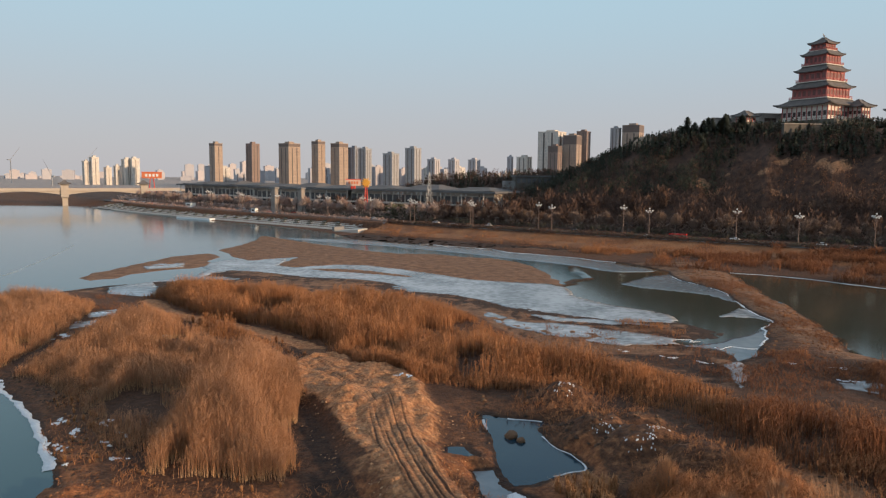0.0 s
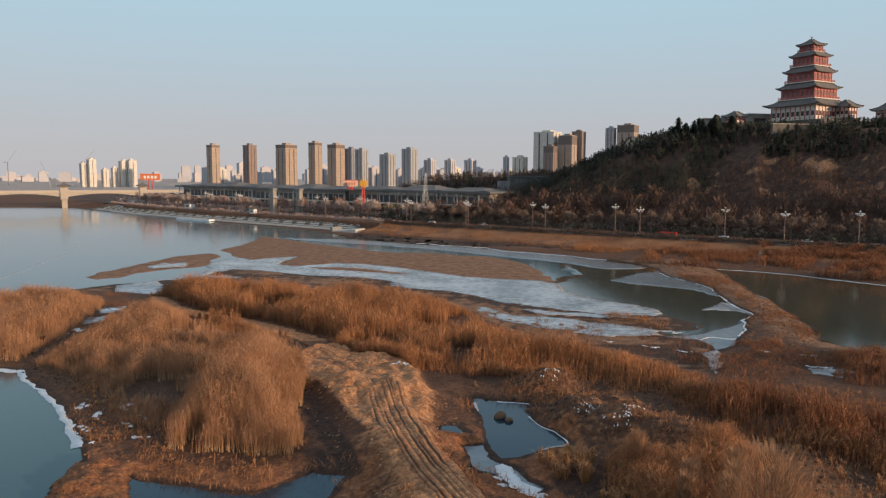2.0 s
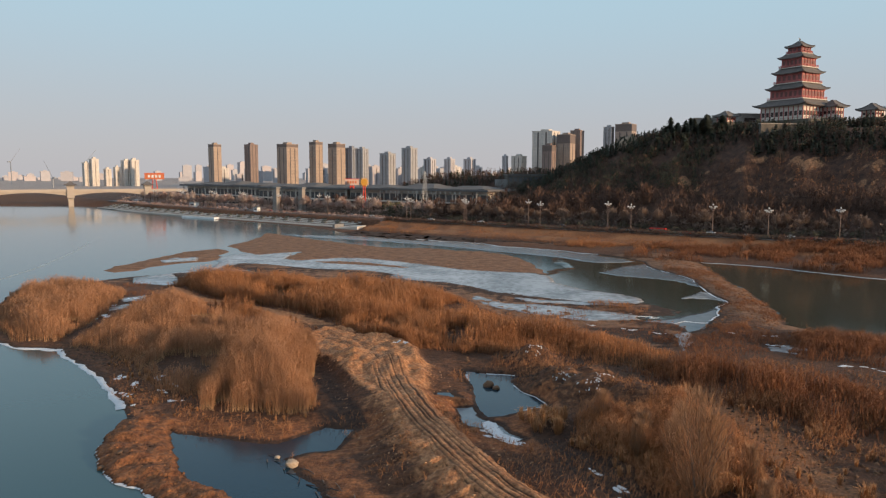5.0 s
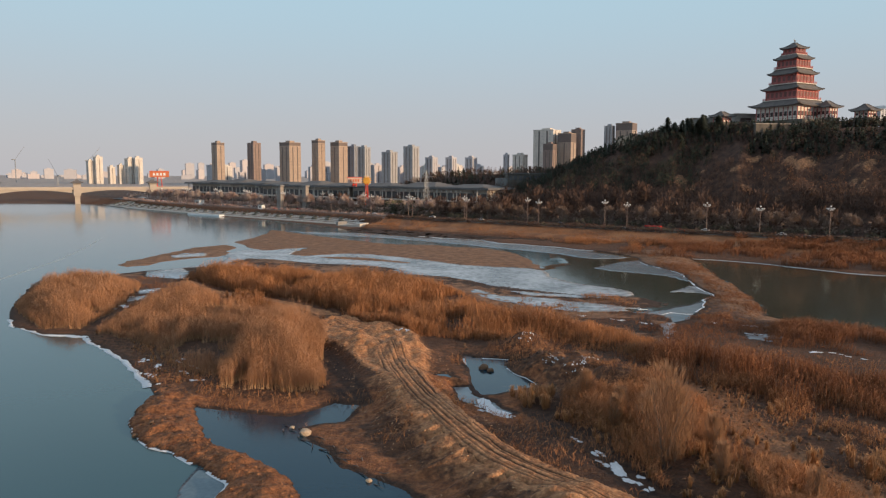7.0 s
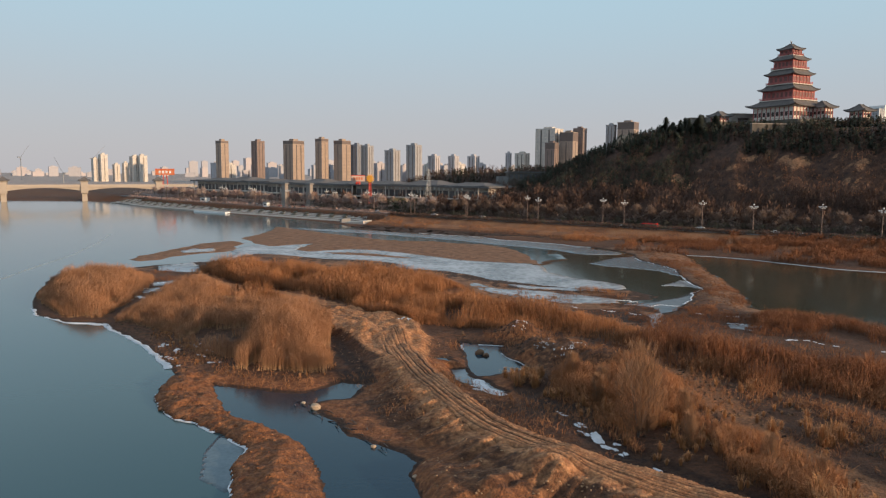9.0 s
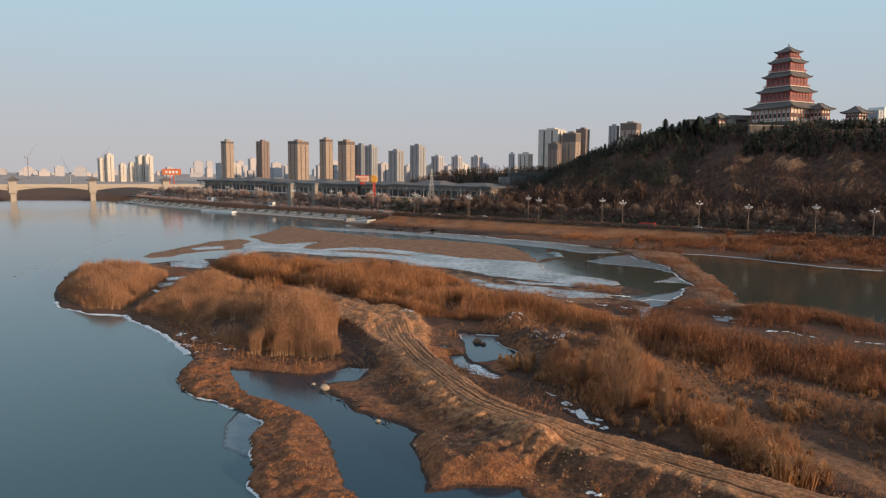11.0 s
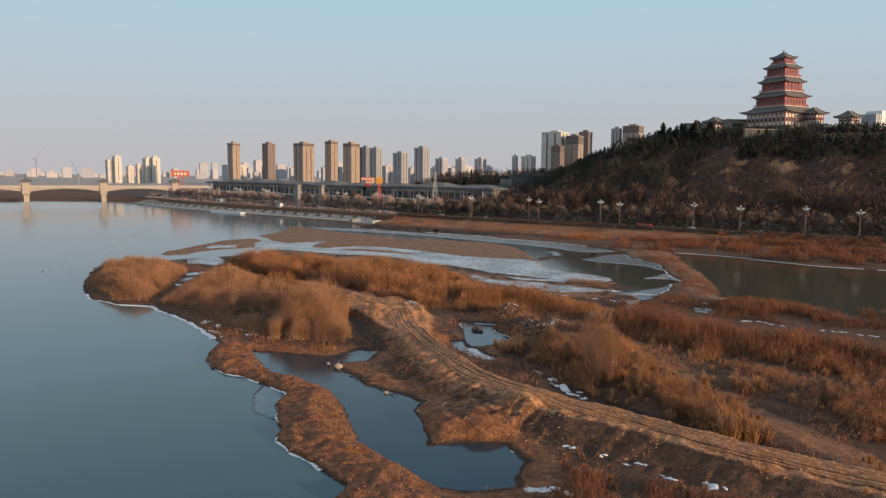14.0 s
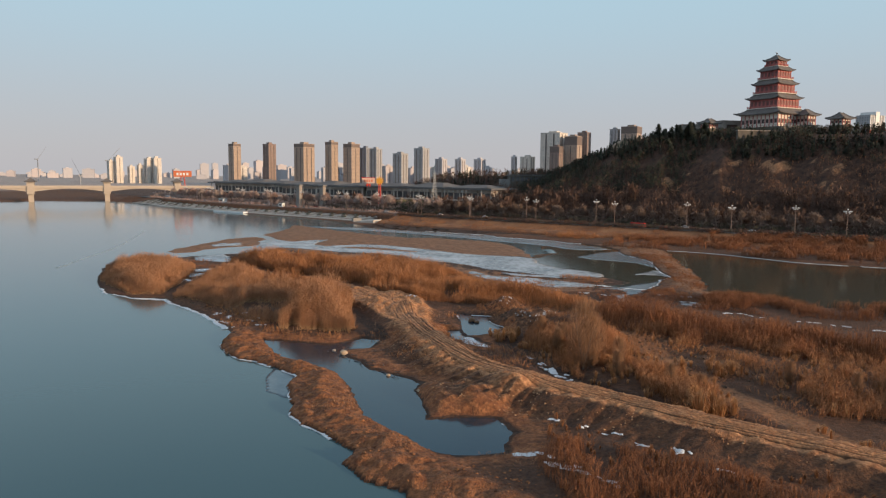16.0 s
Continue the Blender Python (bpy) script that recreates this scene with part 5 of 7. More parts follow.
ball(bm, (0, 0, 58.5), 0.6, 1.5, 0.7, 0.8)
tube(bm, (-0.6, 0, 58.6), (-1.1, 0, 59.8), 0.25, 0.12, 6)
part("finial", bm, DARKWOOD, pag, "dark roof finial")


def pavilion(x, y, z, half, body, rise, rz, halfy=None, base=3.0):
    """A small hall with one hip roof on a stone plinth."""
    hy = halfy or half
    ob = thing("hill_pavilion", "small pale pavilion with a grey tiled hip roof", "pavilion", pose(x, y, z, 0, 0, rz), "pavilions on the hill")
    part("plinth", boxed(-half * 1.25, half * 1.25, -hy * 1.25, hy * 1.25, -base - 4, 0.05, 0.98), DARKSTONE, ob, "dark stone plinth")
    hall_storey(ob, half, 0, body, PALEWALL, REDWOOD, 3, None, hy)
    roof_parts(ob, half * 1.62, half * 0.35, body - 0.1, body + rise, 0.7, hy * 1.62, 0.3)
    return ob


pavilion(276, 476, 76.0, 4.5, 7.6, 4.6, 29, base=6)
pavilion(291, 455, 74.6, 4.5, 5.0, 4.4, 29, base=7)
pavilion(208.5, 494, 74.0, 4.2, 4.2, 3.7, 29, base=4)
for hx, hy_, hz, hw, hd, hh in ((199, 516, 72, 8.0, 5, 5.8), (231, 514, 72, 9.0, 6, 9.0), (218, 520, 72, 12, 5, 6.6)):
    wall_hall = thing("terrace_hall", "low grey stone hall behind the hill trees", "building", pose(hx, hy_, hz, 0, 0, 9), "stone halls on the hilltop")
    part("wall", boxed(-hw, hw, -hd, hd, -5, hh, 0.97), STONE_TAN, wall_hall)
    part("cornice", boxed(-hw - 0.3, hw + 0.3, -hd - 0.3, hd + 0.3, hh, hh + 0.7), STONE_TAN, wall_hall)
    part("window", boxed(-hw * 0.5, hw * 0.5, -hd - 0.1, -hd + 0.2, hh * 0.35, hh * 0.7), DARKWOOD, wall_hall)
front = thing("terrace_wall", "long tan stone retaining wall below the pagoda", "wall", pose(248, 452, 63.4, 0, 0, 8))
part("wall", boxed(-36, 40, -1.2, 1.2, -6, 6.2), DARKSTONE, front)
part("coping", boxed(-36.4, 40.4, -1.6, 1.6, 6.2, 6.8), STONE_TAN, front, "tan stone coping")

# ---- street lamps ----


def street_lamp():
    ob = thing("street_lamp", "tall boulevard lamp with clustered white globes", "street lamp", None, "lamps along the boulevard")
    bm = bmesh.new()
    tube(bm, (0, 0, 0), (0, 0, 1.4), 0.42, 0.34, 10)
    tube(bm, (0, 0, 1.4), (0, 0, 11.6), 0.24, 0.17, 10)
    tube(bm, (0, 0, 11.6), (0, 0, 14.8), 0.14, 0.08, 8)
    part("pole", bm, POLE, ob)
    part("collar", ball(bmesh.new(), (0, 0, 11.7), 0.34, 1, 1, 0.7, 8, 6), POLE, ob)
    # arms rise outward like a bouquet, each with a globe at its tip
    for ring, (foot, tip, r, k) in enumerate(((11.6, 13.3, 1.0, 4), (12.0, 14.0, 1.75, 6))):
        for i in range(k):
            a = 2 * math.pi * (i + 0.5 * ring) / k
            c, d = math.cos(a), math.sin(a)
            bm = bmesh.new()
            sweep(bm, [(0, 0, foot), (c * r * 0.6, d * r * 0.6, foot + 0.35), (c * r, d * r, tip - 0.3)], 0.08, 0.05, 5)
            arm = part("arm", bm, POLE, ob)
            part("globe", ball(bmesh.new(), (c * r, d * r, tip), 0.38, u=8, v=6), GLOBE, arm, "white glass globe", True)
    part("globe", ball(bmesh.new(), (0, 0, 15.1), 0.42, u=8, v=6), GLOBE, ob, "white glass globe", True)
    return ob


first_lamp = street_lamp()
lamp_places = [(s, 350.0) for s in (-171, -117, -49, 7, 78, -222, -265)] + [(s, 375.5) for s in (-240, -192, -140, -81, -21, 40, 102, -288)]
lamp_places += [(s, 361.0) for s in (-312, -355, -413, -459, -504, -560, -615)] + [(s, 381.0) for s in (-338, -386, -444, -493, -542, -600)]
for j, (s, n) in enumerate(lamp_places):
    x, y = xy(s, n + float(shift(np.array(s))))
    m = pose(x, y, ROAD_Z + 0.1, 0, 0, 37 * j)
    if j == 0:
        first_lamp.matrix_basis = m
    else:
        copy_thing(first_lamp, m)

# ---- city ----


def facade_material(name, wall, wall2, glass, bay=3.2, floor=3.1, share=0.45):
    """Storeys and bays of small windows, too far off to be built one by one."""
    m = bpy.data.materials.new(name)
    m.use_nodes = True
    nt = m.node_tree
    b = nt.nodes["Principled BSDF"]
    b.inputs["Roughness"].default_value = 0.7
    co = nt.nodes.new("ShaderNodeTexCoord")
    sp = nt.nodes.new("ShaderNodeSeparateXYZ")
    nt.links.new(co.outputs["Object"], sp.inputs[0])

    def wave(src, period, cut):
        a = nt.nodes.new("ShaderNodeMath")
        a.operation = "DIVIDE"
        nt.links.new(src, a.inputs[0])
        a.inputs[1].default_value = period
        f = nt.nodes.new("ShaderNodeMath")
        f.operation = "FRACT"
        nt.links.new(a.outputs[0], f.inputs[0])
        g = nt.nodes.new("ShaderNodeMath")
        g.operation = "GREATER_THAN"
        nt.links.new(f.outputs[0], g.inputs[0])
        g.inputs[1].default_value = cut
        return g.outputs[0]

    ad = nt.nodes.new("ShaderNodeMath")
    ad.operation = "ADD"
    nt.links.new(sp.outputs[0], ad.inputs[0])
    nt.links.new(sp.outputs[1], ad.inputs[1])
    mu = nt.nodes.new("ShaderNodeMath")
    mu.operation = "MULTIPLY"
    nt.links.new(wave(ad.outputs[0], bay, 1 - share), mu.inputs[0])
    nt.links.new(wave(sp.outputs[2], floor, 0.45), mu.inputs[1])
    n = nt.nodes.new("ShaderNodeTexNoise")
    n.inputs["Scale"].default_value = 0.08
    nt.links.new(co.outputs["Object"], n.inputs["Vector"])
    cr = nt.nodes.new("ShaderNodeValToRGB")
    cr.color_ramp.elements[0].position, cr.color_ramp.elements[1].position = 0.35, 0.65
    cr.color_ramp.elements[0].color, cr.color_ramp.elements[1].color = (*wall, 1), (*wall2, 1)
    nt.links.new(n.outputs[0], cr.inputs[0])
    mx = nt.nodes.new("ShaderNodeMix")
    mx.data_type = "RGBA"
    nt.links.new(mu.outputs[0], mx.inputs[0])
    nt.links.new(cr.outputs[0], mx.inputs[6])
    mx.inputs[7].default_value = (*glass, 1)
    nt.links.new(mx.outputs[2], b.inputs["Base Color"])
    return m


TAN = facade_material("tan_facade", (0.36, 0.27, 0.21), (0.42, 0.32, 0.25), (0.20, 0.17, 0.16))
BROWN = facade_material("brown_facade", (0.24, 0.17, 0.145), (0.29, 0.21, 0.18), (0.15, 0.125, 0.12))
GREY = facade_material("grey_facade", (0.33, 0.33, 0.34), (0.40, 0.40, 0.41), (0.2, 0.21, 0.23))
CREAM = facade_material("cream_facade", (0.62, 0.56, 0.49), (0.7, 0.64, 0.57), (0.35, 0.34, 0.34))
BLUEGREY = facade_material("blue_grey_facade", (0.22, 0.24, 0.28), (0.27, 0.29, 0.33), (0.14, 0.16, 0.2))
# Wall and glass both paled towards the sky, standing in for distance haze.
PALE = facade_material("hazed_grey_facade", (0.43, 0.42, 0.445), (0.47, 0.455, 0.48), (0.42, 0.415, 0.44))
PINK = facade_material("hazed_pink_facade", (0.47, 0.43, 0.435), (0.51, 0.46, 0.465), (0.45, 0.415, 0.425))
SHAFT = mat("recess_shade_paint", (0.10, 0.085, 0.08), (0.14, 0.12, 0.11), 0.7, 0.05, 0.5, 0)
CAPS = mat("dark_roof_cap", (0.13, 0.10, 0.09), (0.18, 0.14, 0.125), 0.7, 0.05, 0.5, 0)


def tower(x, y, w, d, top, material, rz, z0=4.0, cap=0.0, strips=2, label="tall tan residential tower with dark bay strips", capm=None, setback=0.0, group="city towers"):
    """An apartment tower: shaft with dark strips for recessed bays, roof edge, and plant rooms on top."""
    ob = thing("apartment_tower", label, "tower", pose(x, y, z0, 0, 0, rz), group)
    h = top - z0
    bm = bmesh.new()
    box(bm, -w / 2, w / 2, -d / 2, d / 2, -3, h - cap)
    part("shaft", bm, material, ob)
    if cap:
        part("crown", boxed(-w / 2, w / 2, -d / 2, d / 2, h - cap + 0.02, h), capm or CAPS, ob)
    part("parapet", boxed(-w / 2 - 0.4, w / 2 + 0.4, -d / 2 - 0.4, d / 2 + 0.4, h, h + 1.2), capm or material, ob)
    part("plant_room", boxed(-w * 0.22, w * 0.2, -d * 0.22, d * 0.2, h + 1.2, h + 5.0), capm or material, ob)
    # Strips sit proud of the wall; their dark colour stands in for recess shade.
    for k in range(strips):
        c = -w / 2 + w * (k + 0.75) / (strips + 0.5)
        for sy in (-1, 1):
            y0 = sy * d / 2
            part("dark_bay_strip", boxed(c - w * 0.035, c + w * 0.035, min(y0, y0 + sy * 0.35), max(y0, y0 + sy * 0.35), 2, h - cap - 2), SHAFT, ob)
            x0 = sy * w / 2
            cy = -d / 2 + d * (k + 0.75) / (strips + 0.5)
            part("dark_bay_strip", boxed(min(x0, x0 + sy * 0.35), max(x0, x0 + sy * 0.35), cy - d * 0.035, cy + d * 0.035, 2, h - cap - 2), SHAFT, ob)
    return ob


for x, w, top, m, cap, st in ((-489, 20, 98, TAN, 4, 1), (-410, 21, 98, BROWN, 0, 2), (-331, 33, 99, TAN, 6, 2), (-269, 21, 104, TAN, 5, 1), (-224, 27, 100, TAN, 7, 1)):
    tower(x, 1525, w, w * 0.95, top, m, 54, 4, cap, st)
for x, w, top, m in ((-193, 19, 92, BLUEGREY), (-170, 20, 90, GREY), (-114, 25, 80, GREY), (-66, 25, 92, GREY)):
    tower(x, 1535, w, w, top, m, 56, 4, 0, 2, "grey glazed residential tower with a pale roof edge")
for x, w, top in ((-22, 20, 69), (22, 18, 69), (67, 20, 69), (146, 10, 76), (177, 25, 76)):
    tower(x, 1560, w, w, top, CREAM if x > 170 else PALE, 56, 4, 0, 2, "pale residential tower far behind the hill")
tower(231, 1520, 44, 46, 128, CREAM, 58, 4, 0, 2, "large cream tower with a dark lower annex")
tower(229, 1465, 22, 22, 96, BROWN, 58, 4, 12, 2, "dark brown tower standing before a cream one")
tower(268, 1485, 29, 30, 119, TAN, 58, 4, 18, 1, "tan tower with a brown upper part")
tower(302, 1540, 24, 23, 131, BROWN, 58, 4, 0, 2, "brown tower behind the hill")
tower(364, 1510, 17, 18, 137, GREY, 58, 4, 0, 2, "grey tower rising behind the hill")
tower(398, 1500, 34, 36, 142, TAN, 58, 4, 14, 2, "tan tower rising behind the hill")
for x, w, top in ((-857, 14, 60), (-838, 16, 70), (-806, 13, 46), (-783, 12, 50), (-760, 18, 66), (-742, 18, 68)):
    tower(x, 1700, w, w * 1.2, top, CREAM, 45, 4, 0, 1, "sunlit cream apartment block across the river", group="cream blocks")
rng = random.Random(5)
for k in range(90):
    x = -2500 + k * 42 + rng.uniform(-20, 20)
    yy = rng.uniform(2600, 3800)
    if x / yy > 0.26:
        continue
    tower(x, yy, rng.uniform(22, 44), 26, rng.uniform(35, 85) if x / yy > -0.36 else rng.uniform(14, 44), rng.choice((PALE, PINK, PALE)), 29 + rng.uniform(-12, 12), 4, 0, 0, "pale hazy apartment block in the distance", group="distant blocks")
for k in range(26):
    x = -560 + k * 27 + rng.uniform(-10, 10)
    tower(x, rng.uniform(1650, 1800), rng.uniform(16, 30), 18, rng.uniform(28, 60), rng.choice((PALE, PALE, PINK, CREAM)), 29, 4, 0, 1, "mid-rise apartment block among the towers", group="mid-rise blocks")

# ---- long hall beside the boulevard ----
def long_hall(s0, s1, n, depth, roof, z0=ROAD_Z):
    sm, ln = (s0 + s1) / 2, s1 - s0
    x, y = xy(sm, n)
    ob = thing("market_hall", "long low hall with dark sheet roofs and glazed front", "hall", pose(x, y, z0, 0, 0, -34.8), "halls beside the boulevard")
    h = roof - z0
    # Wall stone picked paler to stand in for haze below the eaves.
    part("wall", boxed(-ln / 2, ln / 2, -depth / 2, depth / 2, -1, h - 3.3), STONE, ob)
    bm = bmesh.new()
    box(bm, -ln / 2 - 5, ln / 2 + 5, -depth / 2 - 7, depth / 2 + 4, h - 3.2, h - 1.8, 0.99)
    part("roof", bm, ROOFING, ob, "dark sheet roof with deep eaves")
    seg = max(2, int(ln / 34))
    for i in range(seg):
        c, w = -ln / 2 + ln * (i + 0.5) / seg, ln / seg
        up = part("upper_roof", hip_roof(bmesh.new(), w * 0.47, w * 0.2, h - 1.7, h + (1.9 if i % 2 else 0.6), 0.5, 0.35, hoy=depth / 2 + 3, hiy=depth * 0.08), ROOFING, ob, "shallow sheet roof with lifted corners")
        up.matrix_basis = Matrix.Translation((c, 0, 0))
    part("canopy", boxed(-ln / 2 - 2, ln / 2 + 2, -depth / 2 - 12, -depth / 2 - 0.3, h * 0.42, h * 0.42 + 0.9), STONE, ob, "pale entrance canopy")
    k = int(ln / 6)
    for i in range(k):
        c = -ln / 2 + ln * (i + 0.5) / k
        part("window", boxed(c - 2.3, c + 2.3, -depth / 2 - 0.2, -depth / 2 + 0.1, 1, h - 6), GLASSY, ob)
        if i % 3 == 0:
            bm = bmesh.new()
            tube(bm, (c - 3, -depth / 2 - 5, -1), (c - 3, -depth / 2 - 5, h - 3), 0.5, 0.5, 8)
            part("column", bm, STONE, ob)
    return ob


long_hall(-640, -520, 470, 40, 26.5)
long_hall(-510, -400, 455, 40, 26)
long_hall(-390, -255, 448, 36, 26.5)

# ---- trees ----


def tree_mesh(name, h, seed, material, evergreen=False, twigs=420):
    """A tree as a thing: tapered trunk with limbs, and a crown of many thin twigs."""
    r = random.Random(seed)
    ob = thing(name, "bare winter street tree with fine brown twigs" if not evergreen else "dark green conifer on the hilltop", "tree", None, "trees along the boulevard" if not evergreen else "conifers on the hill")
    bm = bmesh.new()
    tube(bm, (0, 0, -0.4), (0, 0, h * 0.45), 0.03 * h * 0.6, 0.02 * h * 0.6, 6)
    tube(bm, (0, 0, h * 0.45), (0.02 * h, 0, h * 0.9), 0.02 * h * 0.6, 0.004 * h, 5)
    tips = []
    for k in range(7 if not evergreen else 0):
        a, z = r.uniform(0, 6.28), h * r.uniform(0.25, 0.6)
        e = (math.cos(a) * h * r.uniform(0.15, 0.3), math.sin(a) * h * r.uniform(0.15, 0.3), z + h * r.uniform(0.15, 0.35))
        tube(bm, (0, 0, z), e, 0.008 * h, 0.003 * h, 4)
        tips.append(e)
    part("trunk", bm, BARK, ob)
    g = np.random.default_rng(seed)
    if evergreen:
        f = g.uniform(0.08, 1, twigs) ** 0.8
        a = g.uniform(0, 6.283, twigs)
        rad = (np.sqrt(1 - f) * 0.36 * h + 0.04 * h) * g.uniform(0.6, 1.15, twigs)
        c = np.stack([np.cos(a) * rad * 0.15, np.sin(a) * rad * 0.15, f * h], 1)
        d = np.stack([np.cos(a) * rad, np.sin(a) * rad, -0.12 * h * g.uniform(0.2, 1, twigs)], 1)
        w = np.stack([-np.sin(a), np.cos(a), 0.3 + 0 * a], 1) * 0.035 * h
    else:
        a, b = g.uniform(0, 6.283, twigs), g.uniform(-0.3, 1, twigs)
        rr = g.uniform(0.2, 1, twigs) ** 0.5
        cx, cy = np.cos(a) * np.sqrt(1 - np.clip(b, -0.3, 1) ** 2) * rr, np.sin(a) * np.sqrt(1 - np.clip(b, -0.3, 1) ** 2) * rr
        c = np.stack([cx * 0.22 * h, cy * 0.22 * h, h * (0.55 + 0.36 * b * rr)], 1)
        d = np.stack([cx * 0.12 * h, cy * 0.12 * h, h * g.uniform(0.04, 0.15, twigs)], 1) + g.normal(0, 0.02 * h, (twigs, 3))
        w = np.stack([-np.sin(a), np.cos(a), g.normal(0, 0.5, twigs)], 1) * 0.013 * h
        f = (c[:, 2] / h).clip(0, 1)
    tri = np.stack([c - w, c + w, c + d], 1).reshape(-1, 3)
    raw("crown", tri, [np.arange(len(tri)).reshape(-1, 3)], material, ob, np.repeat(f, 3))
    return ob


def line_of_trees(kinds, places):
    """The first places take the trees themselves, the rest their copies."""
    for j, (x, y, z, k) in enumerate(places):
        t = kinds[j % len(kinds)]
        m = pose(x, y, z, 0, 0, (j * 73) % 360)
        if j < len(kinds):
            t.matrix_basis = m
        else:
            c = copy_thing(t, m)
            c.scale = (k, k, k * 0.98)


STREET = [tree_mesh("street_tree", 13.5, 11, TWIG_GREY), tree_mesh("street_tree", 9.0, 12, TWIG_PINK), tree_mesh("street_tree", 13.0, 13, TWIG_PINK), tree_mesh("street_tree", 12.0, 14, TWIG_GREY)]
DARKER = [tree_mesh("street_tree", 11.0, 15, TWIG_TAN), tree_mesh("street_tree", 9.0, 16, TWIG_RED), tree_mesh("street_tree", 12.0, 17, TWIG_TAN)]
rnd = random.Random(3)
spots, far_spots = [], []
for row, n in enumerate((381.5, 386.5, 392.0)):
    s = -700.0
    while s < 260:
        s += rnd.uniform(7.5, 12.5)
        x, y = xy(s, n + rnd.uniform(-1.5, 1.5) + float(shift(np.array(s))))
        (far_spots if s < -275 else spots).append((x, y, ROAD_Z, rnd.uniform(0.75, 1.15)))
# The far stretch takes the crowns with haze put into their colour.
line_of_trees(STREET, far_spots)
line_of_trees(DARKER, spots)


def wood(name, label, count, srange, nrange, height, material, seed, twigs, evergreen=False, keep=None):
    """A far wood as one mesh: many small trees of loose twigs on the slope."""
    g = np.random.default_rng(seed)
    s, n = g.uniform(*srange, count), g.uniform(*nrange, count)
    x, y = xy(s, n)
    z, soils = land(x, y)
    ok = (soils["scar"] < 0.4) & (fbm(x, y, 22, 3) > -0.35)
    if keep is not None:
        ok &= keep(s, n, z)
    x, y, z = x[ok], y[ok], z[ok]
    k = len(x)
    h = height * g.uniform(0.55, 1.25, k)
    X, Y, Z, Hh = (np.repeat(v, twigs) for v in (x, y, z, h))
    m = k * twigs
    a, f = g.uniform(0, 6.283, m), g.uniform(0.1, 1, m)
    if evergreen:
        rad = Hh * (0.1 + 0.32 * (1 - f)) * g.uniform(0.5, 1.2, m)
        c = np.stack([X, Y, Z + f * Hh], 1)
        d = np.stack([np.cos(a) * rad, np.sin(a) * rad, -0.1 * Hh], 1)
        w = np.stack([-np.sin(a), np.cos(a), 0.4 + 0 * a], 1) * (0.08 * Hh)[:, None]
    else:
        rad = Hh * 0.27 * g.uniform(0, 1, m) ** 0.5 * np.sqrt(np.clip(1 - ((f - 0.55) / 0.5) ** 2, 0.05, 1))
        c = np.stack([X + np.cos(a) * rad, Y + np.sin(a) * rad, Z + f * Hh * 0.9], 1)
        d = np.stack([np.cos(a) * Hh * 0.06, np.sin(a) * Hh * 0.06, Hh * g.uniform(0.06, 0.2, m)], 1)
        w = np.stack([-np.sin(a), np.cos(a), g.normal(0, 0.5, m)], 1) * (0.027 * Hh)[:, None]
    tri = np.stack([c - w, c + w, c + d], 1).reshape(-1, 3)
    tagged(raw(name, tri, [np.arange(len(tri)).reshape(-1, 3)], material, None, np.repeat(f, 3)), label, "woods", kind="stuff")


def CLEAR(s, n, z):
    """Keeps growth off the pagoda's terrace and the small pavilions."""
    x, y = xy(s, n)
    c, d = math.cos(radians(29)), math.sin(radians(29))
    u, v = (x - 257) * c + (y - 490) * d, (y - 490) * c - (x - 257) * d
    free = (np.abs(u) < 31.5) & (np.abs(v) < 31.5)
    for px, py in ((291, 455), (208.5, 494)):
        free |= np.hypot(x - px, y - py) < 9
    return ~free


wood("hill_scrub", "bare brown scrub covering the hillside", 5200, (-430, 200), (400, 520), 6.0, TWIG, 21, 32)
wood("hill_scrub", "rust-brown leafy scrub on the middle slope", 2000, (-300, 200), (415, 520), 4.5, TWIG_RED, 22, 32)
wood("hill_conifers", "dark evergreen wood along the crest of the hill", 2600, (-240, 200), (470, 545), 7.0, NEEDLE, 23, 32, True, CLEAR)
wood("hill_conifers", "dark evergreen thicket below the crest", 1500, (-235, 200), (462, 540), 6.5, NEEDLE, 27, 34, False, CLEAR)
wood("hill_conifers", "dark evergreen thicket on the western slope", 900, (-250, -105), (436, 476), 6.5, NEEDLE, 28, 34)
wood("slope_grass", "sunlit ochre grass and scrub on the slope", 520, (-75, 90), (432, 470), 2.6, REED_GOLD, 29, 30)
wood("ridge_wood", "dark bare wood on the low ridge behind the halls", 1500, (-480, -240), (480, 600), 7.0, TWIG, 33, 32, False, lambda s, n, z: z > 9)
wood("ridge_wood", "dark evergreens on the low ridge", 500, (-420, -240), (500, 600), 6.5, NEEDLE, 34, 40, True, lambda s, n, z: z > 14)
wood("foot_thicket", "dark bare trees at the foot of the hill", 1500, (-420, 200), (392, 432), 12.0, TWIG, 24, 46, False, lambda s, n, z: (s > -290) | (n > 415))
CONIFER = [tree_mesh("conifer", 14, 31, NEEDLE, True, 420), tree_mesh("conifer", 11, 32, NEEDLE, True, 360)]
cs = [(168 + 1.5 * j + rnd.uniform(-2.5, 2.5), 487 + rnd.uniform(-14, 10)) for j in range(24)]
line_of_trees(CONIFER, [(x, y, ground_z(x, y), rnd.uniform(0.5, 1.2)) for x, y in cs if x < 202])

# ---- bridge ----
bridge = thing("river_bridge", "long pale concrete bridge with pavilion-topped piers", "bridge")
P0, P1 = Vector((-403, 752, 0)), Vector((-472, 716, 0))
dv = (P1 - P0).normalized()
step_len = (P1 - P0).length


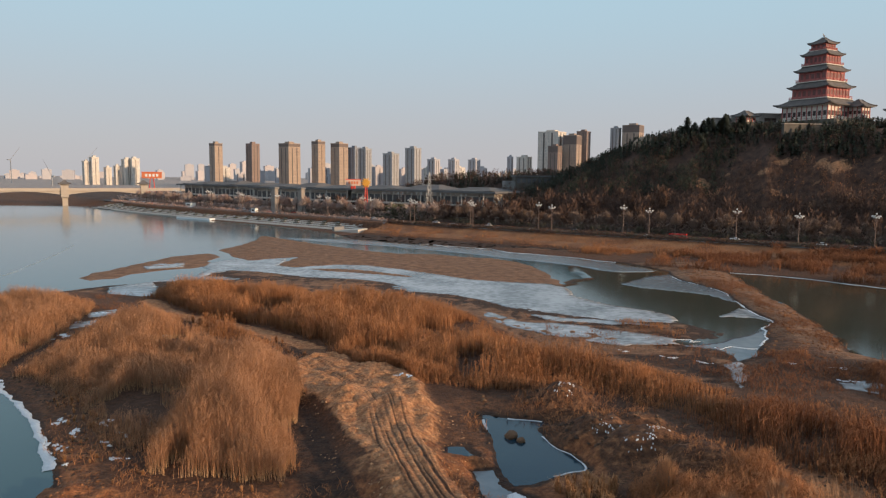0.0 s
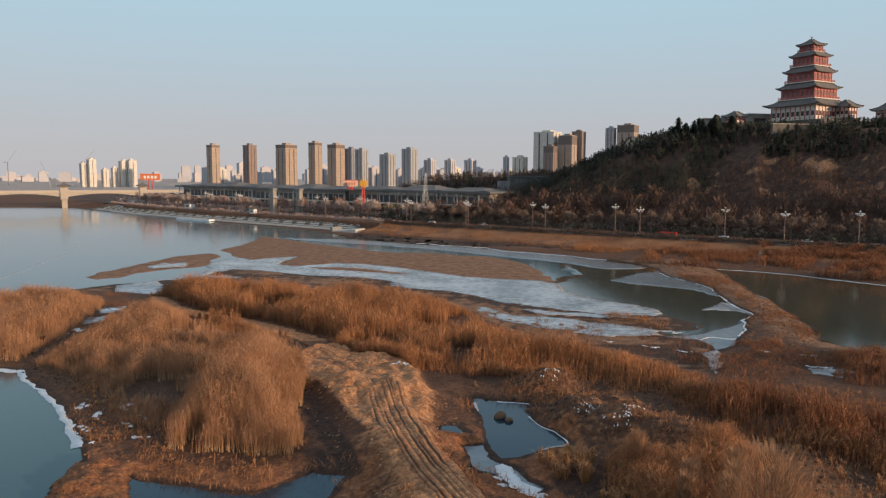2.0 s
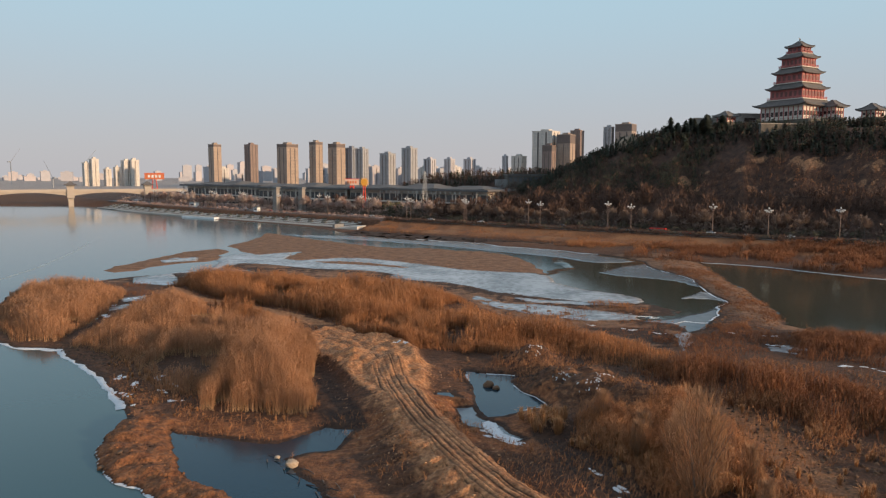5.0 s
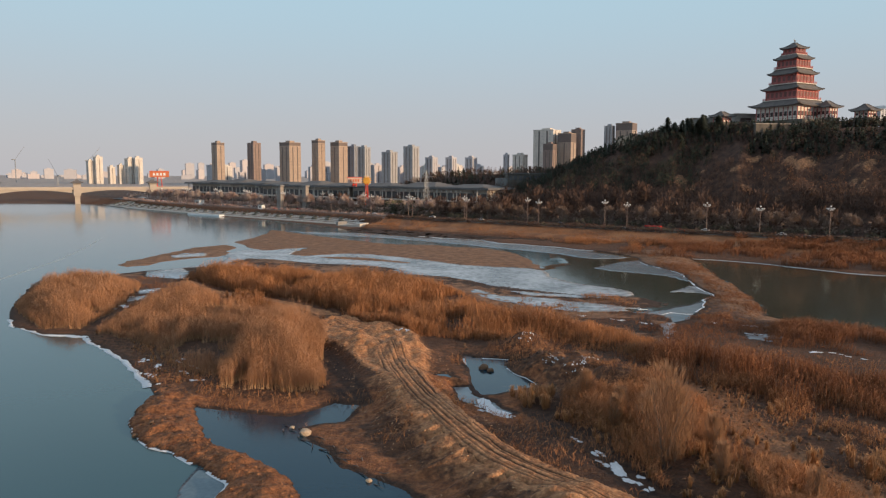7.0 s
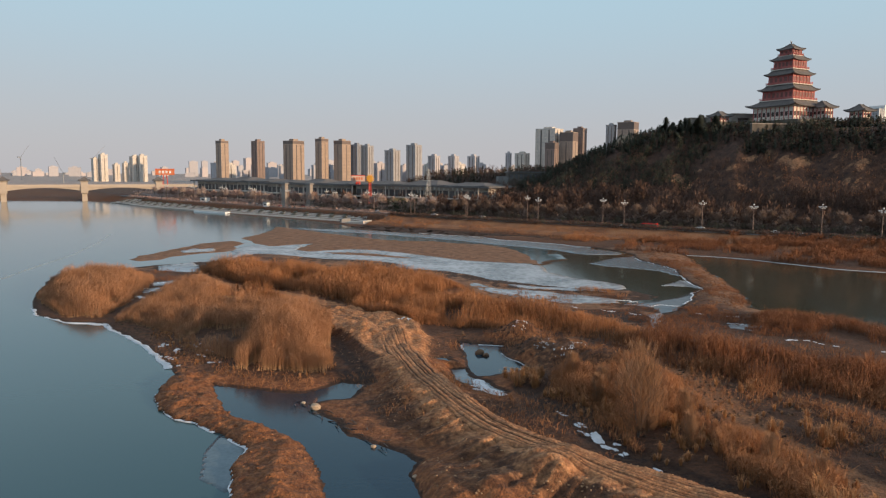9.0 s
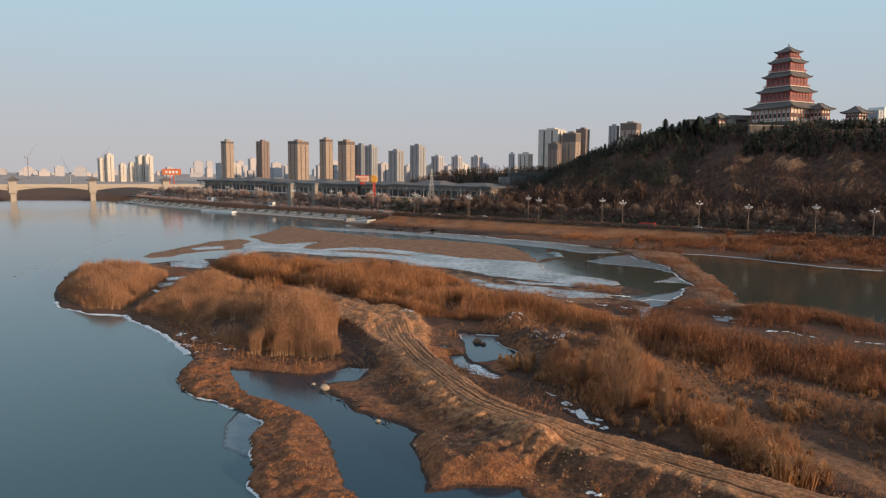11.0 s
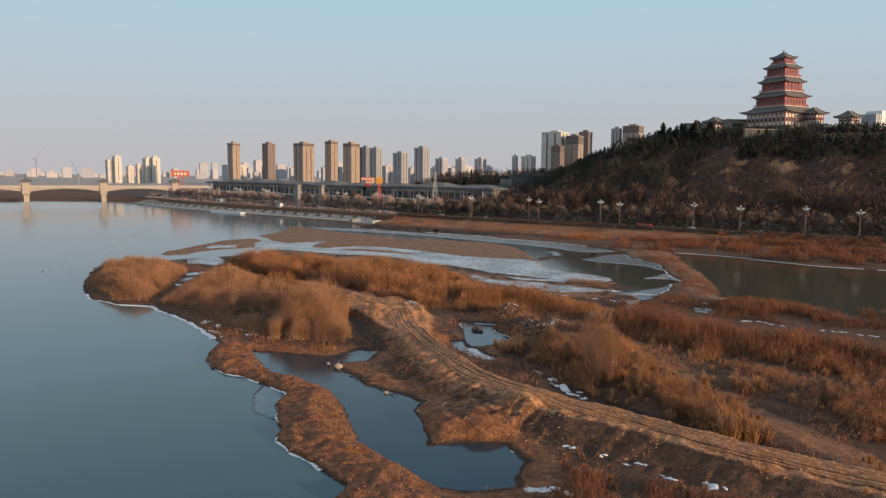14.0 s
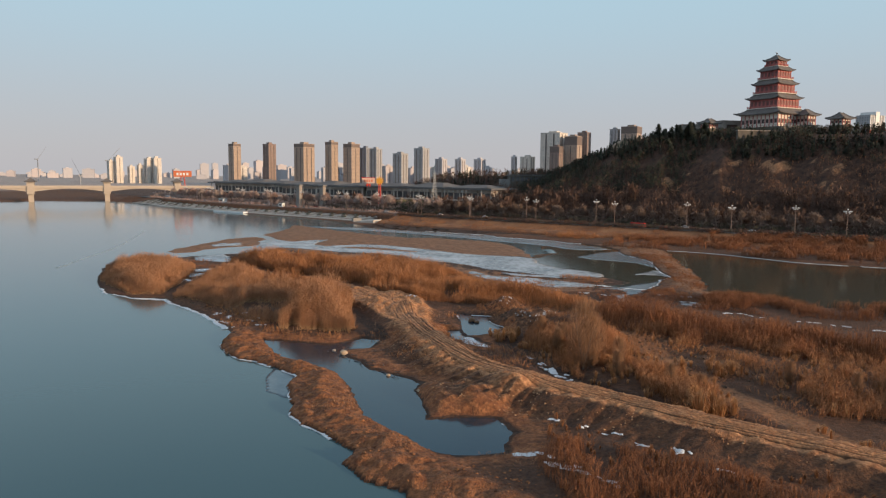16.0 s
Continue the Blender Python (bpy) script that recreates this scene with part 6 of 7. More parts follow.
def bridge_box(name, c, la, lb, z0, z1, m, taper=1.0, label=""):
    o = part(name, boxed(-la, la, -lb, lb, z0, z1, taper), m, bridge, label)
    o.matrix_basis = Matrix.Translation((c.x, c.y, 0)) @ Matrix.Rotation(math.atan2(dv.y, dv.x), 4, "Z")
    return o


bridge_box("deck", P0 + dv * 300, 420, 7, 15.4, 17.4, CONCRETE)
for k in range(-1, 8):
    bm = bmesh.new()
    prev = None
    for j in range(13):
        t = j / 12
        zz = 15.5 - 0.5 - 4.0 * (2 * t - 1) ** 2
        row = [bm.verts.new((t * step_len, yy, z)) for yy, z in ((-6, 15.5), (6, 15.5), (6, zz), (-6, zz))]
        if prev:
            for q in range(4):
                bm.faces.new((prev[q], prev[(q + 1) % 4], row[(q + 1) % 4], row[q]))
        else:
            bm.faces.new(row[::-1])
        prev = row
    bm.faces.new(prev)
    o = part("girder", bm, CONCRETE, bridge)
    c = P0 + dv * step_len * k
    o.matrix_basis = Matrix.Translation((c.x, c.y, 0)) @ Matrix.Rotation(math.atan2(dv.y, dv.x), 4, "Z")
bridge_box("parapet", P0 + dv * 300 + Vector((0, -7, 0)), 420, 0.3, 17.4, 18.6, CONCRETE)
for k in range(-1, 8):
    c = P0 + dv * step_len * k
    bridge_box("pier", c, 2.6, 4.4, -2, 9, CONCRETE)
    bridge_box("pier_tower", c, 3.6, 8.2, 9, 21.0, CONCRETE)
    bridge_box("pier_house", c, 4.0, 6.0, 21.0, 23.6, STONE_TAN)
    r = part("pier_roof", hip_roof(bmesh.new(), 6.2, 0.8, 23.2, 27.2, 0.8, 0.5, hoy=8.0, hiy=2), TILE, bridge, "grey tiled roof")
    r.matrix_basis = Matrix.Translation((c.x, c.y, 0)) @ Matrix.Rotation(math.atan2(dv.y, dv.x), 4, "Z")

# ---- loose stones ----


def boulder(x, y, r, seed, label, category="boulder", material=None):
    bm = bmesh.new()
    bmesh.ops.create_icosphere(bm, subdivisions=2, radius=r)
    g = random.Random(seed)
    for v in bm.verts:
        v.co *= 1 + 0.3 * noise.noise(v.co * (1.3 / r) + Vector((seed, 0, 0)))
        v.co.z *= 0.7
    o = part("boulder", bm, material or BOULDER, None)
    o.matrix_basis = pose(x, y, max(0, ground_z(x, y)) + r * 0.3, 0, 0, g.uniform(0, 360))
    return tagged(o, label, category)


boulder(-16.9, 61, 0.85, 3, "large pale boulder at the pool's edge")

SANDY_STONE = mat("tan_plaster", (0.26, 0.20, 0.14), (0.36, 0.28, 0.2), 0.85, 0.1, 1)

# ---- promenade on the river bank ----
for k in range(5):
    n0 = 332.5 + 5.4 * k
    ribbon("promenade_step", -700, -300 - 2 * k, n0, n0 + 5.3, 0.75 + 0.72 * k, STONE, "pale stone terrace of the riverside promenade", "terrace", 8.0)
ribbon("promenade_quay", -640, -292, 330.5, 332.6, 0.55, STONE, "pale stone quay edge at the waterline", "quay", 8.0)


def planter():
    ob = thing("planter_bed", "clipped dull green hedge in a stone planter", "planter", None, "planters on the promenade")
    part("kerb", boxed(-2.0, 2.0, -1.0, 1.0, -0.05, 0.45, 1.0, 0.06), GREYSTONE, ob)
    g = np.random.default_rng(4)
    k = 300
    c = np.stack([g.uniform(-1.8, 1.8, k), g.uniform(-0.8, 0.8, k), g.uniform(0.3, 0.9, k)], 1)
    d, w = g.normal(0, 0.3, (k, 3)), g.normal(0, 0.18, (k, 3))
    tri = np.stack([c - w, c + w, c + d], 1).reshape(-1, 3)
    raw("hedge", tri, [np.arange(3 * k).reshape(-1, 3)], HEDGE, ob, np.repeat(c[:, 2] / 0.9, 3))
    return ob


bed0 = planter()
bed_spots = []
for k in range(1, 5):
    for j in range(26):
        bed_spots.append((-318 - 14.5 * j - 5 * k, 332.5 + 5.4 * k + 2.2, 0.75 + 0.72 * k))
for j, (s, n, z) in enumerate(bed_spots):
    x, y = xy(s, n + float(shift(np.array(s))))
    m = pose(x, y, z, 0, 0, -34.8 - (11 if s < -450 else 0))
    if j == 0:
        bed0.matrix_basis = m
    else:
        copy_thing(bed0, m)

# landing stage and ramp
stage = thing("landing_stage", "white floating landing stage moored at the promenade", "pontoon", pose(-194, 551, 0, 0, 0, -36))
bm = boxed(-22, 22, -2.6, 2.6, -0.3, 1.3, 0.97, 0.15)
part("hull", bm, WHITE, stage)
part("deck", boxed(-21, 21, -2.2, 2.2, 1.3, 1.45), STONE, stage)
for k in range(9):
    bm = bmesh.new()
    tube(bm, (-20 + 40 * k / 8, -2.1, 1.4), (-20 + 40 * k / 8, -2.1, 2.4), 0.06, 0.06, 5)
    part("rail_post", bm, STEEL, stage)
ramp = thing("boat_ramp", "pale concrete boat ramp at the end of the promenade", "ramp", pose(-58, 437, 0, 0, 0, -34))
bm = bmesh.new()
vs = [bm.verts.new(p) for p in ((-10, -4, -0.5), (10, -4, -0.5), (10, 5, -0.5), (-10, 5, -0.5), (-10, -4, 0.5), (10, -4, 2.4), (10, 5, 2.8), (-10, 5, 1.0))]
for f in ((3, 2, 1, 0), (4, 5, 6, 7), (0, 1, 5, 4), (1, 2, 6, 5), (2, 3, 7, 6), (3, 0, 4, 7)):
    bm.faces.new([vs[i] for i in f])
part("slab", bm, STONE, ramp)
part("landing_wall", boxed(-12, -10.1, -3, 6, -0.5, 3.0), GREYSTONE, ramp)

# ---- signs ----
CREAMY = mat("cream_panel", (0.62, 0.42, 0.33), (0.70, 0.50, 0.41), 0.6, 0.4, 3)
GOLD = mat("gold_paint", (0.80, 0.36, 0.04), (0.88, 0.45, 0.07), 0.45, 0.5, 4)


def sunburst_sign():
    """A gold disc with a ring of rays on two red legs."""
    ob = thing("sunburst_sign", "gold sunburst disc on a tall red steel frame", "sign", pose(-58.6, 535, ROAD_Z, 0, 0, -8))
    bm = bmesh.new()
    bmesh.ops.create_cone(bm, cap_ends=True, segments=28, radius1=2.5, radius2=2.5, depth=0.7, matrix=Matrix.Translation((0, 0, 24.6)) @ Matrix.Rotation(math.pi / 2, 4, "X"))
    part("disc", bm, GOLD, ob, "gold disc")
    for k in range(12):
        a = 2 * math.pi * k / 12
        bm = bmesh.new()
        tube(bm, (math.cos(a) * 2.4, 0, 24.6 + math.sin(a) * 2.4), (math.cos(a) * 4.1, 0, 24.6 + math.sin(a) * 4.1), 0.62, 0.1, 5)
        part("ray", bm, GOLD, ob)
    for sx in (-1, 1):
        bm = bmesh.new()
        sweep(bm, [(sx * 0.9, 0, -0.5), (sx * 0.85, 0, 12), (sx * 0.75, 0, 18), (sx * 0.6, 0, 22.6)], 0.45, 0.36, 8)
        part("leg", bm, RED, ob)
    for z in (7, 12, 17, 21):
        bm = bmesh.new()
        tube(bm, (-0.8, 0, z), (0.8, 0, z), 0.22, 0.22, 6)
        part("crossbar", bm, RED, ob)
    return ob


sunburst_sign()


def board_sign(name, x, y, z, w, h, rz, legs, label, bars):
    ob = thing(name, label, "sign", pose(x, y, z, 0, 0, rz))
    part("panel", boxed(-w / 2, w / 2, -0.4, 0.4, 0, h, 1.0, 0.08), ORANGE if legs > 5 else CREAMY, ob)
    part("frame", boxed(-w / 2 - 0.4, w / 2 + 0.4, -0.2, 0.5, h, h + 0.5), RED, ob)
    for k in range(bars):
        c = -w * 0.36 + w * 0.72 * (k + 0.5) / bars
        part("letter_bar", boxed(c - w * 0.055, c + w * 0.055, -0.55, -0.42, h * 0.28, h * 0.72), WHITE if legs > 5 else ORANGE, ob, "plain white bar" if legs > 5 else "plain red bar")
    for sx in (-1, 1):
        bm = bmesh.new()
        sweep(bm, [(sx * w * 0.09, 0, -legs), (sx * w * 0.13, 0, -legs * 0.5), (sx * w * 0.08, 0, 0)], 0.7, 0.5, 8)
        part("leg", bm, RED, ob)
    bm = bmesh.new()
    tube(bm, (-w * 0.12, 0, -legs * 0.5), (w * 0.12, 0, -legs * 0.5), 0.45, 0.45, 6)
    part("crossbar", bm, RED, ob)
    return ob


board_sign("gate_sign", -354, 859, 28.9, 23, 7.3, 12, 24, "large orange sign board on red legs", 4)
board_sign("roof_sign", -69.5, 545, 27.2, 11.4, 4.6, 5, 2.5, "pale sign board with red bars and frame on the hall roof", 4)

# bunting of pale lanterns along the hall's eave
for k in range(18):
    x, y = xy(-350 + 4.4 * k, 424)
    o = part("eave_lantern", ball(bmesh.new(), (0, 0, 0), 0.65, 1, 1, 1.2, 8, 6), GLOBE)
    o.matrix_basis = pose(x, y, 22.0)
    tagged(o, "pale round lantern hung under the hall's eave", "lantern", "lanterns under the eave")

for gx_, gy_, gh in ((-135, 565, 19), (-112, 556, 19)):
    gate = thing("gate_tower", "tall tan stone gate pillar before the hall", "pillar", pose(gx_, gy_, ROAD_Z, 0, 0, -34.8), "gate pillars")
    part("shaft", boxed(-2.5, 2.5, -2.0, 2.0, -1, gh, 0.9, 0.15), STONE_TAN, gate)
    part("capstone", boxed(-2.9, 2.9, -2.4, 2.4, gh, gh + 1.2, 0.95), GREYSTONE, gate)
    part("plinth", boxed(-4, 4, -3.4, 3.4, -1, 1.6, 0.96), GREYSTONE, gate)
for kx, ky, kh, kw in ((-68, 545, 7, 1.7), (-150, 560, 3.4, 2.2), (-230, 642, 4, 3.5)):
    kiosk = thing("kiosk", "small white kiosk in the promenade gardens", "kiosk", pose(kx, ky, ROAD_Z, 0, 0, -30), "kiosks on the promenade")
    part("body", boxed(-kw, kw, -kw * 0.8, kw * 0.8, -0.6, kh, 1.0, 0.08), WHITE, kiosk)
    part("roof", boxed(-kw - 0.4, kw + 0.4, -kw * 0.8 - 0.4, kw * 0.8 + 0.4, kh, kh + 0.4), GREYSTONE, kiosk)
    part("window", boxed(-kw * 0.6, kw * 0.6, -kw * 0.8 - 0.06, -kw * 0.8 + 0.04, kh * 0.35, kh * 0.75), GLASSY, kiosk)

# ---- pylon and cranes ----
def pylon(x, y, z, h):
    ob = thing("power_pylon", "grey steel lattice power pylon", "pylon", pose(x, y, z, 0, 0, 20))
    lv = [(0, 3.2), (h * 0.35, 2.0), (h * 0.65, 1.1), (h, 0.35)]
    for sx in (-1, 1):
        for sy in (-1, 1):
            bm = bmesh.new()
            sweep(bm, [(sx * r, sy * r, zz) for zz, r in lv], 0.2, 0.12, 5)
            part("leg", bm, STEEL, ob)
    for k in range(9):
        z0, z1 = h * k / 9, h * (k + 1) / 9
        r0, r1 = (np.interp(v, [a for a, _ in lv], [b for _, b in lv]) for v in (z0, z1))
        for sy in (-1, 1):
            for sx in (-1, 1):
                bm = bmesh.new()
                tube(bm, (sx * r0, sy * r0, z0), (-sx * r1, sy * r1, z1), 0.1, 0.1, 4)
                part("brace", bm, STEEL, ob)
    for zz, w in ((h * 0.72, 4.5), (h * 0.84, 3.6), (h * 0.95, 2.6)):
        bm = bmesh.new()
        sweep(bm, [(-w, 0, zz + 0.2), (0, 0, zz), (w, 0, zz + 0.2)], 0.16, 0.16, 5)
        part("crossarm", bm, STEEL, ob)
    return ob


pylon(-10, 500, ROAD_Z, 33)


def tower_crane(x, y, h, rz):
    ob = thing("tower_crane", "thin grey tower crane on the far shore", "crane", pose(x, y, 4, 0, 0, rz), "far cranes")
    bm = bmesh.new()
    box(bm, -0.8, 0.8, -0.8, 0.8, 0, h)
    part("mast", bm, STEEL, ob)
    bm = bmesh.new()
    sweep(bm, [(0, 0, h), (18, 0, h + 22), (30, 0, h + 36)], 0.55, 0.3, 5)
    part("jib", bm, STEEL, ob)
    part("counterweight", boxed(-9, -1.5, -1.6, 1.6, h - 1, h + 1.5), STEEL, ob)
    return ob


tower_crane(-830, 1500, 22, 150)
tower_crane(-1160, 1900, 62, 70)
tower_crane(-960, 1900, 60, 20)

# ---- hillside buildings ----
deck = thing("hillside_building", "low dark grey building with a long flat roof on the slope", "building", pose(82, 545, 27, 0, 0, 5))
part("wall", boxed(-28, 28, -8, 8, -3, 8.2), DARKSTONE, deck)
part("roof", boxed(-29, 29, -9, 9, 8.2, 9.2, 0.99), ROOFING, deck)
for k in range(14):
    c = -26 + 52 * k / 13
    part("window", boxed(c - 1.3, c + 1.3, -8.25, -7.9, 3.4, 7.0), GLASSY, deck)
part("stair_block", boxed(-36, -28.2, -7, 7, -3, 5), GREYSTONE, deck)
dome = thing("dome_building", "tan plastered dome beside the conifers", "dome", pose(145, 512, 54))
bm = bmesh.new()
bmesh.ops.create_uvsphere(bm, u_segments=28, v_segments=14, radius=11)
bmesh.ops.bisect_plane(bm, geom=bm.verts[:] + bm.edges[:] + bm.faces[:], plane_co=(0, 0, -1), plane_no=(0, 0, -1), clear_outer=True)
part("shell", bm, SANDY_STONE, dome, smooth=True)
part("drum", boxed(-10, 10, -10, 10, -6, -0.9), GREYSTONE, dome)
block = thing("glass_block", "pale blue glazed tower beyond the hill", "tower", pose(515, 805, 60, 0, 0, 29))
part("shaft", boxed(-14, 14, -9, 9, -10, 52), GREY, block)
part("core", boxed(-4, 4, -9.6, 9.6, -10, 56), WHITE, block, "white lift core")
for k in range(5):
    part("fin", boxed(-14 + 7 * k - 0.5, -14 + 7 * k + 0.5, -9.5, -8.9, -10, 52), WHITE, block)
for k in range(4):
    o = part("hill_letter", boxed(-1.9, 1.9, -0.3, 0.3, 0, 5.2, 1.0, 0.1), RED)
    o.matrix_basis = pose(316 + 5.4 * k, 468 - 1.5 * k, ground_z(316 + 5.4 * k, 468 - 1.5 * k) + 0.5, -12, 0, 20)
    tagged(o, "plain red sign block standing on the hillside", "sign", "red blocks on the hill")
    leg = part("support", boxed(-0.2, 0.2, 0.2, 0.6, -2.5, 1.0), STEEL, o)

# ---- cars ----
PAINTS = [mat("car_white", (0.72, 0.72, 0.72), (0.78, 0.78, 0.78), 0.25, 1, 4, 0), mat("car_red", (0.5, 0.03, 0.025), (0.56, 0.04, 0.03), 0.25, 1, 4, 0),
          mat("car_dark", (0.03, 0.03, 0.035), (0.05, 0.05, 0.055), 0.25, 1, 4, 0), mat("car_silver", (0.42, 0.43, 0.44), (0.5, 0.5, 0.51), 0.3, 1, 4, 0, 0.5)]
TYRE = mat("tyre_rubber", (0.02, 0.02, 0.02), (0.035, 0.035, 0.035), 0.8, 2, 6)


def car(paint, van=False):
    col = ("white", "red", "dark", "silver")[paint]
    ob = thing("bus" if van else "car", f"{col} {'bus' if van else 'car'} on the boulevard", "bus" if van else "car", None, "vehicles on the boulevard")
    L, Wd = (9.0, 2.4) if van else (4.6, 1.8)
    bm = boxed(-L / 2, L / 2, -Wd / 2, Wd / 2, 0.35, 1.3 if van else 0.85, 1.0, 0.12)
    if van:
        box(bm, -L / 2 + 0.1, L / 2 - 0.1, -Wd / 2 + 0.05, Wd / 2 - 0.05, 2.1, 2.8, 0.97)
    else:
        box(bm, -1.0, 0.75, -0.7, 0.7, 1.3, 1.42, 0.95)
    part("body", bm, PAINTS[paint], ob)
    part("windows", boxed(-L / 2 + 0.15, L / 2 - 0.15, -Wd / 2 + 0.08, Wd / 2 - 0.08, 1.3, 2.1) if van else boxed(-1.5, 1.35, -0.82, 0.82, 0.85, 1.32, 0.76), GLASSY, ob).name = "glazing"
    for sx in (-0.31, 0.31):
        for sy in (-1, 1):
            bm = bmesh.new()
            tube(bm, (sx * L, sy * (Wd / 2 - 0.22), 0.34), (sx * L, sy * (Wd / 2 + 0.02), 0.34), 0.34, 0.34, 12)
            part("wheel", bm, TYRE, ob)
    return ob


models = [car(0), car(1), car(2), car(3), car(1, True), car(0, True)]
crnd = random.Random(12)
k = 0
for j in range(46):
    s = -690 + 19.5 * j + crnd.uniform(-6, 6)
    n = crnd.choice((355.5, 359.2, 366.0, 369.5)) + (8 if s < -290 else 0)
    x, y = xy(s, n + float(shift(np.array(s))))
    which = crnd.choice((0, 0, 2, 3, 1, 3)) if j % 40 else 5
    m = pose(x, y, ROAD_Z + 0.12, 0, 0, -34.8 + (180 if n > 362 else 0))
    copy_thing(models[which], m)
for q, ob in enumerate(models):
    s, n = (-120, -89, -58, -27, -104, 35)[q], 355.5
    x, y = xy(s, n)
    ob.matrix_basis = pose(x, y, ROAD_Z + 0.12, 0, 0, -34.8)
# parked rows at the bend of the promenade
for j in range(36):
    s, n = -640 - 5.5 * (j % 12), 392 + 8 * (j // 12)
    x, y = xy(s, n + float(shift(np.array(s))) - 16)
    copy_thing(models[crnd.choice((0, 0, 2, 3, 3))], pose(x, y, ground_z(x, y) + 0.05, 0, 0, 40))

# bank parapet
ribbon("parapet", -285, 320, 346.4, 347.0, ROAD_Z + 0.55, GREYSTONE, "low dark stone parapet along the embankment", "parapet")

# ---- low planting along the boulevard ----
def hedge_row(name, s0, s1, n0, n1, count, height, material, label, seed, blob=1.0):
    """Shrubs in a loose belt, one mesh: leaf clumps gathered into rounded bushes."""
    g = np.random.default_rng(seed)
    s, n = g.uniform(s0, s1, count), g.uniform(n0, n1, count)
    x, y = xy(s, n + shift(s))
    z, _ = land(x, y)
    h = height * g.uniform(0.5, 1.3, count)
    lv = 46
    X, Y, Z, Hh = (np.repeat(v, lv) for v in (x, y, z, h))
    m = count * lv
    v = g.normal(0, 1, (m, 3))
    v /= np.linalg.norm(v, axis=1)[:, None]
    v *= g.uniform(0.4, 1, m)[:, None]
    c = np.stack([X + v[:, 0] * Hh * 0.5 * blob, Y + v[:, 1] * Hh * 0.5 * blob, Z + Hh * (0.5 + 0.5 * v[:, 2])], 1)
    d, w = v * (Hh * 0.16)[:, None] + g.normal(0, 0.06, (m, 3)) * Hh[:, None], g.normal(0, 0.06, (m, 3)) * Hh[:, None]
    tri = np.stack([c - w, c + w, c + d], 1).reshape(-1, 3)
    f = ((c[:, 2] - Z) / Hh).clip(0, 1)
    tagged(raw(name, tri, [np.arange(3 * m).reshape(-1, 3)], material, None, np.repeat(f, 3)), label, "shrubs", kind="stuff")


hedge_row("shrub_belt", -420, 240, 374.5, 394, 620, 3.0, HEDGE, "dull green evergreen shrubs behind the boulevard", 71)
hedge_row("shrub_belt", -420, 240, 379, 394, 300, 6.0, TWIG_TAN, "rounded tan-brown shrubs and small trees behind the boulevard", 72)
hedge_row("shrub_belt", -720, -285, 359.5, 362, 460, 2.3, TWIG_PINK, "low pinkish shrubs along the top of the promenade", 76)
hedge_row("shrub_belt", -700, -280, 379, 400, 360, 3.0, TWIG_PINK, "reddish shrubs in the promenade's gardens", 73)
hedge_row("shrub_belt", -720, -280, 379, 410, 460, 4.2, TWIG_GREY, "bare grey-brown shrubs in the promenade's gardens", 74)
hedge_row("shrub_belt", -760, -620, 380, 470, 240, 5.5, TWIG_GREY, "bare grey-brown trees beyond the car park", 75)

hedge_row("shrub_belt", -285, 260, 344, 350.5, 1500, 2.5, TWIG, "dark brown clipped scrub along the parapet", 79, 1.6)
hedge_row("shrub_belt", -285, 260, 347.2, 349.5, 1100, 2.0, HEDGE, "dark clipped hedge on the kerb of the boulevard", 80, 1.4)
RUSSET = stalk_material("russet_leaves", (0.22, 0.07, 0.04), (0.38, 0.12, 0.06), (0.48, 0.17, 0.08))
hedge_row("shrub_belt", -316, -284, 381, 392, 34, 8.5, HEDGE, "dense dark green trees beside the hall", 77)
hedge_row("shrub_belt", -318, -299, 396, 403, 16, 4.6, RUSSET, "russet-leaved shrubs before the hall", 78)

# ---- clods, stones and driftwood ----
def clods(name, poly, per_m2, size, material, label, seed, keep="any"):
    g = np.random.default_rng(seed)
    x, y, _ = scatter(poly, per_m2, g, 0.5, 5, -0.15)
    z, soils = land(x, y)
    ok = z > 0.06
    x, y, z = x[ok], y[ok], z[ok]
    k = len(x)
    r = size * g.uniform(0.3, 1.0, k) ** 1.6
    base = np.array([(1, 0, 0), (-0.5, 0.87, 0), (-0.5, -0.87, 0), (0.1, 0.1, 1), (0.55, 0.75, 0.55), (-0.8, 0.1, 0.5)])
    a = g.uniform(0, 6.283, k)
    V = base[None] * (1 + g.normal(0, 0.22, (k, 6, 3)))
    X = V[..., 0] * np.cos(a)[:, None] - V[..., 1] * np.sin(a)[:, None]
    Y = V[..., 0] * np.sin(a)[:, None] + V[..., 1] * np.cos(a)[:, None]
    P = np.stack([x[:, None] + X * r[:, None], y[:, None] + Y * r[:, None], z[:, None] - 0.06 + V[..., 2] * r[:, None] * 0.75], -1).reshape(-1, 3)
    b = np.arange(k)[:, None] * 6
    F = np.concatenate([b + np.array(t) for t in ((0, 4, 3), (0, 1, 4), (1, 5, 4), (4, 5, 3), (1, 2, 5), (2, 3, 5), (2, 0, 3))])
    tagged(raw(name, P, [F], material), label, "clods", kind="stuff")


CLAY = mat("broken_clay", (0.14, 0.056, 0.024), (0.30, 0.13, 0.054), 0.9, 0.8, 5, 0.3, island=0.4)
SANDY = mat("broken_sand", (0.25, 0.13, 0.065), (0.48, 0.28, 0.15), 0.9, 0.8, 5, 0.3, island=0.5)
MUDDY = mat("dark_mud_clods", (0.05, 0.03, 0.02), (0.16, 0.09, 0.05), 0.9, 0.8, 5, 0.3, island=0.6)
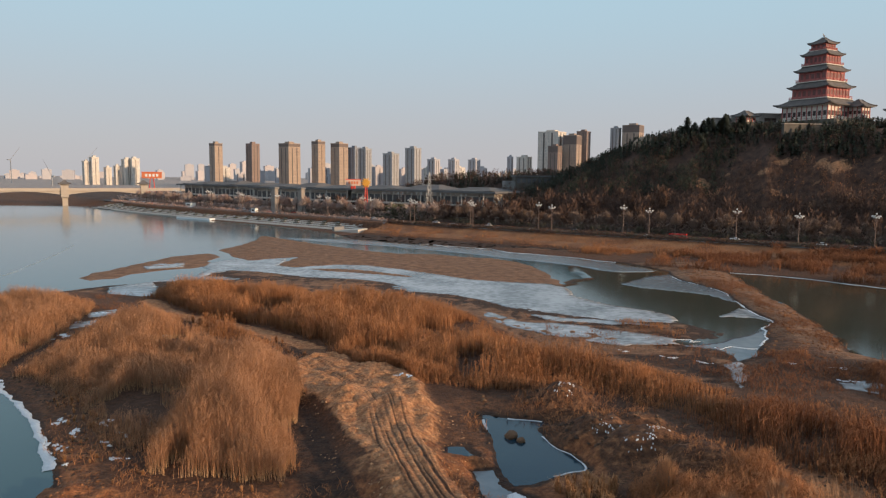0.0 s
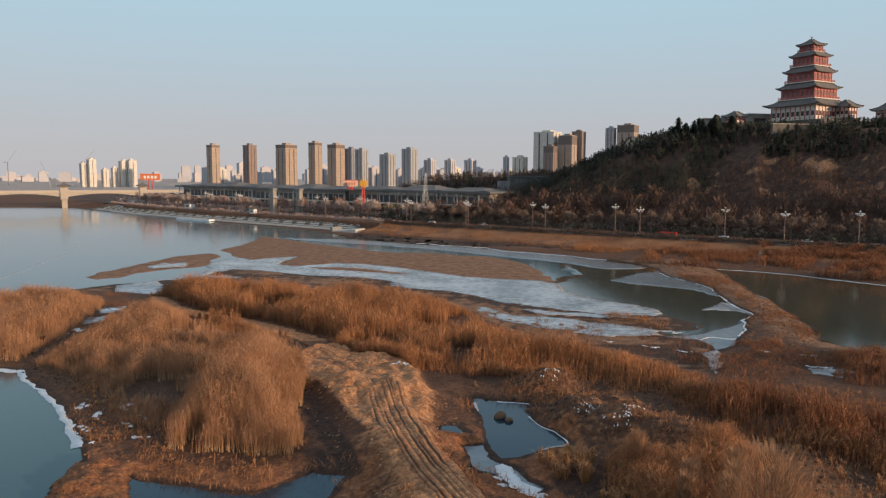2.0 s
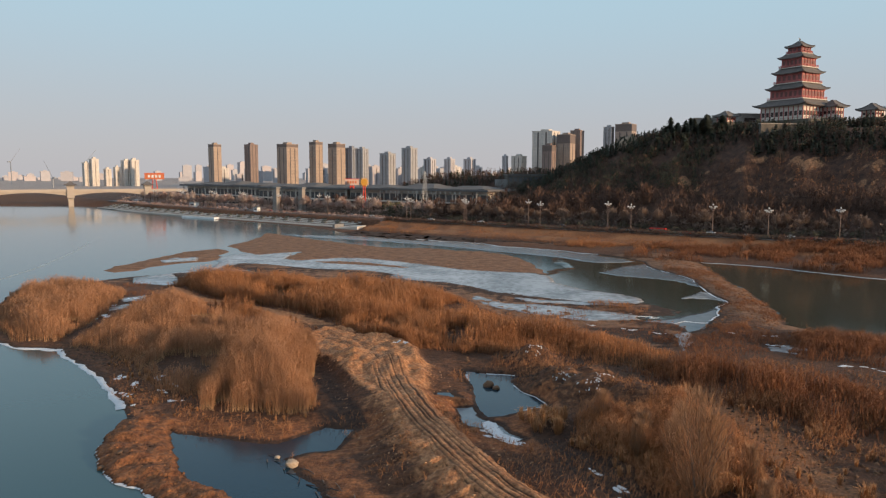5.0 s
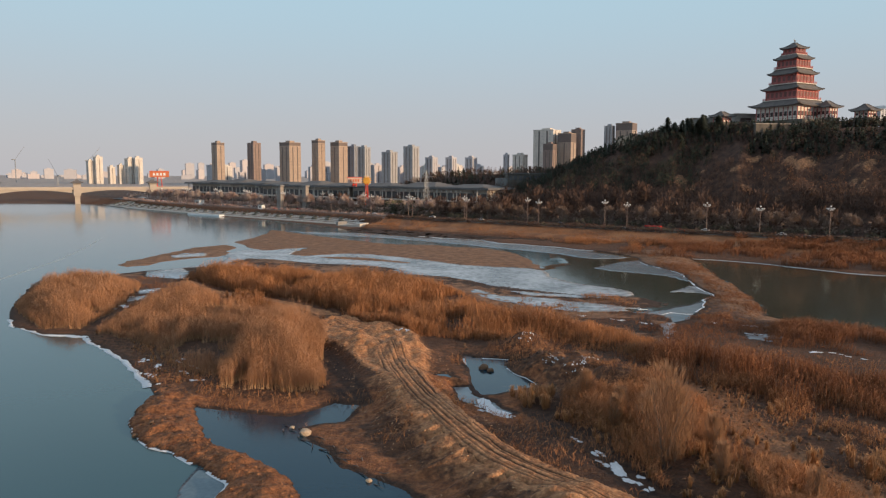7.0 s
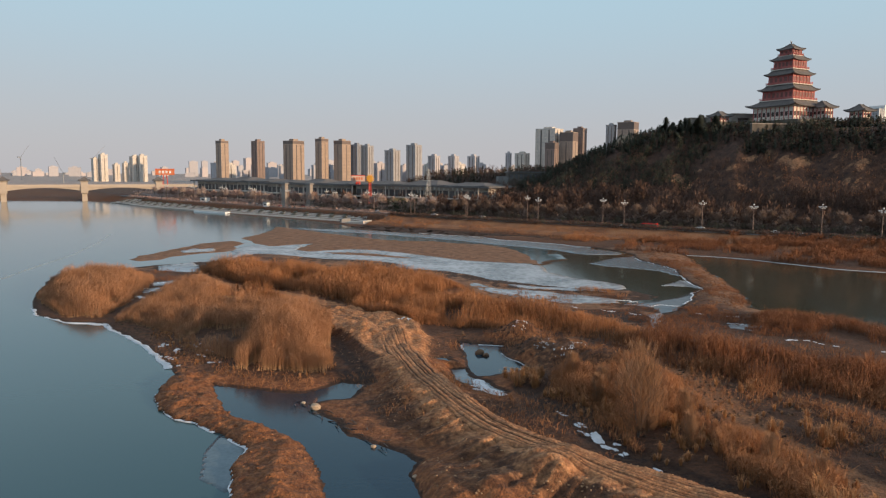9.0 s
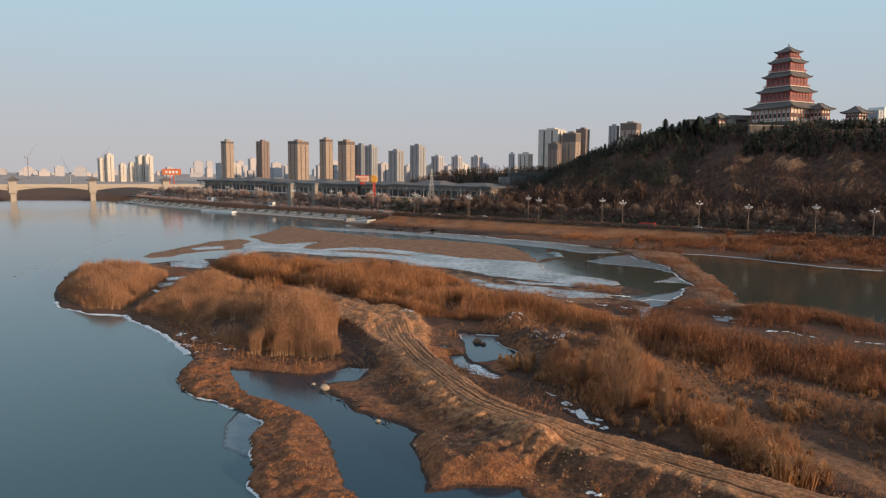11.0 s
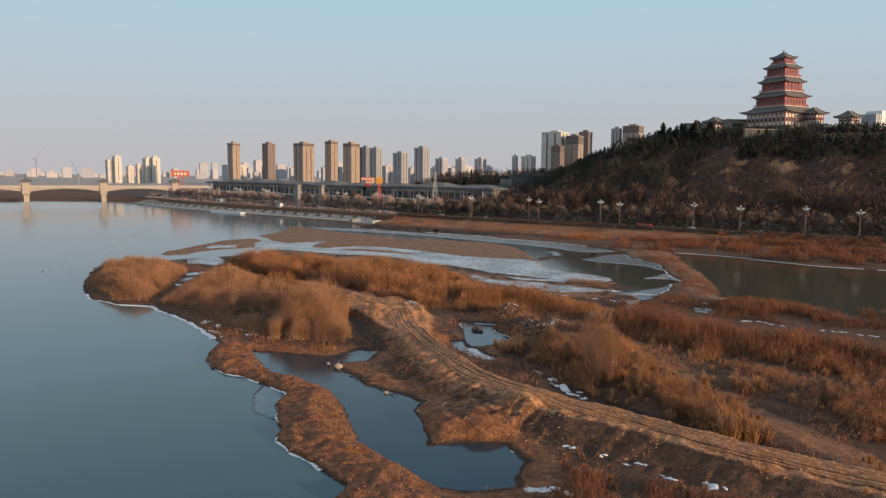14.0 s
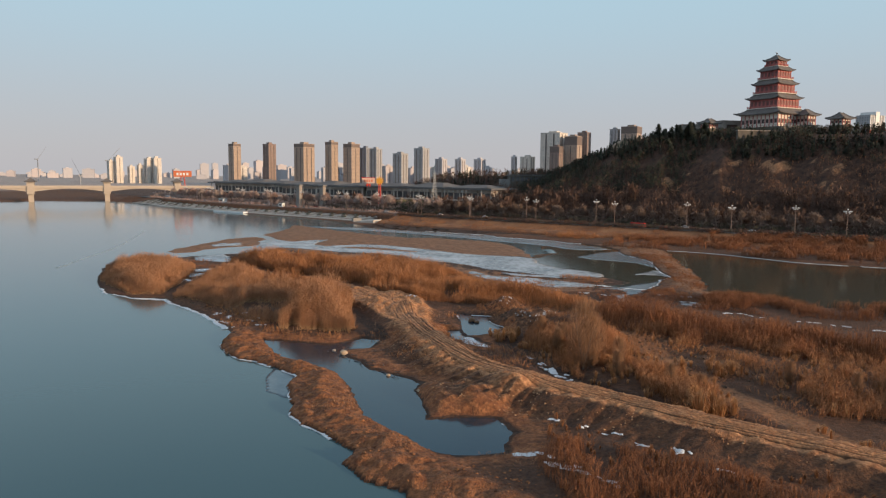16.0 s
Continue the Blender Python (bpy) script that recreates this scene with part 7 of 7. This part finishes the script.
clods("clay_clods", [(-48, 80), (-46, 70), (-27, 49), (-23, 36), (-12, 14), (4, -6), (24, -8), (14, 8), (4, 10), (-6, 20), (-12, 38), (-24, 54), (-34, 72), (-20, 72), (-18, 79)], 1.3, 0.34, CLAY, "crumbled red-brown clay clods on the dug spit", 81)
clods("sand_clods", [(-26, 128), (-24, 105), (-12, 78), (-8, 60), (0, 40), (2, 30), (12, 26), (30, 16), (60, -4), (70, 2), (36, 30), (18, 48), (8, 72), (2, 100), (-8, 122)], 1.7, 0.26, SANDY, "broken sand clods along the haul road", 82)
clods("mud_clods", [(12, 78), (4, 96), (6, 110), (40, 108), (40, 70), (24, 72), (22, 52), (60, 30), (90, 20), (80, 80), (44, 100)], 1.1, 0.5, MUDDY, "dark earth clods round the pond and mounds", 83)
clods("mud_clods", [(-60, 104), (-48, 80), (-38, 80), (-46, 94), (-60, 118), (-84, 124)], 1.6, 0.45, MUDDY, "dark earth clods along the reedy shore", 84)
clods("spit_clods", [(66, 142), (84, 128), (108, 118), (97, 160), (108, 250), (92, 275), (86, 240), (90, 200)], 1.3, 0.5, CLAY, "low churned earth lumps on the sand spit", 85)

srnd = random.Random(44)
for k in range(26):
    t = k / 25
    x, y = -20 + 15.5 * t + srnd.uniform(-1.2, 1.6), 64 - 19 * t + srnd.uniform(-1.2, 1.2)
    a, ln = srnd.uniform(-1.0, 0.2) - 0.5, srnd.uniform(0.8, 2.6)
    z = max(0.03, ground_z(x, y))
    bm = bmesh.new()
    dx, dy = math.cos(a) * ln / 2, math.sin(a) * ln / 2
    sweep(bm, [(-dx, -dy, 0.02), (0.06, -0.08, 0.14), (dx, dy, srnd.uniform(0.1, 0.4))], srnd.uniform(0.06, 0.12), 0.03, 5)
    o = part("driftwood_stick", bm, BARK if k % 3 else DARKWOOD)
    o.matrix_basis = pose(x, y, z)
    tagged(o, "dark broken driftwood stick at the pool's edge", "driftwood", "driftwood at the pool")
for k, (x, y, r) in enumerate(((-19.3, 63.4, 0.38), (-6.6, 46.2, 0.4), (-0.8, 36.8, 0.3), (9.7, 94.2, 0.9), (10.8, 92.6, 0.6), (-40, 60, 0.5), (-38.5, 62, 0.4), (43, 44, 0.8), (40, 47, 0.7))):
    boulder(x, y, r, 20 + k, "small weathered stone on wet earth" if k < 3 else "dark lump of earth in shallow water", material=BOULDER if k < 3 else MUDDY)

HAZEL = stalk_material("hazel_twigs", (0.17, 0.092, 0.05), (0.27, 0.142, 0.074), (0.34, 0.188, 0.102), 0.3)
# thin bushes with many fine twigs
def twiggy_bush(x, y, h, seed):
    g = np.random.default_rng(seed)
    ob = thing("bare_bush", "tall bare bush with a haze of fine twigs", "bush", pose(x, y, ground_z(x, y)), "bare bushes in the thicket")
    k = 1900 if h < 8 else 3600
    a, rr = g.uniform(0, 6.283, k), g.uniform(0, 1, k) ** 0.5
    f = g.uniform(0.05, 1, k)
    rad = h * 0.34 * rr * np.sqrt(np.clip(f * 1.6, 0, 1)) * np.sqrt(np.clip(1.25 - f, 0, 1))
    c = np.stack([np.cos(a) * rad, np.sin(a) * rad, f * h], 1)
    e = min(h, 6.0)
    d = np.stack([np.cos(a) * e * 0.06, np.sin(a) * e * 0.06, e * g.uniform(0.08, 0.2, k)], 1) + g.normal(0, 0.03 * e, (k, 3))
    w = np.stack([-np.sin(a), np.cos(a), 0 * a], 1) * 0.024
    tri = np.stack([c - w, c + w, c + d], 1).reshape(-1, 3)
    raw("twigs", tri, [np.arange(3 * k).reshape(-1, 3)], HAZEL, ob, np.repeat(f, 3)).name = "crown"
    for j in range(7):
        bm = bmesh.new()
        t, s = g.uniform(0, 6.283), g.uniform(0.1, 0.3) * h
        sweep(bm, [(0, 0, -0.2), (math.cos(t) * s * 0.4, math.sin(t) * s * 0.4, h * 0.4), (math.cos(t) * s, math.sin(t) * s, h * 0.8)], 0.05, 0.015, 4)
        part("stem", bm, BARK, ob)
    return ob


for j, (x, y, h) in enumerate(((28.5, 48, 12.5), (30.5, 50, 9.5), (29, 57, 6), (31, 61, 5.5), (27, 63, 5), (33, 66, 5), (26, 61, 4.5), (36, 52, 5), (34, 44, 4.5), (41, 37, 4.5), (44, 31, 4), (24, 72, 5), (62, 40, 4), (70, 34, 4))):
    twiggy_bush(x, y, h, 90 + j)
